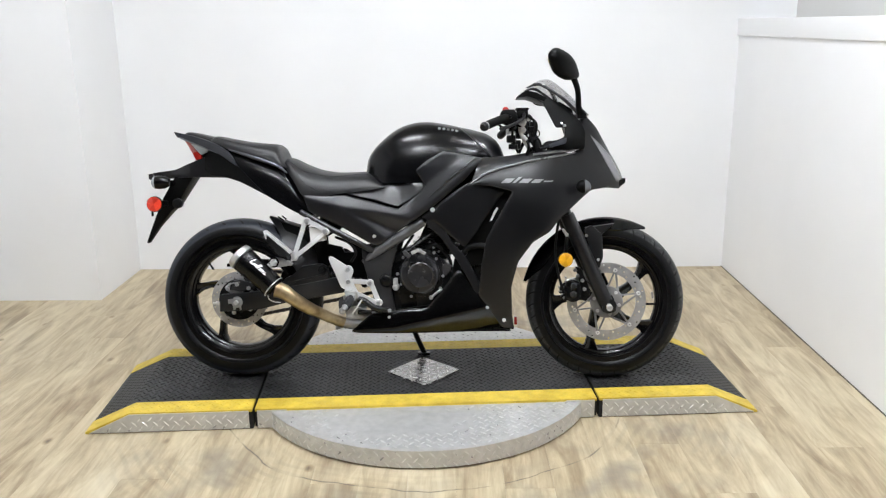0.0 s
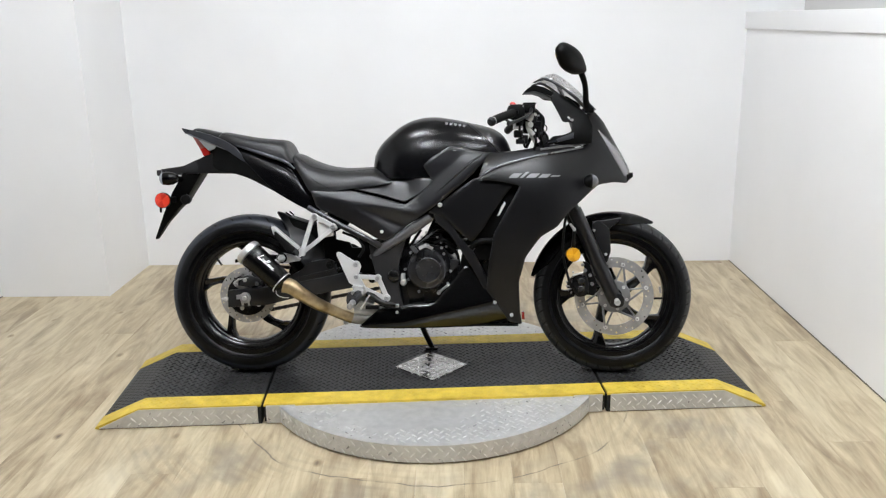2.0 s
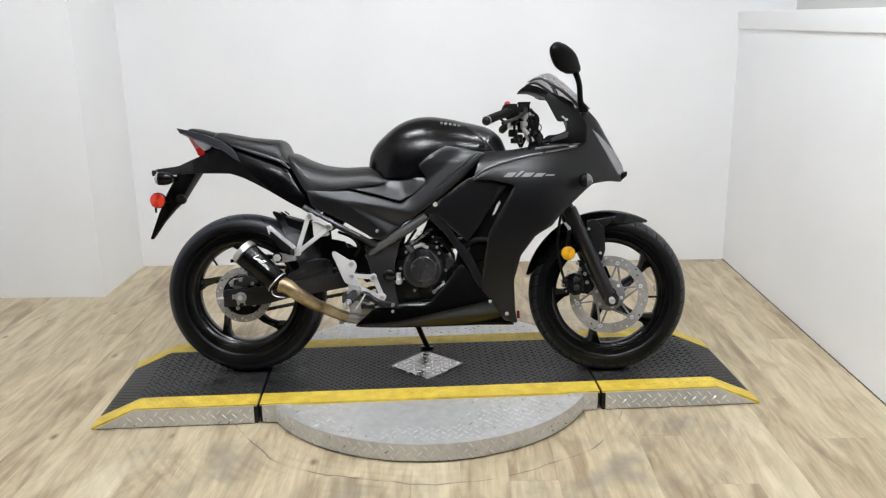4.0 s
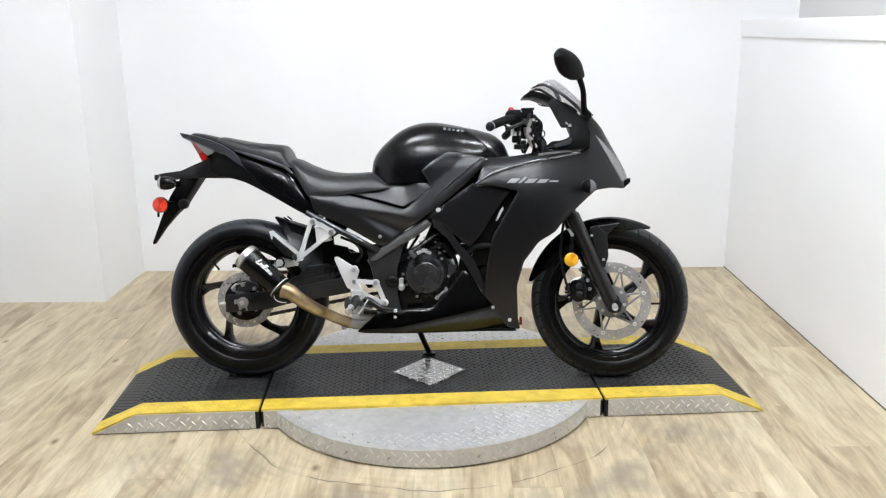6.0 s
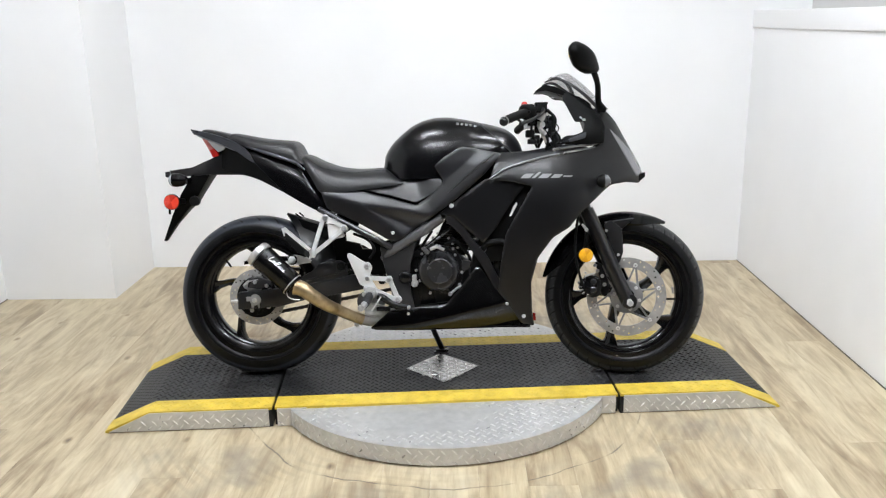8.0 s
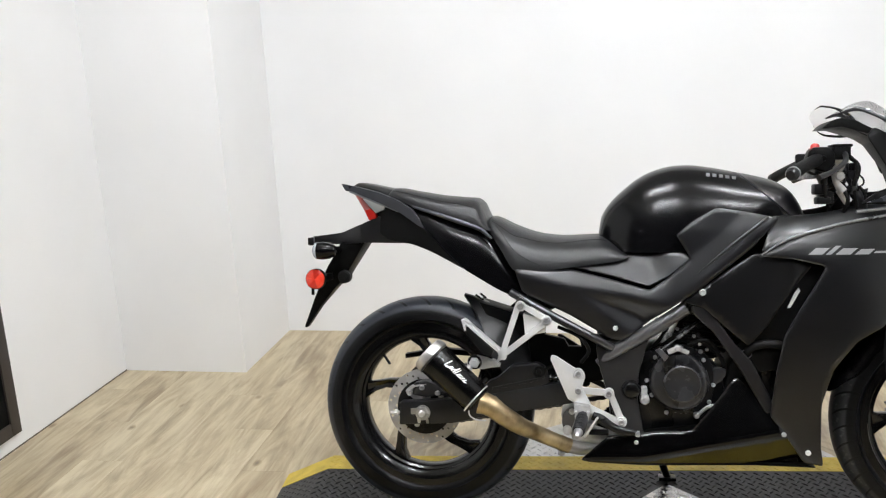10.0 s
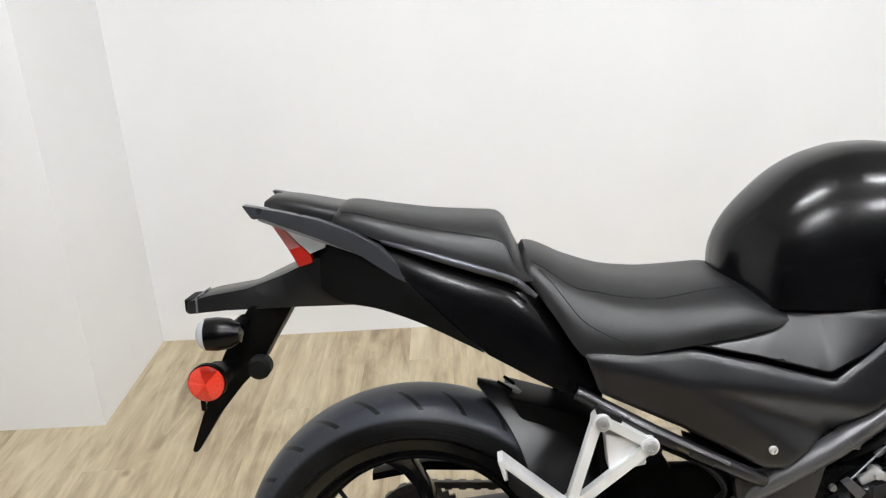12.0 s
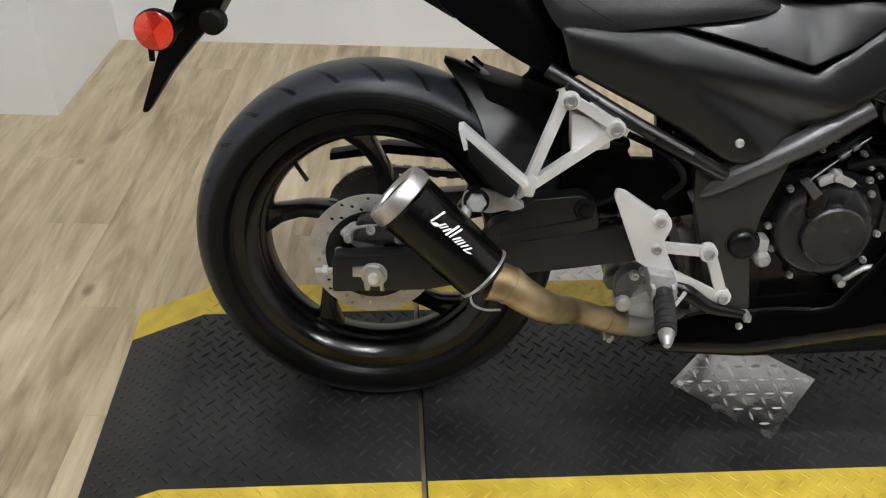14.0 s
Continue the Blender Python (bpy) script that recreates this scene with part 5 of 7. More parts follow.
# -- footrests
def ring_plate(corners, grow, shrink, y0, y1, r_out, r_in):
    """Flat three-cornered plate with a three-cornered opening, edges parallel to the given triangle."""
    a, b, c = (Vector(p) for p in corners)
    la, lb, lc = (b - c).length, (c - a).length, (a - b).length
    mid = (a * la + b * lb + c * lc) / (la + lb + lc)
    inr = abs((b - a).cross(c - a)) / (la + lb + lc)
    loops = []
    for off, r in ((grow, r_out), (-shrink, r_in)):
        loops.append(rounded([tuple(mid + (p - mid) * ((inr + off) / inr)) for p in (a, b, c)], r, 6))
    bm = bmesh.new()
    rings = [[bm.verts.new((x, y, z)) for x, z in loops[k]] for k, y in ((0, y0 + 0.002), (0, y0), (1, y0), (1, y1), (0, y1))]
    for v, (x, z) in zip(rings[1], loops[0]):
        e = Vector((x, z)).lerp(mid, 0.03)
        v.co = (e.x, y0, e.y)
    n = len(loops[0])
    for p, q in zip(rings, rings[1:] + rings[:1]):
        for k in range(n):
            bm.faces.new((p[k], p[(k + 1) % n], q[(k + 1) % n], q[k]))
    bmesh.ops.recalc_face_normals(bm, faces=bm.faces)
    return bm


hold = [ring_plate([(-0.434, 0.611), (-0.360, 0.568), (-0.479, 0.476)], 0.0088, 0.0062, -0.180, -0.164, 0.018, 0.006), prism([(-0.492, 0.487), (-0.474, 0.500), (-0.464, 0.490), (-0.470, 0.462), (-0.486, 0.464)], -0.1825, -0.162, 0.003, 0.004)]
hold += [lathe([(0, -0.182), (0.0126, -0.182), (0.0138, -0.179), (0.0138, -0.155), (0, -0.155)], 24, at=(x, 0, z)) for x, z in ((-0.430, 0.606), (-0.363, 0.568))]
hanger = part("passenger_footrest_hanger", join(*hold), alu, bike, "silver triangular passenger footrest hanger")
bolts("hanger_bolt", [(-0.430, 0.606, -0.182), (-0.363, 0.568, -0.182)], 0.0098, 0.007, hanger, bolt_grey)
peg = part("passenger_footrest", join(bar((-0.576, 0.572), (-0.484, 0.494), 0.008, -0.222, -0.186, 0.002), bar((-0.577, 0.574), (-0.569, 0.545), 0.007, -0.222, -0.186, 0.002)), alu, hanger, "silver folding footrest")
part("footrest_rubber", prism([(-0.568, 0.556), (-0.562, 0.556), (-0.495, 0.495), (-0.505, 0.478), (-0.525, 0.486), (-0.566, 0.535)], -0.226, -0.190, 0.003, 0.004), rubber_small, peg)
other = prism([(-0.44, 0.62), (-0.35, 0.575), (-0.36, 0.555), (-0.46, 0.50), (-0.485, 0.465)], 0.170, 0.184, 0.003)
part("passenger_footrest_hanger", other, cast, bike)
part("reservoir", prism([(-0.425, 0.585), (-0.375, 0.575), (-0.365, 0.535), (-0.42, 0.525)], -0.168, -0.135, 0.005, 0.006), fluid_white, bike, "milky brake fluid reservoir")
heel = [(-0.354, 0.468), (-0.351, 0.478), (-0.339, 0.476), (-0.287, 0.443), (-0.2677, 0.436), (-0.2633, 0.424), (-0.2721, 0.398), (-0.2633, 0.376), (-0.2435, 0.34), (-0.2567, 0.334), (-0.309, 0.364)]
rest = part("footrest_plate", prism(heel, -0.180, -0.168, 0.003, 0.004), alu, bike, "silver rider footrest plate with three arms round an opening")
for p, q, w in (((-0.287, 0.388), (-0.1951, 0.382), 0.017), ((-0.2039, 0.388), (-0.1687, 0.302), 0.017), ((-0.2633, 0.346), (-0.1643, 0.3), 0.018)):
    part("plate_arm", bar(p, q, w, -0.1785, -0.1695, 0.002), alu, rest)
for x, z in ((-0.282, 0.431), (-0.204, 0.381), (-0.172, 0.308)):
    part("bolt_boss", lathe([(0, -0.182), (0.0125, -0.182), (0.0135, -0.180), (0.0135, -0.166), (0, -0.166)], 22, at=(x, 0, z)), alu, rest)
bolts("plate_bolt", [(-0.282, 0.431, -0.182), (-0.282, 0.386, -0.180), (-0.204, 0.381, -0.182), (-0.172, 0.308, -0.182)], 0.0085, 0.006, rest, bolt_grey)
part("rider_footrest", tube([(-0.270, -0.208, 0.328), (-0.272, -0.240, 0.320), (-0.279, -0.288, 0.309)], [0.0140, 0.0148, 0.0142], 18), grey_rubber, rest, "worn grey ribbed rubber footrest")
for k in range(5):
    c = Vector((-0.271, -0.216, 0.326)).lerp(Vector((-0.279, -0.284, 0.310)), (k + 0.5) / 5)
    part("peg_rib", tube([c + Vector((0, 0.0025, 0.0008)), c - Vector((0, 0.0025, 0.0008))], 0.0158, 18, 2), grey_rubber, rest)
part("footrest_tip", tube([(-0.279, -0.287, 0.309), (-0.281, -0.300, 0.306), (-0.2825, -0.311, 0.302)], [0.0120, 0.0100, 0.0050], 16), bolt_grey, rest)
part("footrest_bracket", join(prism([(-0.294, 0.358), (-0.252, 0.352), (-0.248, 0.328), (-0.262, 0.318), (-0.288, 0.322)], -0.206, -0.168, 0.003, 0.005), box(-0.260, -0.253, -0.222, -0.19, 0.320, 0.342, 0.002), box(-0.290, -0.284, -0.222, -0.19, 0.320, 0.342, 0.002)), rough_cast, rest, "silver clevis of the footrest")
part("return_spring", tube([(-0.232, -0.192, 0.322), (-0.248, -0.196, 0.297), (-0.266, -0.198, 0.270)], 0.0030, 8), alu, rest, "pale pedal return spring")
part("brake_pedal", join(tube([(-0.245, -0.174, 0.322), (-0.225, -0.178, 0.314), (-0.191, -0.181, 0.293), (-0.160, -0.182, 0.286), (-0.135, -0.183, 0.282)], [0.012, 0.0130, 0.0105, 0.0085, 0.007], 12), tube([(-0.255, -0.130, 0.266), (-0.205, -0.132, 0.267)], 0.008, 10)), cast, bike, "black brake pedal")
part("pedal_toe", box(-0.138, -0.127, -0.196, -0.172, 0.275, 0.286, 0.002), bolt_grey, bike, "bright pedal toe piece")
pivot = part("pedal_pivot", join(prism([(-0.327, 0.290), (-0.325, 0.312), (-0.310, 0.328), (-0.288, 0.334), (-0.278, 0.320), (-0.292, 0.298), (-0.304, 0.264), (-0.320, 0.264)], -0.140, -0.115, 0.004, 0.008)), frame_grey, bike, "grey cast pedal pivot bracket")
part("pivot_boss", lathe([(0, -0.154), (0.007, -0.154), (0.0115, -0.151), (0.0125, -0.146), (0.0125, -0.118)], 24, at=(-0.312, 0, 0.272)), rough_cast, pivot, "pale turned boss")
bolts("pivot_bolt", [(-0.300, 0.322, -0.140), (-0.286, 0.330, -0.140)], 0.0080, 0.010, pivot, bolt_grey)
part("far_footrest", join(tube([(-0.27, 0.18, 0.330), (-0.276, 0.29, 0.315)], 0.014, 12), prism(heel, 0.168, 0.180, 0.003, 0.004), bar((-0.205, 0.385), (-0.172, 0.306), 0.017, 0.169, 0.179, 0.002), bar((-0.262, 0.346), (-0.170, 0.302), 0.018, 0.169, 0.179, 0.002)), cast, bike)
part("side_stand", join(tube([(-0.075, 0.095, 0.19), (-0.055, 0.145, 0.12), (-0.03, 0.205, 0.045)], 0.011, 10), prism([(-0.055, 0.036), (-0.005, 0.036), (-0.005, 0.046), (-0.055, 0.046)], 0.185, 0.225, 0.003)), cast, bike, "black side stand resting on the plate")

# -- tank, seats, tail
tank_top = [(-0.232, 0.775), (-0.226, 0.822), (-0.21, 0.855), (-0.19, 0.880), (-0.16, 0.908), (-0.13, 0.932), (-0.10, 0.949), (-0.07, 0.960), (-0.03, 0.968), (0.0, 0.969), (0.06, 0.962), (0.136, 0.946), (0.16, 0.941)]
tank_low = [(-0.232, 0.765), (-0.20, 0.748), (-0.16, 0.742), (-0.04, 0.742), (0.05, 0.76), (0.16, 0.79)]
tank_wide = [(-0.232, 0.030), (-0.222, 0.058), (-0.20, 0.088), (-0.15, 0.120), (-0.08, 0.137), (0.0, 0.145), (0.08, 0.146), (0.16, 0.141)]
tank_top += [(0.214, 0.926), (0.25, 0.905), (0.272, 0.878), (0.285, 0.845)]
tank_low += [(0.285, 0.815)]
tank_wide += [(0.22, 0.134), (0.285, 0.098)]
for nm, mat, lab, keep in (("fuel_tank", gloss, "gloss black fuel tank", True), ("tank_cover", satin, "satin black tank front cover", False)):
    bm = hump(-0.232, 0.285, tank_top, tank_low, tank_wide, 60, 44, 0.74, 0.80)
    ret = bmesh.ops.bisect_plane(bm, geom=bm.verts[:] + bm.edges[:] + bm.faces[:], plane_co=(0.130, 0, 0.936) if keep else (0.133, 0, 0.9375), plane_no=(0.68, 0, 0.73), clear_outer=keep, clear_inner=not keep)
    bmesh.ops.holes_fill(bm, edges=[e for e in bm.edges if e.is_boundary])
    part(nm, bm, mat, bike, lab, angle=60)


def on_tank(x, a):
    """Point just above the tank's skin, a degrees up from its lower edge on the right side."""
    c, q = math.cos(math.radians(a)), math.sin(math.radians(a))
    zb, zt = glide(x, tank_low), glide(x, tank_top)
    return Vector((x, -glide(x, tank_wide) * c ** 0.74 - 0.0012 * c, zb + (zt - zb) * q ** 0.80 + 0.0012 * q))


logo = []
for k in range(5):
    x = 0.042 + 0.016 * k
    bm = bmesh.new()
    bm.faces.new([bm.verts.new(on_tank(x + dx, a)) for dx, a in ((0.001, 56), (0.011, 56), (0.012, 62), (0.002, 62))])
    thicken(bm, Vector((0, 0.0008, -0.0008)))
    logo.append(bm)
part("tank_mark", join(*logo), faint_mark, bike, "grey maker mark drawn as plain bars")
seat_top = [(-0.530, 0.822), (-0.520, 0.838), (-0.456, 0.812), (-0.40, 0.792), (-0.368, 0.786), (-0.32, 0.782), (-0.279, 0.783), (-0.231, 0.785), (-0.20, 0.775), (-0.17, 0.752), (-0.152, 0.738)]
seat_low = [(-0.530, 0.812), (-0.49, 0.755), (-0.441, 0.692), (-0.40, 0.694), (-0.311, 0.704), (-0.163, 0.724), (-0.152, 0.729)]
rider_w = [(-0.53, 0.092), (-0.49, 0.126), (-0.44, 0.150), (-0.33, 0.156), (-0.24, 0.150), (-0.18, 0.140), (-0.152, 0.128)]
rider_seat = part("rider_seat", hump(-0.530, -0.152, seat_top, seat_low, rider_w, 44, 36, 0.72, 0.86), vinyl, bike, "black stitched vinyl rider seat", angle=60)
pill_top = [(-0.815, 0.900), (-0.806, 0.915), (-0.792, 0.920), (-0.731, 0.910), (-0.66, 0.898), (-0.60, 0.892), (-0.566, 0.889), (-0.551, 0.880), (-0.538, 0.850), (-0.524, 0.820), (-0.515, 0.810)]
pill_low = [(-0.815, 0.890), (-0.783, 0.885), (-0.711, 0.858), (-0.631, 0.830), (-0.551, 0.806), (-0.515, 0.80)]
pill_w = [(-0.815, 0.055), (-0.80, 0.074), (-0.70, 0.100), (-0.60, 0.118), (-0.545, 0.122), (-0.515, 0.110)]
pillion_seat = part("pillion_seat", hump(-0.815, -0.515, pill_top, pill_low, pill_w, 44, 34, 0.62, 0.74), vinyl, bike, "black stitched vinyl pillion seat", angle=60)


def seam(spots, top, low, wide, power, sharp):
    """Raised seam over a saddle: spots are x and the angle round the saddle in degrees."""
    pts = []
    for (x0, a0), (x1, a1) in zip(spots, spots[1:]):
        for k in range(8):
            x, a = x0 + (x1 - x0) * k / 8, math.radians(a0 + (a1 - a0) * k / 8)
            zb, zt = glide(x, low), glide(x, top)
            pts.append((x, -glide(x, wide) * math.cos(a) ** power, zb + (zt - zb) * math.sin(a) ** sharp))
    return tube(pts, 0.0008, 6, 1)


part("stitched_seam", seam([(-0.515, 44), (-0.42, 52), (-0.34, 50), (-0.27, 56), (-0.20, 58)], seat_top, seat_low, rider_w, 0.72, 0.86), rubber_small, rider_seat, "stitched seam")
part("stitched_seam", seam([(-0.505, 38), (-0.45, 24), (-0.37, 4)], seat_top, seat_low, rider_w, 0.72, 0.86), rubber_small, rider_seat, "stitched seam")
part("stitched_seam", seam([(-0.795, 40), (-0.70, 42), (-0.60, 40), (-0.555, 36), (-0.54, 20)], pill_top, pill_low, pill_w, 0.62, 0.74), rubber_small, pillion_seat, "stitched seam")
tail_top = [(-0.862, 0.874), (-0.83, 0.892), (-0.75, 0.880), (-0.63, 0.843), (-0.545, 0.816), (-0.50, 0.776), (-0.47, 0.738), (-0.42, 0.685)]
tail_low = [(-0.862, 0.812), (-0.80, 0.774), (-0.754, 0.768), (-0.70, 0.752), (-0.604, 0.706), (-0.475, 0.634), (-0.42, 0.612)]
tail_wide = [(-0.862, 0.040), (-0.80, 0.076), (-0.70, 0.106), (-0.60, 0.122), (-0.50, 0.128), (-0.42, 0.118)]
# one body, parted along the slanting joint between the gloss cowl and the dull undertail
for nm, mat, lab, upper in (("tail_cowl", gloss, "gloss black tail cowl", True), ("undertail", plastic, "dull black undertail panel", False)):
    bm = hump(-0.862, -0.42, tail_top, tail_low, tail_wide, 44, 30, 0.5, 0.6)
    bmesh.ops.bisect_plane(bm, geom=bm.verts[:] + bm.edges[:] + bm.faces[:], plane_co=(-0.706, 0, 0.818) if upper else (-0.7075, 0, 0.8165), plane_no=(-0.71, 0, -0.704), clear_outer=upper, clear_inner=not upper)
    bmesh.ops.holes_fill(bm, edges=[e for e in bm.edges if e.is_boundary])
    part(nm, bm, mat, bike, lab, angle=50)
# sheen along the cowl's upper edge, painted in a lighter grey than the gloss
ledge = [(-0.735, 0.868), (-0.66, 0.845), (-0.60, 0.826), (-0.545, 0.806), (-0.512, 0.780)]
both("cowl_ledge", tube([(x, -glide(x, tail_wide) * 0.945, z) for x, z in ledge], [0.003, 0.006, 0.007, 0.006, 0.004], 12), rail_and_sheen_paint, "upper edge of the cowl with its highlight painted grey")
for sd in (-1, 1):
    rail = part("grab_rail", prism([(-0.934, 0.934), (-0.88, 0.922), (-0.825, 0.907), (-0.775, 0.886), (-0.736, 0.862), (-0.714, 0.835), (-0.700, 0.806), (-0.716, 0.815), (-0.765, 0.850), (-0.828, 0.880), (-0.877, 0.900), (-0.906, 0.913), (-0.920, 0.912)], sd * 0.096 - 0.009, sd * 0.096 + 0.009, 0.0062, 0.004, 4), rail_and_sheen_paint, bike, "dark metallic grey grab rail with a soft sheen")
    # wall reflection under the rail, put into the strip's pale colour
    part("rail_underside", tube([(-0.912, sd * 0.096, 0.9125), (-0.877, sd * 0.096, 0.900), (-0.828, sd * 0.096, 0.880), (-0.775, sd * 0.096, 0.856)], [0.004, 0.0062, 0.0062, 0.003], 10), rail_reflection, rail, "underside with a pale silver-blue reflection painted on")
part("tail_cap", hump(-0.918, -0.80, [(-0.918, 0.930), (-0.905, 0.937), (-0.80, 0.918)], [(-0.918, 0.922), (-0.80, 0.890)], [(-0.918, 0.034), (-0.88, 0.048), (-0.80, 0.060)], 12, 18, 0.5, 0.5), satin, bike, "black tail top cap")
tl = part("tail_light", prism([(-0.905, 0.902), (-0.886, 0.893), (-0.866, 0.868), (-0.847, 0.848), (-0.844, 0.836), (-0.866, 0.830), (-0.878, 0.856), (-0.894, 0.884)], -0.066, 0.066, 0.004, 0.004), red_lens, bike, "red wedge-shaped tail light")
part("clear_lens", prism([(-0.884, 0.891), (-0.864, 0.868), (-0.846, 0.850), (-0.824, 0.858), (-0.818, 0.871), (-0.840, 0.886)], -0.069, 0.069, 0.003), clear_lens, tl, "clear upper lens")
part("upper_lens", prism([(-0.906, 0.903), (-0.886, 0.894), (-0.8655, 0.868), (-0.8600, 0.8615), (-0.8775, 0.857), (-0.8950, 0.885)], -0.0672, 0.0672, 0.003), pink_lens, tl, "pale pinkish upper part of the lens")
under = prism([(-1.056, 0.777), (-1.058, 0.757), (-1.00, 0.760), (-0.885, 0.766), (-0.754, 0.764), (-0.66, 0.735), (-0.70, 0.80), (-0.838, 0.842), (-0.894, 0.818), (-0.957, 0.794), (-1.02, 0.786)], -0.056, 0.056, 0.006, 0.006)
for v in under.verts:
    if v.co.x < -0.95:
        v.co.y *= 0.62
part("rear_fender", under, satin, bike, "black plastic rear fender")
part("fender_seam", prism([(-1.0415, 0.784), (-1.0385, 0.784), (-1.0395, 0.758), (-1.0425, 0.758)], -0.0365, 0.0365, 0.0005), glint_and_wear_edge, bike, "pale seam across the fender end")
part("plate_lamp", prism([(-1.062, 0.779), (-1.062, 0.759), (-1.048, 0.759), (-1.048, 0.780)], -0.030, 0.030, 0.003), rubber_small, bike)
ph = prism([(-0.885, 0.768), (-0.955, 0.768), (-1.005, 0.690), (-1.045, 0.610), (-1.086, 0.514), (-1.076, 0.513), (-1.030, 0.580), (-0.985, 0.632), (-0.950, 0.665), (-0.935, 0.69)], -0.045, 0.045, 0.004, 0.006)
for v in ph.verts:
    v.co.y *= max(0.18, min(1, (v.co.z - 0.50) / 0.24))
holder = part("plate_holder", ph, plastic, bike, "black number plate holder")
part("plate_knob", lathe([(0, -0.056), (0.014, -0.055), (0.019, -0.050), (0.019, -0.03)], 24, at=(-0.948, 0, 0.668)), rubber_small, holder)
part("rear_reflector", lathe([(0, -0.116), (0.022, -0.115), (0.0275, -0.112), (0.0275, -0.104)], 36, at=(-1.013, 0, 0.667)), red_prisms, holder, "round red reflector")
part("reflector_mount", join(lathe([(0.0275, -0.109), (0.0292, -0.109), (0.0292, -0.098), (0, -0.098)], 36, at=(-1.013, 0, 0.667)), box(-1.026, -0.986, -0.10, -0.03, 0.658, 0.678, 0.004), box(-1.028, -1.020, -0.104, -0.098, 0.621, 0.646, 0.002)), plastic, holder)
for sd in (-1, 1):
    stalk = part("rear_indicator", join(lathe([(0, -0.012), (0.016, -0.010), (0.0240, -0.008), (0.0250, 0.008), (0.0225, 0.026), (0.014, 0.042), (0, 0.047)], 28, axis="x", at=(-0.990, sd * 0.125, 0.748)), tube([(-0.965, sd * 0.045, 0.745), (-0.965, sd * 0.11, 0.747)], 0.011, 12)), gloss, bike, "black bullet indicator with clear lens")
    part("indicator_lens", lathe([(0.0, -0.025), (0.010, -0.023), (0.0185, -0.018), (0.0235, -0.012), (0.0240, -0.008), (0, -0.008)], 28, axis="x", at=(-0.990, sd * 0.125, 0.748)), misty_lens, stalk, "misty clear lens")

# -- side covers and fairing
side_poly = [(-0.448, 0.700), (-0.36, 0.696), (-0.298, 0.700), (-0.20, 0.676), (-0.101, 0.648), (-0.060, 0.676), (0.000, 0.729), (-0.036, 0.788), (0.0, 0.820), (0.062, 0.857), (0.12, 0.848), (0.208, 0.830), (0.146, 0.757), (0.085, 0.705), (0.025, 0.655), (-0.046, 0.606), (-0.110, 0.560), (-0.168, 0.516), (-0.198, 0.520), (-0.30, 0.580), (-0.428, 0.640)]
knee_poly = [(-0.294, 0.705), (-0.22, 0.719), (-0.160, 0.741), (-0.046, 0.746), (-0.010, 0.740), (0.000, 0.727), (-0.050, 0.684), (-0.103, 0.656), (-0.20, 0.684)]
upper_poly = [(0.160, 0.737), (0.23, 0.780), (0.336, 0.811), (0.474, 0.837), (0.543, 0.848), (0.577, 0.866), (0.578, 0.90), (0.562, 0.935), (0.575, 0.985), (0.589, 0.994), (0.615, 0.967), (0.634, 0.944), (0.662, 0.893), (0.690, 0.844), (0.711, 0.806), (0.726, 0.778), (0.736, 0.742), (0.715, 0.717), (0.657, 0.722), (0.598, 0.714), (0.570, 0.692), (0.484, 0.614), (0.445, 0.565), (0.386, 0.530), (0.333, 0.459), (0.309, 0.369), (0.313, 0.260), (0.322, 0.206), (0.275, 0.215), (0.220, 0.300), (0.190, 0.335), (0.200, 0.44), (0.219, 0.543), (0.251, 0.604), (0.282, 0.658), (0.312, 0.712), (0.24, 0.730)]
collar_poly = [(0.165, 0.745), (0.196, 0.833), (0.297, 0.838), (0.36, 0.848), (0.41, 0.862), (0.48, 0.858), (0.550, 0.842), (0.474, 0.826), (0.336, 0.800), (0.235, 0.770)]
inner_poly = [(0.024, 0.650), (0.10, 0.708), (0.148, 0.740), (0.200, 0.744), (0.288, 0.712), (0.251, 0.668), (0.217, 0.618), (0.184, 0.563), (0.139, 0.509), (0.085, 0.555), (0.030, 0.605), (-0.02, 0.618)]
fillet = lambda x, z: 0.172 + 0.05 * (x - 0.1) - 0.25 * max(0, x - 0.24)
knee_w = lambda x, z: table(x, [(-0.3, 0.197), (-0.2, 0.181), (-0.1, 0.160), (-0.05, 0.167), (0.0, 0.176)]) - table(x, [(-0.3, 0.9), (-0.15, 0.7), (-0.05, 0.3), (0.0, 0.25)]) * (z - 0.655)
knee_in = lambda x, z: min(knee_w(x, z), flank(x, z) - 0.003)
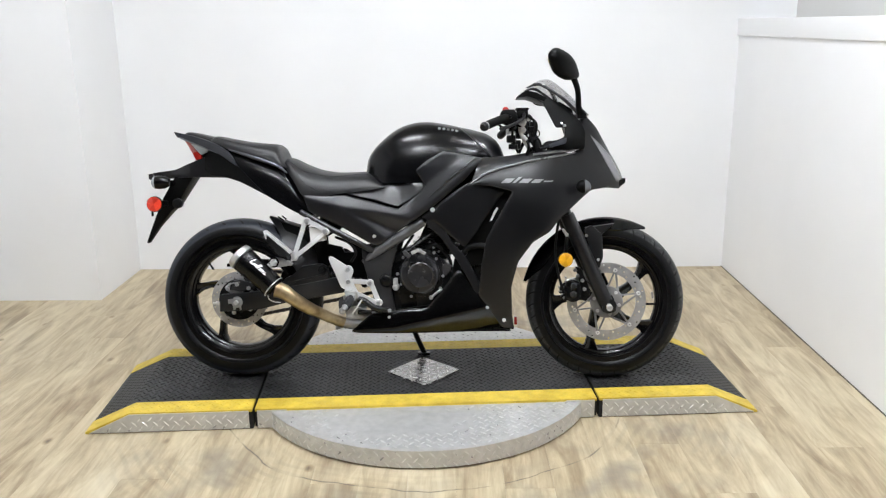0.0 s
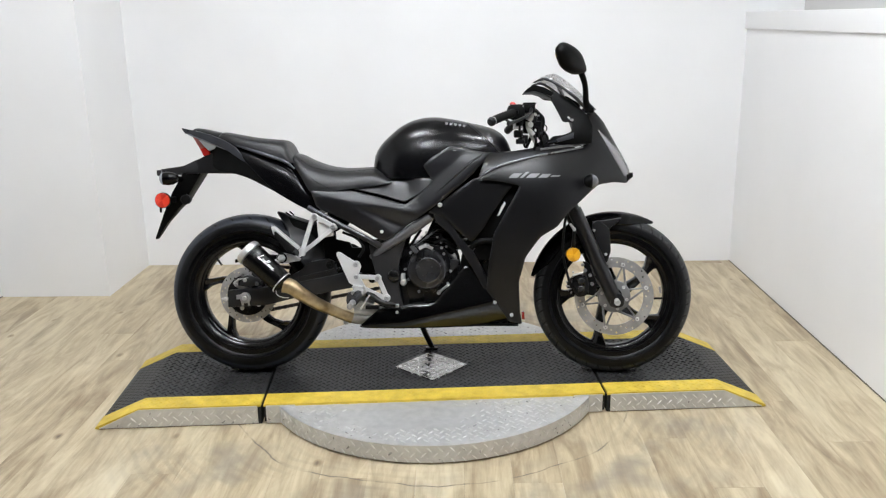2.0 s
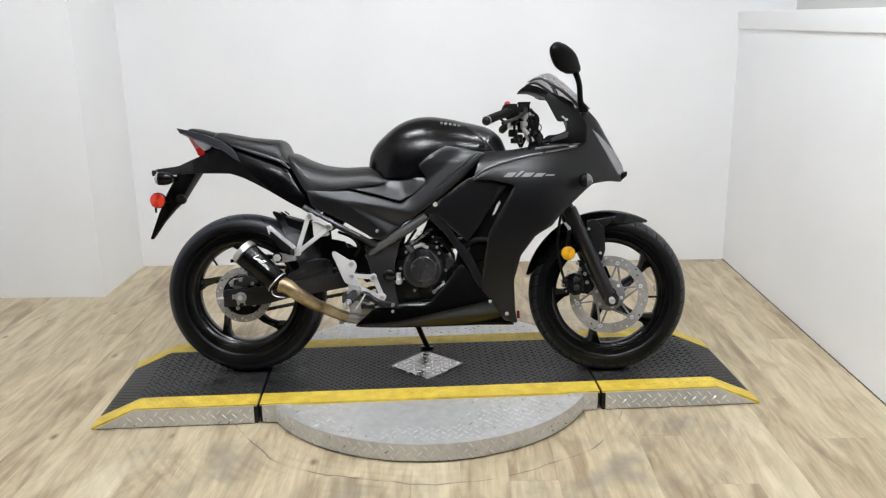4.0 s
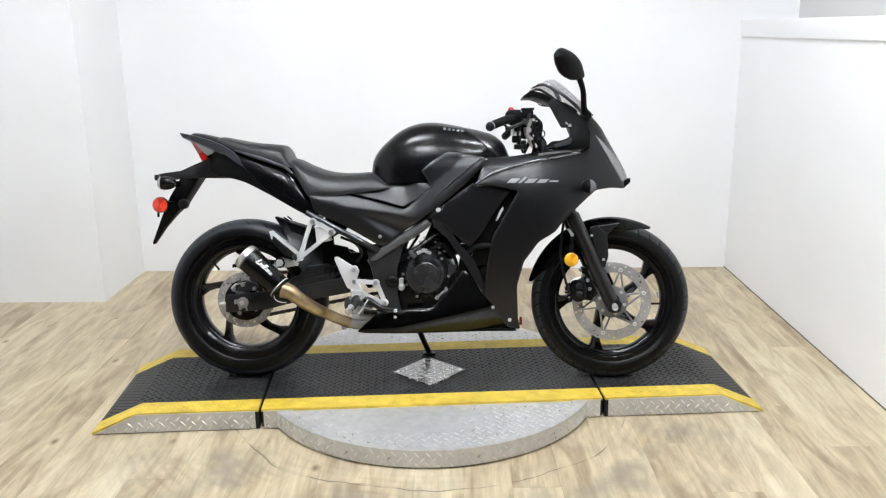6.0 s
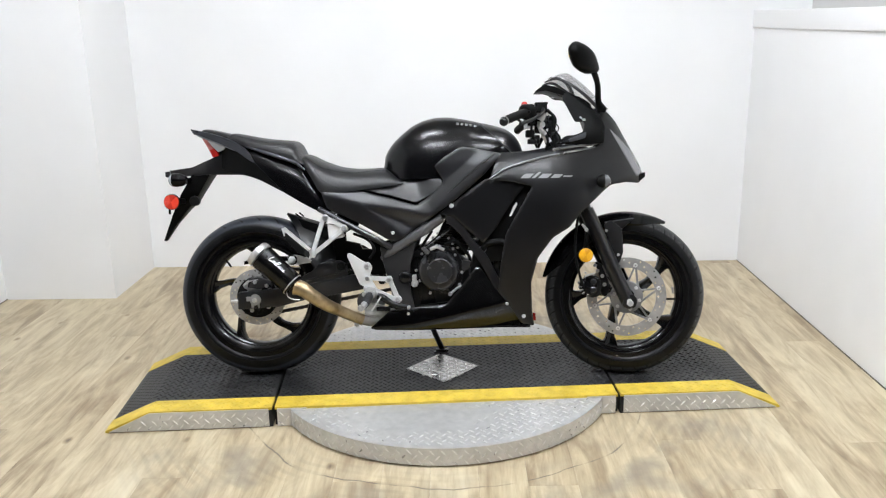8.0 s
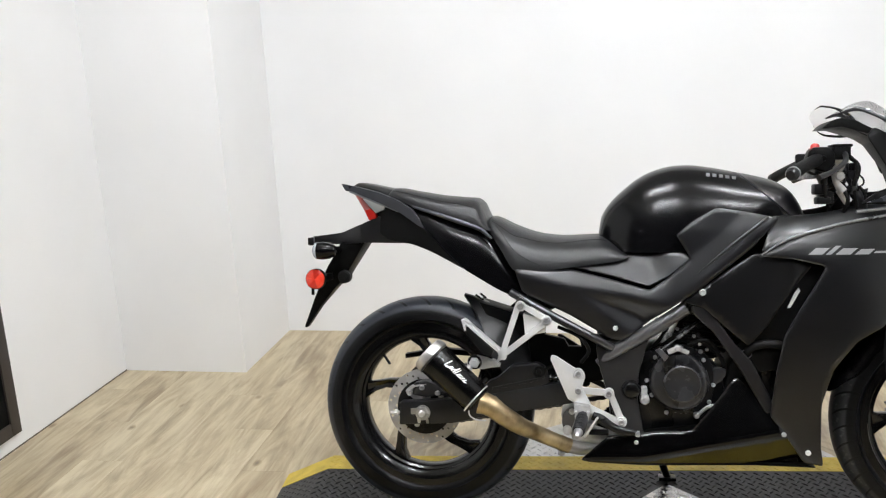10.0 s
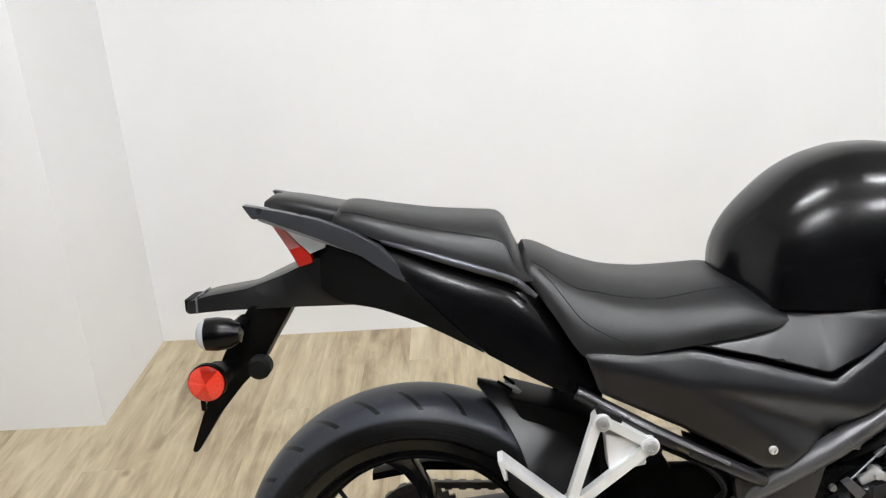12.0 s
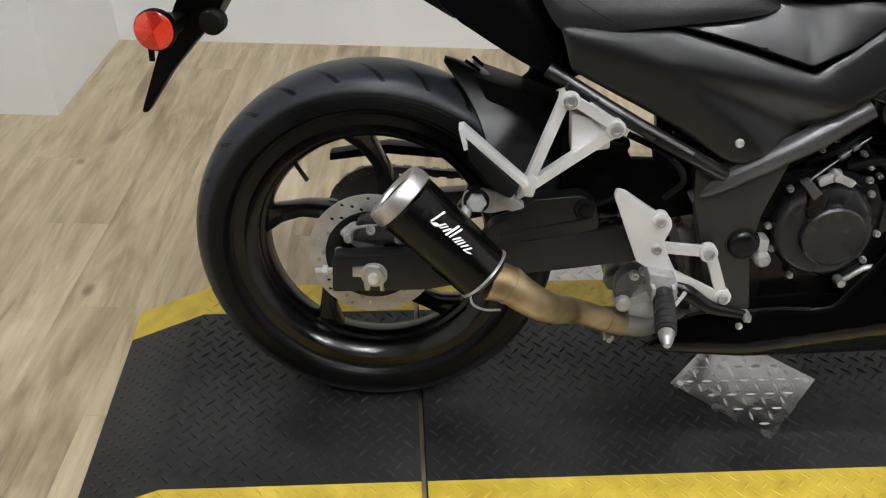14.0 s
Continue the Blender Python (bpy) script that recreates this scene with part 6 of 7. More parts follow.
for sd in (-1, 1):
    part("side_cover", panel(side_poly, flank, side=sd, step=0.008), satin_cover, bike, "satin black side cover")
    part("knee_panel", panel(knee_poly, knee_in, side=sd, step=0.012), satin_cover, bike, "satin black knee panel")
    part("side_fairing", panel(upper_poly, cowl, side=sd, step=0.013), satin_fairing, bike, "satin black side fairing")
    part("fairing_shoulder", panel(collar_poly, lambda x, z: cowl(x, z) - 0.006 - 0.5 * max(0, z - 0.79), side=sd), satin, bike, "satin black fairing shoulder")
    part("inner_fairing", panel(inner_poly, fillet, side=sd), satin_fairing, bike, "dark inner fairing")
    hl = part("headlight", panel([(0.600, 0.922), (0.640, 0.886), (0.688, 0.834), (0.718, 0.784), (0.734, 0.750), (0.722, 0.741), (0.700, 0.744), (0.668, 0.800), (0.634, 0.862)], lambda x, z: cowl(x, z) + 0.003, side=sd, r=0.0, step=0.008), head_lens, bike, "clear headlight lens")
    part("front_indicator", join(lathe([(0, -0.026), (0.009, -0.0245), (0.018, -0.018), (0.0240, -0.008), (0.0255, 0.0), (0.0255, 0.004), (0, 0.004)], 32, axis="x", at=(0.560, sd * 0.205, 0.728)), tube([(0.56, sd * 0.12, 0.722), (0.56, sd * 0.195, 0.724)], 0.010, 12)), plastic, bike, "black indicator with clear lens")
    part("indicator_lens", lathe([(0, 0.028), (0.008, 0.0265), (0.0155, 0.022), (0.0210, 0.0155), (0.0240, 0.009), (0.0250, 0.004), (0, 0.004)], 32, axis="x", at=(0.560, sd * 0.205, 0.728)), smoky_lens, bike, "smoky indicator lens")
    part("vent_duct", prism([(0.11, 0.50), (0.27, 0.725), (0.34, 0.725), (0.25, 0.45), (0.16, 0.44)], *sorted((sd * 0.150, sd * 0.138)), 0.002), plastic, bike, "dark vent duct")
# the lip carries its highlight as a pale grey colour
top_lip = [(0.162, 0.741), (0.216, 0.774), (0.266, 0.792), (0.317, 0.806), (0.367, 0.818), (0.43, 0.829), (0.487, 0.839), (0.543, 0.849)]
both("fairing_lip", tube([(x, -cowl(x, z) - 0.0012, z) for x, z in top_lip], [0.0016, 0.0034, 0.0038, 0.0038, 0.0038, 0.0038, 0.0038, 0.0026], 10), glint_and_wear_edge, "rolled upper edge of the fairing, its highlight painted grey")
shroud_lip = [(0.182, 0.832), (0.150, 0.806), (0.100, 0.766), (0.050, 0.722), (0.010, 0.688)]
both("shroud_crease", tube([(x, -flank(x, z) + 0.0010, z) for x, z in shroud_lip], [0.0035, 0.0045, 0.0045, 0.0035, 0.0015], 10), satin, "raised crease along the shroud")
# added white sliver in place of the bright wall showing through the slit
part("vent_see_through", prism([(0.232, 0.604), (0.240, 0.606), (0.262, 0.648), (0.258, 0.656), (0.247, 0.640)], -0.1565, -0.1535, 0.0008), white_mark, bike, "white sliver standing in for the wall seen through the vent")
# grey model mark on the fairing: slanted bars
mk = []
for poly in ([(0.270, 0.741), (0.288, 0.757), (0.320, 0.757), (0.302, 0.741)], [(0.310, 0.741), (0.334, 0.762), (0.346, 0.762), (0.322, 0.741)], [(0.332, 0.741), (0.350, 0.756), (0.384, 0.756), (0.366, 0.741)], [(0.376, 0.741), (0.392, 0.754), (0.424, 0.754), (0.408, 0.741)], [(0.420, 0.744), (0.426, 0.749), (0.458, 0.749), (0.452, 0.744)]):
    mk.append(panel(poly, lambda x, z: cowl(x, z) + 0.0012, thick=0.0008, roll=0, r=0))
part("fairing_mark", join(*mk), grey_mark, bike, "grey model mark drawn as plain slanted bars")
part("nose_intake", prism([(0.715, 0.722), (0.737, 0.740), (0.737, 0.756), (0.70, 0.745)], -0.05, 0.05, 0.004), plastic, bike)
def pan_w(x, z):
    """Half width of the belly pan: widest along a crease that rises towards the front."""
    d = z - table(x, [(-0.28, 0.200), (-0.12, 0.212), (0.05, 0.252), (0.22, 0.292), (0.32, 0.30)])
    soft = lambda v: 0.5 * (v + math.sqrt(v * v + 0.00003))
    return table(x, [(-0.28, 0.164), (-0.1, 0.176), (0.2, 0.180), (0.32, 0.166)]) - 0.62 * soft(-d) - 0.30 * soft(d)


pan_poly = [(-0.278, 0.198), (-0.243, 0.230), (-0.209, 0.259), (-0.19, 0.264), (-0.128, 0.272), (-0.081, 0.280), (-0.026, 0.284), (0.004, 0.288), (0.055, 0.348), (0.110, 0.421), (0.132, 0.424), (0.19, 0.345), (0.222, 0.300), (0.270, 0.225), (0.324, 0.203), (0.30, 0.195), (0.0, 0.192), (-0.157, 0.192), (-0.25, 0.193)]
for sd in (-1, 1):
    part("belly_pan", panel(pan_poly, pan_w, side=sd, step=0.010, roll=0.0012), pan_gloss, bike, "gloss black belly pan")
pan_edge = [(-0.209, 0.2595), (-0.19, 0.2645), (-0.128, 0.2725), (-0.081, 0.2805), (-0.026, 0.2845)]
both("pan_lip", tube([(x, -pan_w(x, z) - 0.0005, z) for x, z in pan_edge], 0.0020, 8), satin, "satin rolled upper lip of the belly pan")
part("belly_floor", prism([(-0.25, 0.196), (0.31, 0.196), (0.29, 0.203), (-0.23, 0.203)], -0.135, 0.135, 0.002), plastic, bike)
for p, r in (((0.026, 0.646, -0.186), 0.0085), ((-0.187, 0.550, -0.168), 0.0065), ((0.283, 0.243, -0.165), 0.007), ((-0.135, 0.255, -0.172), 0.0055), ((0.222, 0.292, -0.182), 0.006)):
    bolts("fairing_bolt", [p], r, 0.005, bike)
part("wheel_reflector", prism([(0.335, 0.175), (0.347, 0.175), (0.345, 0.205), (0.335, 0.205)], 0.12, 0.15, 0.002), red_lens, bike, "small red reflector")

# -- front end
slope = Vector((-0.412, 0, 0.911))
for sd in (-1, 1):
    b0 = Vector((0.668, sd * 0.098, 0.285))
    f = part("fork_leg", join(tube([b0 - slope * 0.015, b0 + slope * 0.02, b0 + slope * 0.24, b0 + slope * 0.36, b0 + slope * 0.37], [0.024, 0.027, 0.0265, 0.0265, 0.022], 22, 3), tube([b0 + slope * 0.36, b0 + slope * 0.76], 0.0195, 18, 2)), satin, bike, "black telescopic fork leg")
    part("axle_clamp", join(prism([(0.645, 0.27), (0.65, 0.31), (0.685, 0.315), (0.70, 0.295), (0.695, 0.265), (0.665, 0.258)], sd * 0.098 - 0.024, sd * 0.098 + 0.024, 0.005, 0.008)), satin, f)
    part("fork_cap", lathe([(0, 0.01), (0.012, 0.01), (0.016, 0.005), (0.021, 0.0), (0.021, -0.02)], 20, axis="z", at=b0 + slope * 0.765), bolt_zinc, f)
part("front_axle", join(tube([(FA[0], -0.13, FA[1] - 0.008), (FA[0], 0.13, FA[1] - 0.008)], 0.010, 14), lathe([(0.0, -0.130), (0.006, -0.130), (0.0065, -0.134), (0.0100, -0.134), (0.0115, -0.131), (0.0115, -0.12)], 24, at=(FA[0] + 0.002, 0, FA[1] - 0.014))), bolt_zinc, bike, "bright front axle end")
fc = [prism([(0.512, 0.372), (0.530, 0.384), (0.562, 0.376), (0.572, 0.345), (0.564, 0.306), (0.536, 0.298), (0.512, 0.312), (0.505, 0.345)], -0.112, -0.048, 0.007, 0.010, 3), prism([(0.548, 0.432), (0.572, 0.424), (0.606, 0.340), (0.592, 0.300), (0.572, 0.306), (0.566, 0.372)], -0.090, -0.076, 0.003, 0.008)]
caliper = part("front_caliper", join(*fc), cast, bike, "black two-piston brake caliper")
for k in range(5):
    a = math.radians(150 + 22 * k)
    part("caliper_fin", bar((0.530 + 0.022 * math.cos(a), 0.345 + 0.030 * math.sin(a)), (0.530 + 0.040 * math.cos(a), 0.345 + 0.046 * math.sin(a)), 0.006, -0.105, -0.055, 0.001), cast, caliper)
for z in (0.330, 0.360):
    part("piston_cap", lathe([(0, -0.119), (0.009, -0.119), (0.0125, -0.116), (0.0135, -0.108)], 22, at=(0.541, 0, z)), engine_grey, caliper)
part("pad_pin", tube([(0.510, -0.118, 0.382), (0.545, -0.118, 0.392)], 0.0035, 8), bolt_grey, caliper)
bolts("caliper_bolt", [(0.547, 0.419, -0.100), (0.583, 0.347, -0.094), (0.556, 0.398, -0.100), (0.575, 0.379, -0.094)], 0.0070, 0.010, caliper, bolt_grey)
bolts("bleed_bolt", [(0.512, 0.392, -0.105), (0.502, 0.366, -0.108), (0.500, 0.342, -0.108)], 0.0040, 0.010, caliper, bolt_grey)
part("hose_union", tube([(0.508, -0.118, 0.372), (0.496, -0.122, 0.362), (0.492, -0.122, 0.346)], 0.0042, 8), rubber_small, caliper)
part("front_hose", tube([(0.505, -0.12, 0.335), (0.485, -0.125, 0.40), (0.472, -0.12, 0.48), (0.478, -0.115, 0.56), (0.49, -0.10, 0.62)], 0.005, 8), rubber_small, bike, "black brake hose")
part("hose_clamp", tube([(0.50, -0.11, 0.57), (0.515, -0.13, 0.548)], 0.005, 8), bolt_zinc, bike)
bolts("clamp_bolt", [(0.512, 0.552, -0.13)], 0.007, 0.01, bike)
amber = part("side_reflector", lathe([(0, -0.166), (0.018, -0.165), (0.025, -0.161), (0.026, -0.154), (0.026, -0.150)], 32, at=(0.507, 0, 0.462)), amber_prisms, bike, "round amber side reflector")
part("reflector_stay", join(bar((0.507, 0.48), (0.512, 0.545), 0.012, -0.150, -0.128), lathe([(0, -0.150), (0.027, -0.150), (0.027, -0.144), (0, -0.144)], 28, at=(0.507, 0, 0.462))), plastic, amber)
# front fender hugging the tyre
rings = []
for i in range(27):
    a = math.radians(167 - (167 - 61) * i / 26)
    r = 0.315
    end = min(i / 5, (26 - i) / 6, 1)
    wid = 0.010 + 0.054 * math.sin(end * math.pi / 2)
    drop = 0.006 + 0.038 * math.sin(end * math.pi / 2)
    c = Vector((FA[0] + r * math.cos(a), 0, FA[1] + r * math.sin(a) * 1.0))
    out = Vector((math.cos(a), 0, math.sin(a)))
    ring = [c + Vector((0, wid * (-1 + j / 4), 0)) - out * (drop * abs(-1 + j / 4) ** 2.5) for j in range(9)]
    ring += [c + Vector((0, (wid - 0.003) * (-1 + j / 4), 0)) - out * (drop * abs(-1 + j / 4) ** 2.5 + 0.004) for j in range(8, -1, -1)]
    rings.append(ring)
fender = part("front_fender", loft(rings), gloss, bike, "satin black front fender")
part("fender_stay", join(prism([(0.580, 0.570), (0.605, 0.585), (0.645, 0.552), (0.651, 0.468), (0.637, 0.424), (0.628, 0.430), (0.605, 0.487)], -0.098, -0.088, 0.003, 0.008), prism([(0.585, 0.575), (0.69, 0.59), (0.64, 0.545)], -0.095, -0.06, 0.004)), satin, fender, "black fender bracket")
bolts("stay_bolt", [(0.588, 0.546, -0.098), (0.632, 0.457, -0.098)], 0.0055, 0.005, fender)
# triple clamps, bars, cockpit
part("lower_clamp", prism([(0.42, 0.66), (0.42, 0.70), (0.53, 0.695), (0.53, 0.655)], -0.125, 0.125, 0.008), cast, bike)
part("top_clamp", prism([(0.30, 0.925), (0.30, 0.95), (0.40, 0.965), (0.40, 0.94)], -0.125, 0.125, 0.008), cast, bike)
for sd in (-1, 1):
    barp = part("handlebar", tube([(0.365, sd * 0.10, 0.985), (0.335, sd * 0.14, 0.985), (0.27, sd * 0.215, 0.962), (0.212, sd * 0.30, 0.936)], 0.011, 14), cast, bike, "black clip-on handlebar")
    part("grip", tube([(0.292, sd * 0.188, 0.971), (0.25, sd * 0.244, 0.954), (0.216, sd * 0.294, 0.938)], [0.0160, 0.0150, 0.0150], 18), rubber_small, barp, "black rubber grip")
    part("bar_end", tube([(0.217, sd * 0.293, 0.938), (0.208, sd * 0.306, 0.933), (0.203, sd * 0.313, 0.931)], [0.0150, 0.0160, 0.0105], 18), cast, barp, "black bar end weight")
    part("switch_housing", join(box(0.275, 0.322, sd * 0.175 - 0.026, sd * 0.175 + 0.026, 0.950, 1.000, 0.008)), plastic, barp)
    part("lever", tube([(0.355, sd * 0.165, 0.995), (0.345, sd * 0.22, 0.965), (0.305, sd * 0.275, 0.940), (0.265, sd * 0.31, 0.925)], [0.007, 0.006, 0.0055, 0.007], 10), satin, barp, "black hand lever")
    if sd > 0:
        barp.matrix_basis = pose(0.36, 0, 0) @ pose(0, 0, 0, rz=-14) @ pose(-0.36, 0, 0)
    mc = Vector((0.470, -0.325, 1.139)) if sd < 0 else Vector((0.453, 0.330, 1.100))
    foot = Vector((0.556, sd * 0.165, 0.984))
    tip = mc + Vector((0.043, -sd * 0.035, -0.042))
    stem = part("mirror", join(tube([foot, foot + Vector((-0.012, sd * 0.022, 0.022)), foot.lerp(tip, 0.62) + Vector((0.004, 0, 0.004)), tip, tip + Vector((-0.012, sd * 0.006, 0.02))], [0.016, 0.0105, 0.0095, 0.0105, 0.014], 14, 6), box(foot.x - 0.015, foot.x + 0.017, foot.y - 0.014, foot.y + 0.014, foot.z - 0.016, foot.z + 0.004, 0.004)), plastic, bike, "black mirror on a stalk")
    yaw = math.radians(38)
    tang, norm = Vector((-math.sin(yaw), sd * math.cos(yaw), 0)), Vector((-math.cos(yaw), -sd * math.sin(yaw), 0.08)).normalized()
    skew = 0.032
    swell = lambda v: max(0.02, 1 - v ** 2.2 if v > 0 else 1 - abs(v) ** 5) ** (0.6 if v > 0 else 0.5)
    shell = []
    for i in range(21):
        v = -1 + i / 10
        k = swell(v)
        ring = []
        for j in range(28):
            a = 2 * math.pi * j / 28
            c, q = math.cos(a), math.sin(a)
            u = math.copysign(abs(c) ** 0.85, c) * 0.072 * k
            depth = q * (0.010 if q > 0 else 0.036 * k)
            ring.append(mc + tang * (u + skew * v) + Vector((0, 0, 0.0495 * v)) + norm * depth)
        shell.append(ring)
    part("mirror_shell", loft(shell), plastic, stem, "black rounded mirror housing", angle=60)
    glass = []
    for i in range(17):
        v = -1 + i / 8
        k = swell(v)
        glass.append([mc + tang * (e * 0.064 * k + skew * v) + Vector((0, 0, 0.0435 * v)) + norm * h for e, h in ((-1, 0.0095), (1, 0.0095), (1, 0.0125), (-1, 0.0125))])
    part("mirror_glass", loft(glass), mirror_glass, stem, "mirror glass")
part("brake_reservoir", join(box(0.326, 0.366, -0.190, -0.145, 0.970, 1.003, 0.005), box(0.323, 0.369, -0.193, -0.142, 0.999, 1.006, 0.003)), plastic, bike, "square black brake fluid reservoir")
part("kill_switch", lathe([(0, 0.016), (0.005, 0.0155), (0.0095, 0.012), (0.0112, 0.006), (0.0115, 0.0)], 20, axis="z", at=(0.287, -0.176, 0.994)), red_paint, bike, "red engine stop switch")
part("cockpit_cable", tube([(0.36, -0.15, 0.985), (0.40, -0.13, 0.95), (0.385, -0.10, 0.88), (0.37, -0.08, 0.83)], 0.005, 8), rubber_small, bike)
part("cockpit_cable", tube([(0.33, -0.13, 0.965), (0.36, -0.12, 0.91), (0.34, -0.09, 0.85)], 0.006, 8), rubber_small, bike)
part("cockpit_cable", tube([(0.35, 0.13, 0.965), (0.40, 0.12, 0.91), (0.38, 0.07, 0.83)], 0.006, 8), rubber_small, bike)
part("ignition_switch", join(box(0.325, 0.37, -0.14, -0.10, 0.90, 0.965, 0.006), box(0.31, 0.345, -0.13, -0.09, 0.862, 0.895, 0.006), lathe([(0, -0.15), (0.014, -0.148), (0.016, -0.11)], 16, at=(0.352, 0, 0.935))), cast, bike)
part("bright_fitting", join(tube([(0.372, -0.138, 0.972), (0.350, -0.135, 0.955), (0.352, -0.132, 0.925), (0.372, -0.13, 0.908)], 0.009, 10), tube([(0.358, -0.125, 0.898), (0.378, -0.125, 0.866)], 0.0115, 12)), bolt_zinc, bike)
part("brake_cylinder", join(tube([(0.338, -0.150, 0.978), (0.352, -0.148, 0.962), (0.344, -0.146, 0.945)], 0.0125, 14), tube([(0.343, -0.146, 0.942), (0.346, -0.140, 0.915), (0.362, -0.136, 0.894)], [0.011, 0.008, 0.011], 14), lathe([(0, -0.158), (0.009, -0.158), (0.011, -0.155), (0.011, -0.13)], 18, at=(0.351, 0, 0.930))), rough_cast, bike, "bright cast brake cylinder and bracket")
part("bar_clamp", join(lathe([(0.024, -0.022), (0.034, -0.022), (0.034, 0.022), (0.024, 0.022)], 28, True, axis="z", at=(0.345, -0.118, 0.955)), box(0.292, 0.325, -0.155, -0.115, 0.885, 0.912, 0.006), box(0.30, 0.332, -0.150, -0.110, 0.862, 0.880, 0.004)), cast, bike, "black cast bar clamp")
part("fork_top", join(lathe([(0, 0.012), (0.010, 0.012), (0.012, 0.004), (0.020, 0.002), (0.021, -0.055), (0, -0.055)], 26, axis="z", at=(0.376, -0.118, 0.940)), lathe([(0.021, -0.012), (0.026, -0.011), (0.026, 0.0), (0.021, 0.001)], 26, True, axis="z", at=(0.377, -0.118, 0.905))), cast, bike, "black fork top with adjuster")
part("cable_ring", join(tube([(0.398 + 0.014 * math.cos(k * math.pi / 8), -0.128 + 0.004 * math.sin(k * math.pi / 4), 0.918 + 0.014 * math.sin(k * math.pi / 8)) for k in range(17)], 0.0022, 6, 2), tube([(0.402, -0.128, 0.904), (0.414, -0.13, 0.888), (0.418, -0.125, 0.862)], 0.0035, 8)), rubber_small, bike, "black cable guide ring")
for pts, r in (([(0.372, -0.135, 0.985), (0.392, -0.140, 0.955), (0.388, -0.135, 0.900), (0.400, -0.12, 0.850)], 0.0042), ([(0.325, -0.165, 0.955), (0.312, -0.172, 0.925), (0.318, -0.150, 0.885), (0.335, -0.12, 0.850)], 0.0045), ([(0.300, -0.175, 0.950), (0.286, -0.180, 0.936), (0.262, -0.190, 0.945)], 0.0038), ([(0.362, -0.140, 0.900), (0.372, -0.145, 0.872), (0.366, -0.13, 0.842)], 0.0050)):
    part("cockpit_cable", tube(pts, r, 8), rubber_small, bike)
part("switch_body", join(prism([(0.262, 0.965), (0.270, 0.995), (0.292, 1.000), (0.326, 0.990), (0.330, 0.962), (0.310, 0.938), (0.285, 0.945)], -0.200, -0.160, 0.006, 0.008, 3), lathe([(0, -0.206), (0.006, -0.206), (0.007, -0.203), (0.007, -0.198)], 14, at=(0.300, 0, 0.972))), plastic, bike, "black right-hand switch body")
part("bar_end_ring", tube([(0.2135, -0.2975, 0.9365), (0.2115, -0.3005, 0.9355)], 0.0162, 20, 2), bolt_grey, bike, "bright ring on the bar end")
part("hood_wire", tube([(0.401, -0.075, 1.052), (0.412, -0.085, 1.040), (0.440, -0.088, 1.028), (0.462, -0.080, 1.036)], 0.0015, 6), rubber_small, bike)
gauge = prism([(0.455, 1.030), (0.470, 1.040), (0.54, 0.985), (0.565, 0.92), (0.53, 0.90), (0.512, 0.95)], -0.085, 0.085, 0.008)
part("instrument_cluster", gauge, plastic, bike, "black instrument cluster")
cock = [(0.424, 1.030), (0.445, 1.052), (0.50, 1.020), (0.560, 0.965), (0.577, 0.925), (0.574, 0.862), (0.50, 0.858), (0.400, 0.862), (0.435, 0.890), (0.470, 0.892), (0.50, 0.905), (0.505, 0.94), (0.470, 0.938)]
cock_far = [(x + 0.055 if x < 0.51 else x, z) for x, z in cock]
for sd in (-1, 1):
    part("cockpit_panel", panel(cock if sd < 0 else cock_far, lambda x, z: 0.150 - 0.35 * max(0, z - 0.90) - 0.15 * max(0, x - 0.45), side=sd), plastic, bike, "black inner cockpit panel")
# screen: clear smoked shell and its black lower lip
SCREEN_TOP = [(0.605, 0.992), (0.588, 1.008), (0.548, 1.050), (0.504, 1.090), (0.470, 1.116), (0.450, 1.125), (0.424, 1.122)]
SCREEN_SIDE = [(0.562, 0.098, 0.984), (0.546, 0.112, 0.996), (0.510, 0.122, 1.030), (0.470, 0.116, 1.063), (0.436, 0.102, 1.086), (0.404, 0.084, 1.099), (0.366, 0.058, 1.089)]


def screen_shell(first, last, thick, m=18):
    crown = curve_points([(x, 0, z) for x, z in SCREEN_TOP], 4)
    side = curve_points(SCREEN_SIDE, 4)
    bm = bmesh.new()
    rs = []
    for c, e in list(zip(crown, side))[first:last]:
        rs.append([bm.verts.new((c.x + (e.x - c.x) * t * t, e.y * t, c.z + (e.z - c.z) * abs(t) ** 2.2)) for t in [-1 + 2 * j / m for j in range(m + 1)]])
    for a, b in zip(rs, rs[1:]):
        for j in range(m):
            bm.faces.new((a[j], a[j + 1], b[j + 1], b[j]))
    bmesh.ops.recalc_face_normals(bm, faces=bm.faces)
    thicken(bm, Vector((-thick, 0, -thick)))
    return bm


screen = part("windscreen", screen_shell(3, 25, 0.002), smoke, bike, "clear windscreen, faintly smoked", angle=60)
part("screen_base", screen_shell(0, 5, 0.005), satin, bike, "black windscreen base")
for sd in (-1, 1):
    part("screen_border", tube([(x + 0.001, sd * (y - 0.001), z - 0.001) for x, y, z in SCREEN_SIDE], [0.0065, 0.0065, 0.006, 0.0055, 0.0055, 0.0055, 0.002], 10, 4, 0.35), satin, screen, "dark border of the windscreen")
part("screen_screw", lathe([(0, 0.004), (0.004, 0.003), (0.0055, 0)], 12, axis="z", at=(0.428, -0.098, 1.094)), bolt_zinc, screen)
hood = prism([(0.331, 1.054), (0.350, 1.070), (0.368, 1.078), (0.406, 1.069), (0.450, 1.044), (0.500, 1.004), (0.492, 0.998), (0.440, 1.034), (0.372, 1.056)], -0.085, 0.085, 0.004, 0.004)
for v in hood.verts:
    v.co.y *= 0.62 + 0.38 * min(1, (v.co.x - 0.33) / 0.06)
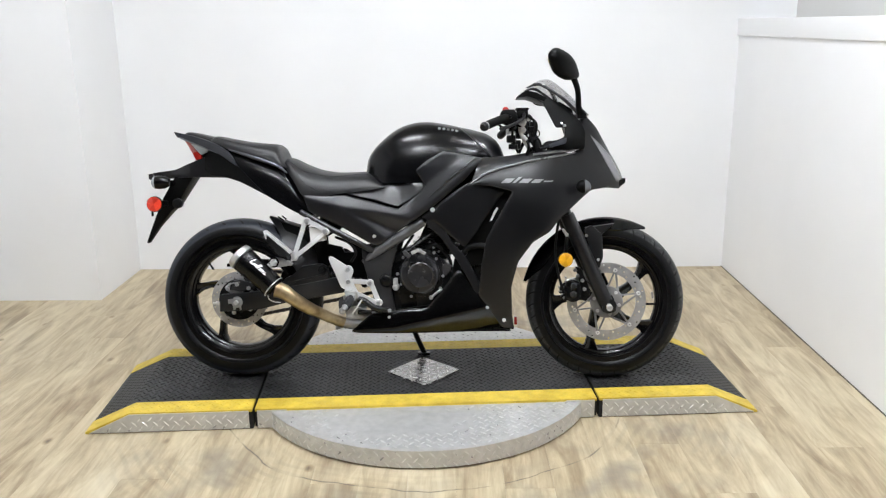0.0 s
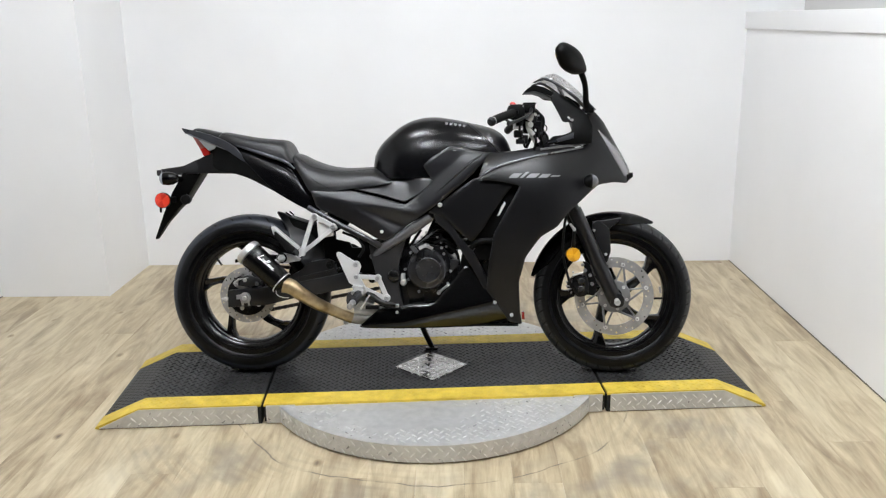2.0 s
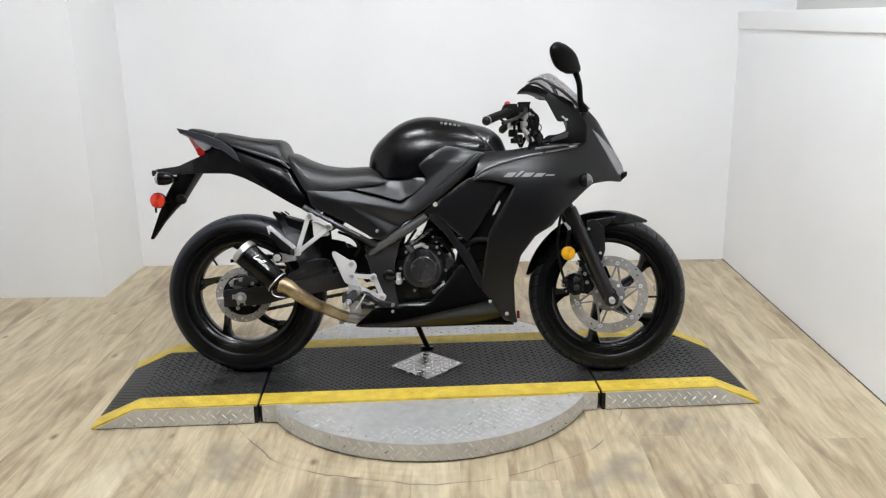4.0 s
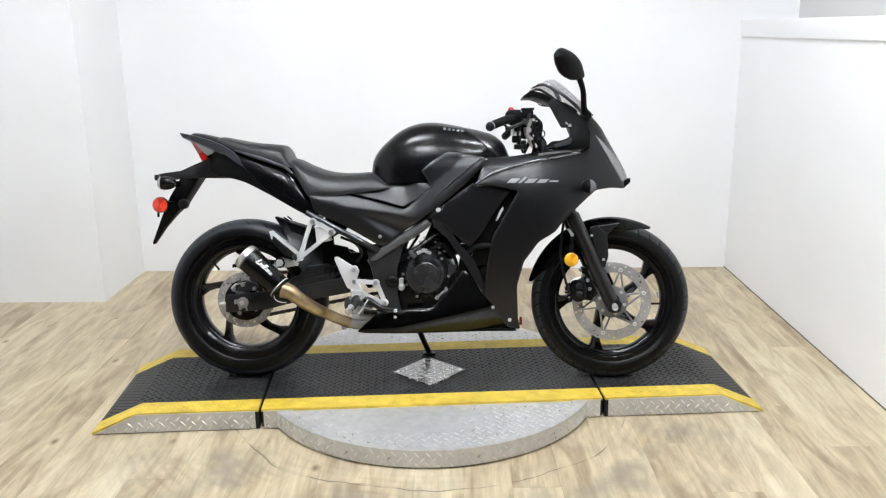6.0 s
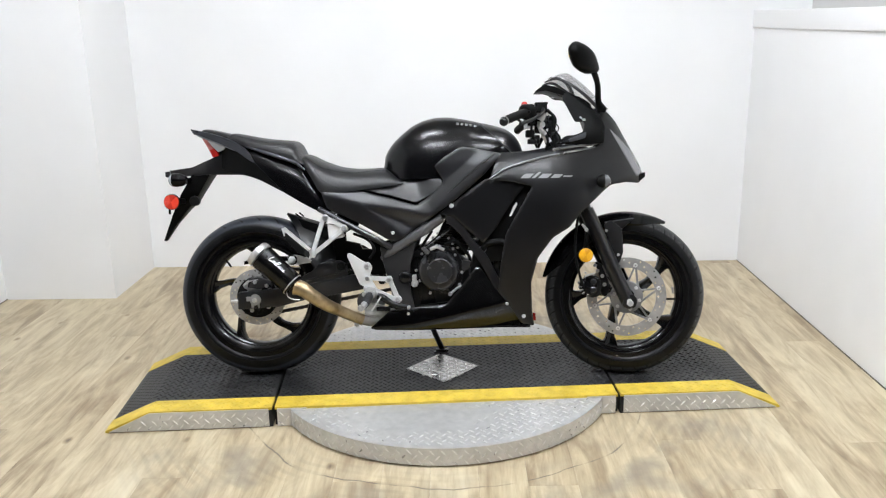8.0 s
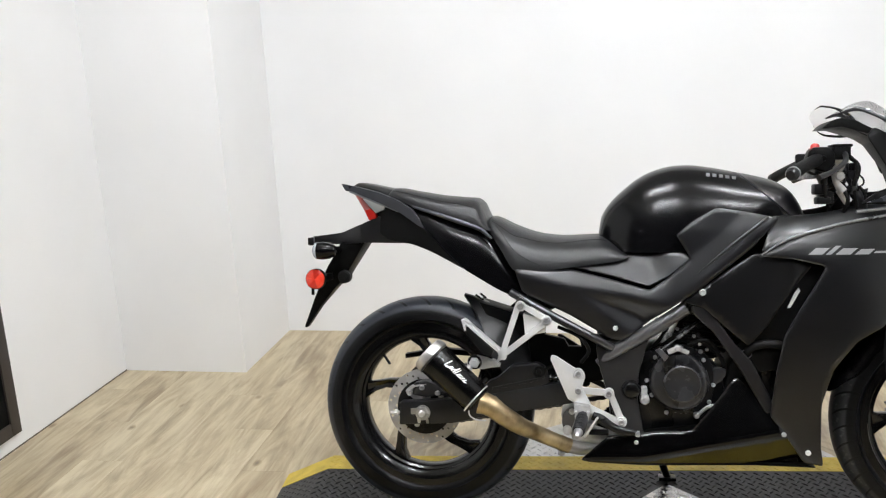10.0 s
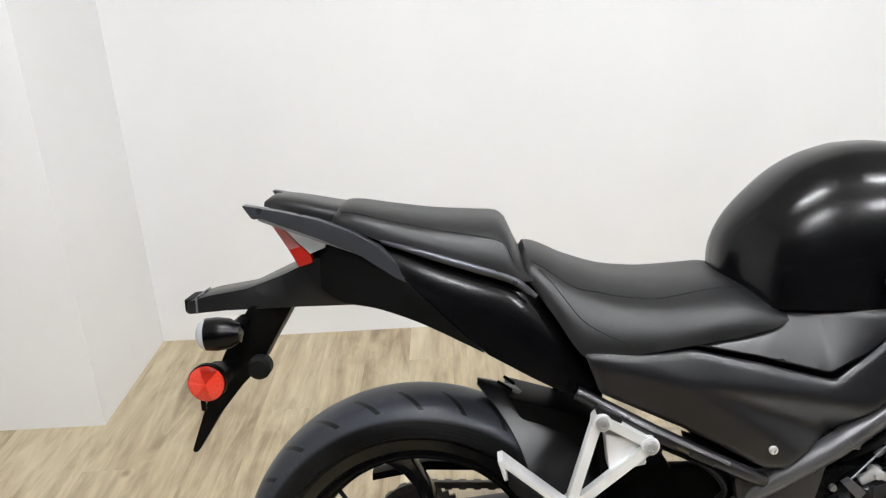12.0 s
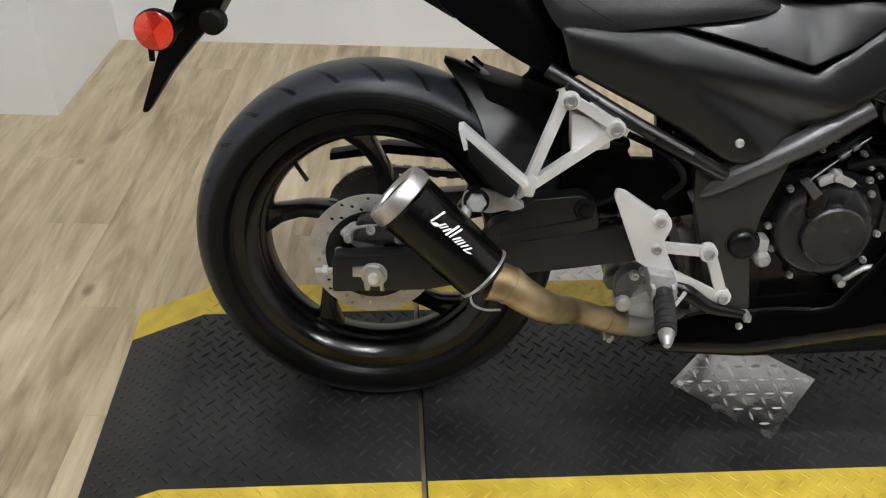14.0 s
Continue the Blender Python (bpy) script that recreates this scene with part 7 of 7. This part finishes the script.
part("gauge_hood", hood, plastic, bike, "black gauge hood")
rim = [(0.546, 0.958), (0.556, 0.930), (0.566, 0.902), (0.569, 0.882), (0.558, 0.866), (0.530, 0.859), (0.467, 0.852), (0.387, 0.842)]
both("cockpit_ledge", prism([(0.408, 0.864), (0.470, 0.888), (0.506, 0.902), (0.502, 0.880), (0.455, 0.868)], -0.168, -0.160, 0.002, 0.004), rail_and_sheen_paint, "grey inner ledge of the cockpit")
part("gauge_plug", join(box(0.496, 0.506, -0.140, -0.12, 0.942, 0.950, 0.002), tube([(0.486, -0.135, 0.957), (0.493, -0.138, 0.950)], 0.003, 8)), bolt_grey, bike, "bright plug behind the gauges")
# highlight round the cockpit opening, put into the rim's pale colour
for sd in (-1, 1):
    part("cockpit_rim", tube([(x, sd * (cowl(x, z) + 0.003), z) for x, z in rim], 0.0042, 8), glint_and_wear_edge, bike, "edge moulding of the cockpit, its highlight painted grey")


# ---- floor boards ----
floor = tagged(finish("floor", box(-5.0 - T, 5.0 + T, FRONT - T, BACK + T, -0.06, -0.005), hall_paint), "wood-look vinyl board floor, pale brown and scuffed", "floor", kind="structure")
BW, BL = 0.152, 1.22


def board_bm():
    bm = box(-BW / 2 + 0.00025, BW / 2 - 0.00025, -BL / 2 + 0.00025, BL / 2 - 0.00025, -0.005, 0.0)
    bmesh.ops.recalc_face_normals(bm, faces=bm.faces)
    return bm


def board_data(bm):
    me = bpy.data.meshes.new("floor_board")
    bm.to_mesh(me)
    bm.free()
    me.materials.append(board_vinyl)
    return me


board_mesh = board_data(board_bm())
NEAR = -2.0
turn = pose(0, 0, 0, 0, 0, 0.5)
for i in range(-20, 19):
    off = (i * 0.743) % 1.0 * BL - 0.149
    for j in range(-5, 7):
        m = turn @ Matrix.Translation((i * BW + 0.048, j * BL + off, 0))
        corners = [m @ Vector((sx * BW / 2, sy * BL / 2, 0)) for sx in (-1, 1) for sy in (-1, 1)]
        x0, x1, y0, y1 = min(c.x for c in corners), max(c.x for c in corners), min(c.y for c in corners), max(c.y for c in corners)
        if x1 < LEFT + 0.01 or x0 > RIGHT - 0.01 or y1 < NEAR + 0.01 or y0 > BACK - 0.01:
            continue
        data = board_mesh
        if x0 < LEFT or x1 > RIGHT or y0 < NEAR or y1 > BACK:
            # boards cut to the walls
            bm = board_bm()
            back = m.inverted()
            for co, no in (((LEFT, 0, 0), (-1, 0, 0)), ((RIGHT, 0, 0), (1, 0, 0)), ((0, NEAR, 0), (0, -1, 0)), ((0, BACK, 0), (0, 1, 0))):
                bmesh.ops.bisect_plane(bm, geom=bm.verts[:] + bm.edges[:] + bm.faces[:], plane_co=back @ Vector(co), plane_no=back.to_3x3() @ Vector(no), clear_outer=True)
                bmesh.ops.holes_fill(bm, edges=[e for e in bm.edges if e.is_boundary])
            if len(bm.faces) == 0:
                bm.free()
                continue
            bmesh.ops.recalc_face_normals(bm, faces=bm.faces)
            data = board_data(bm)
        ob = new("floor_board", data)
        ob.parent = floor
        ob.matrix_basis = m
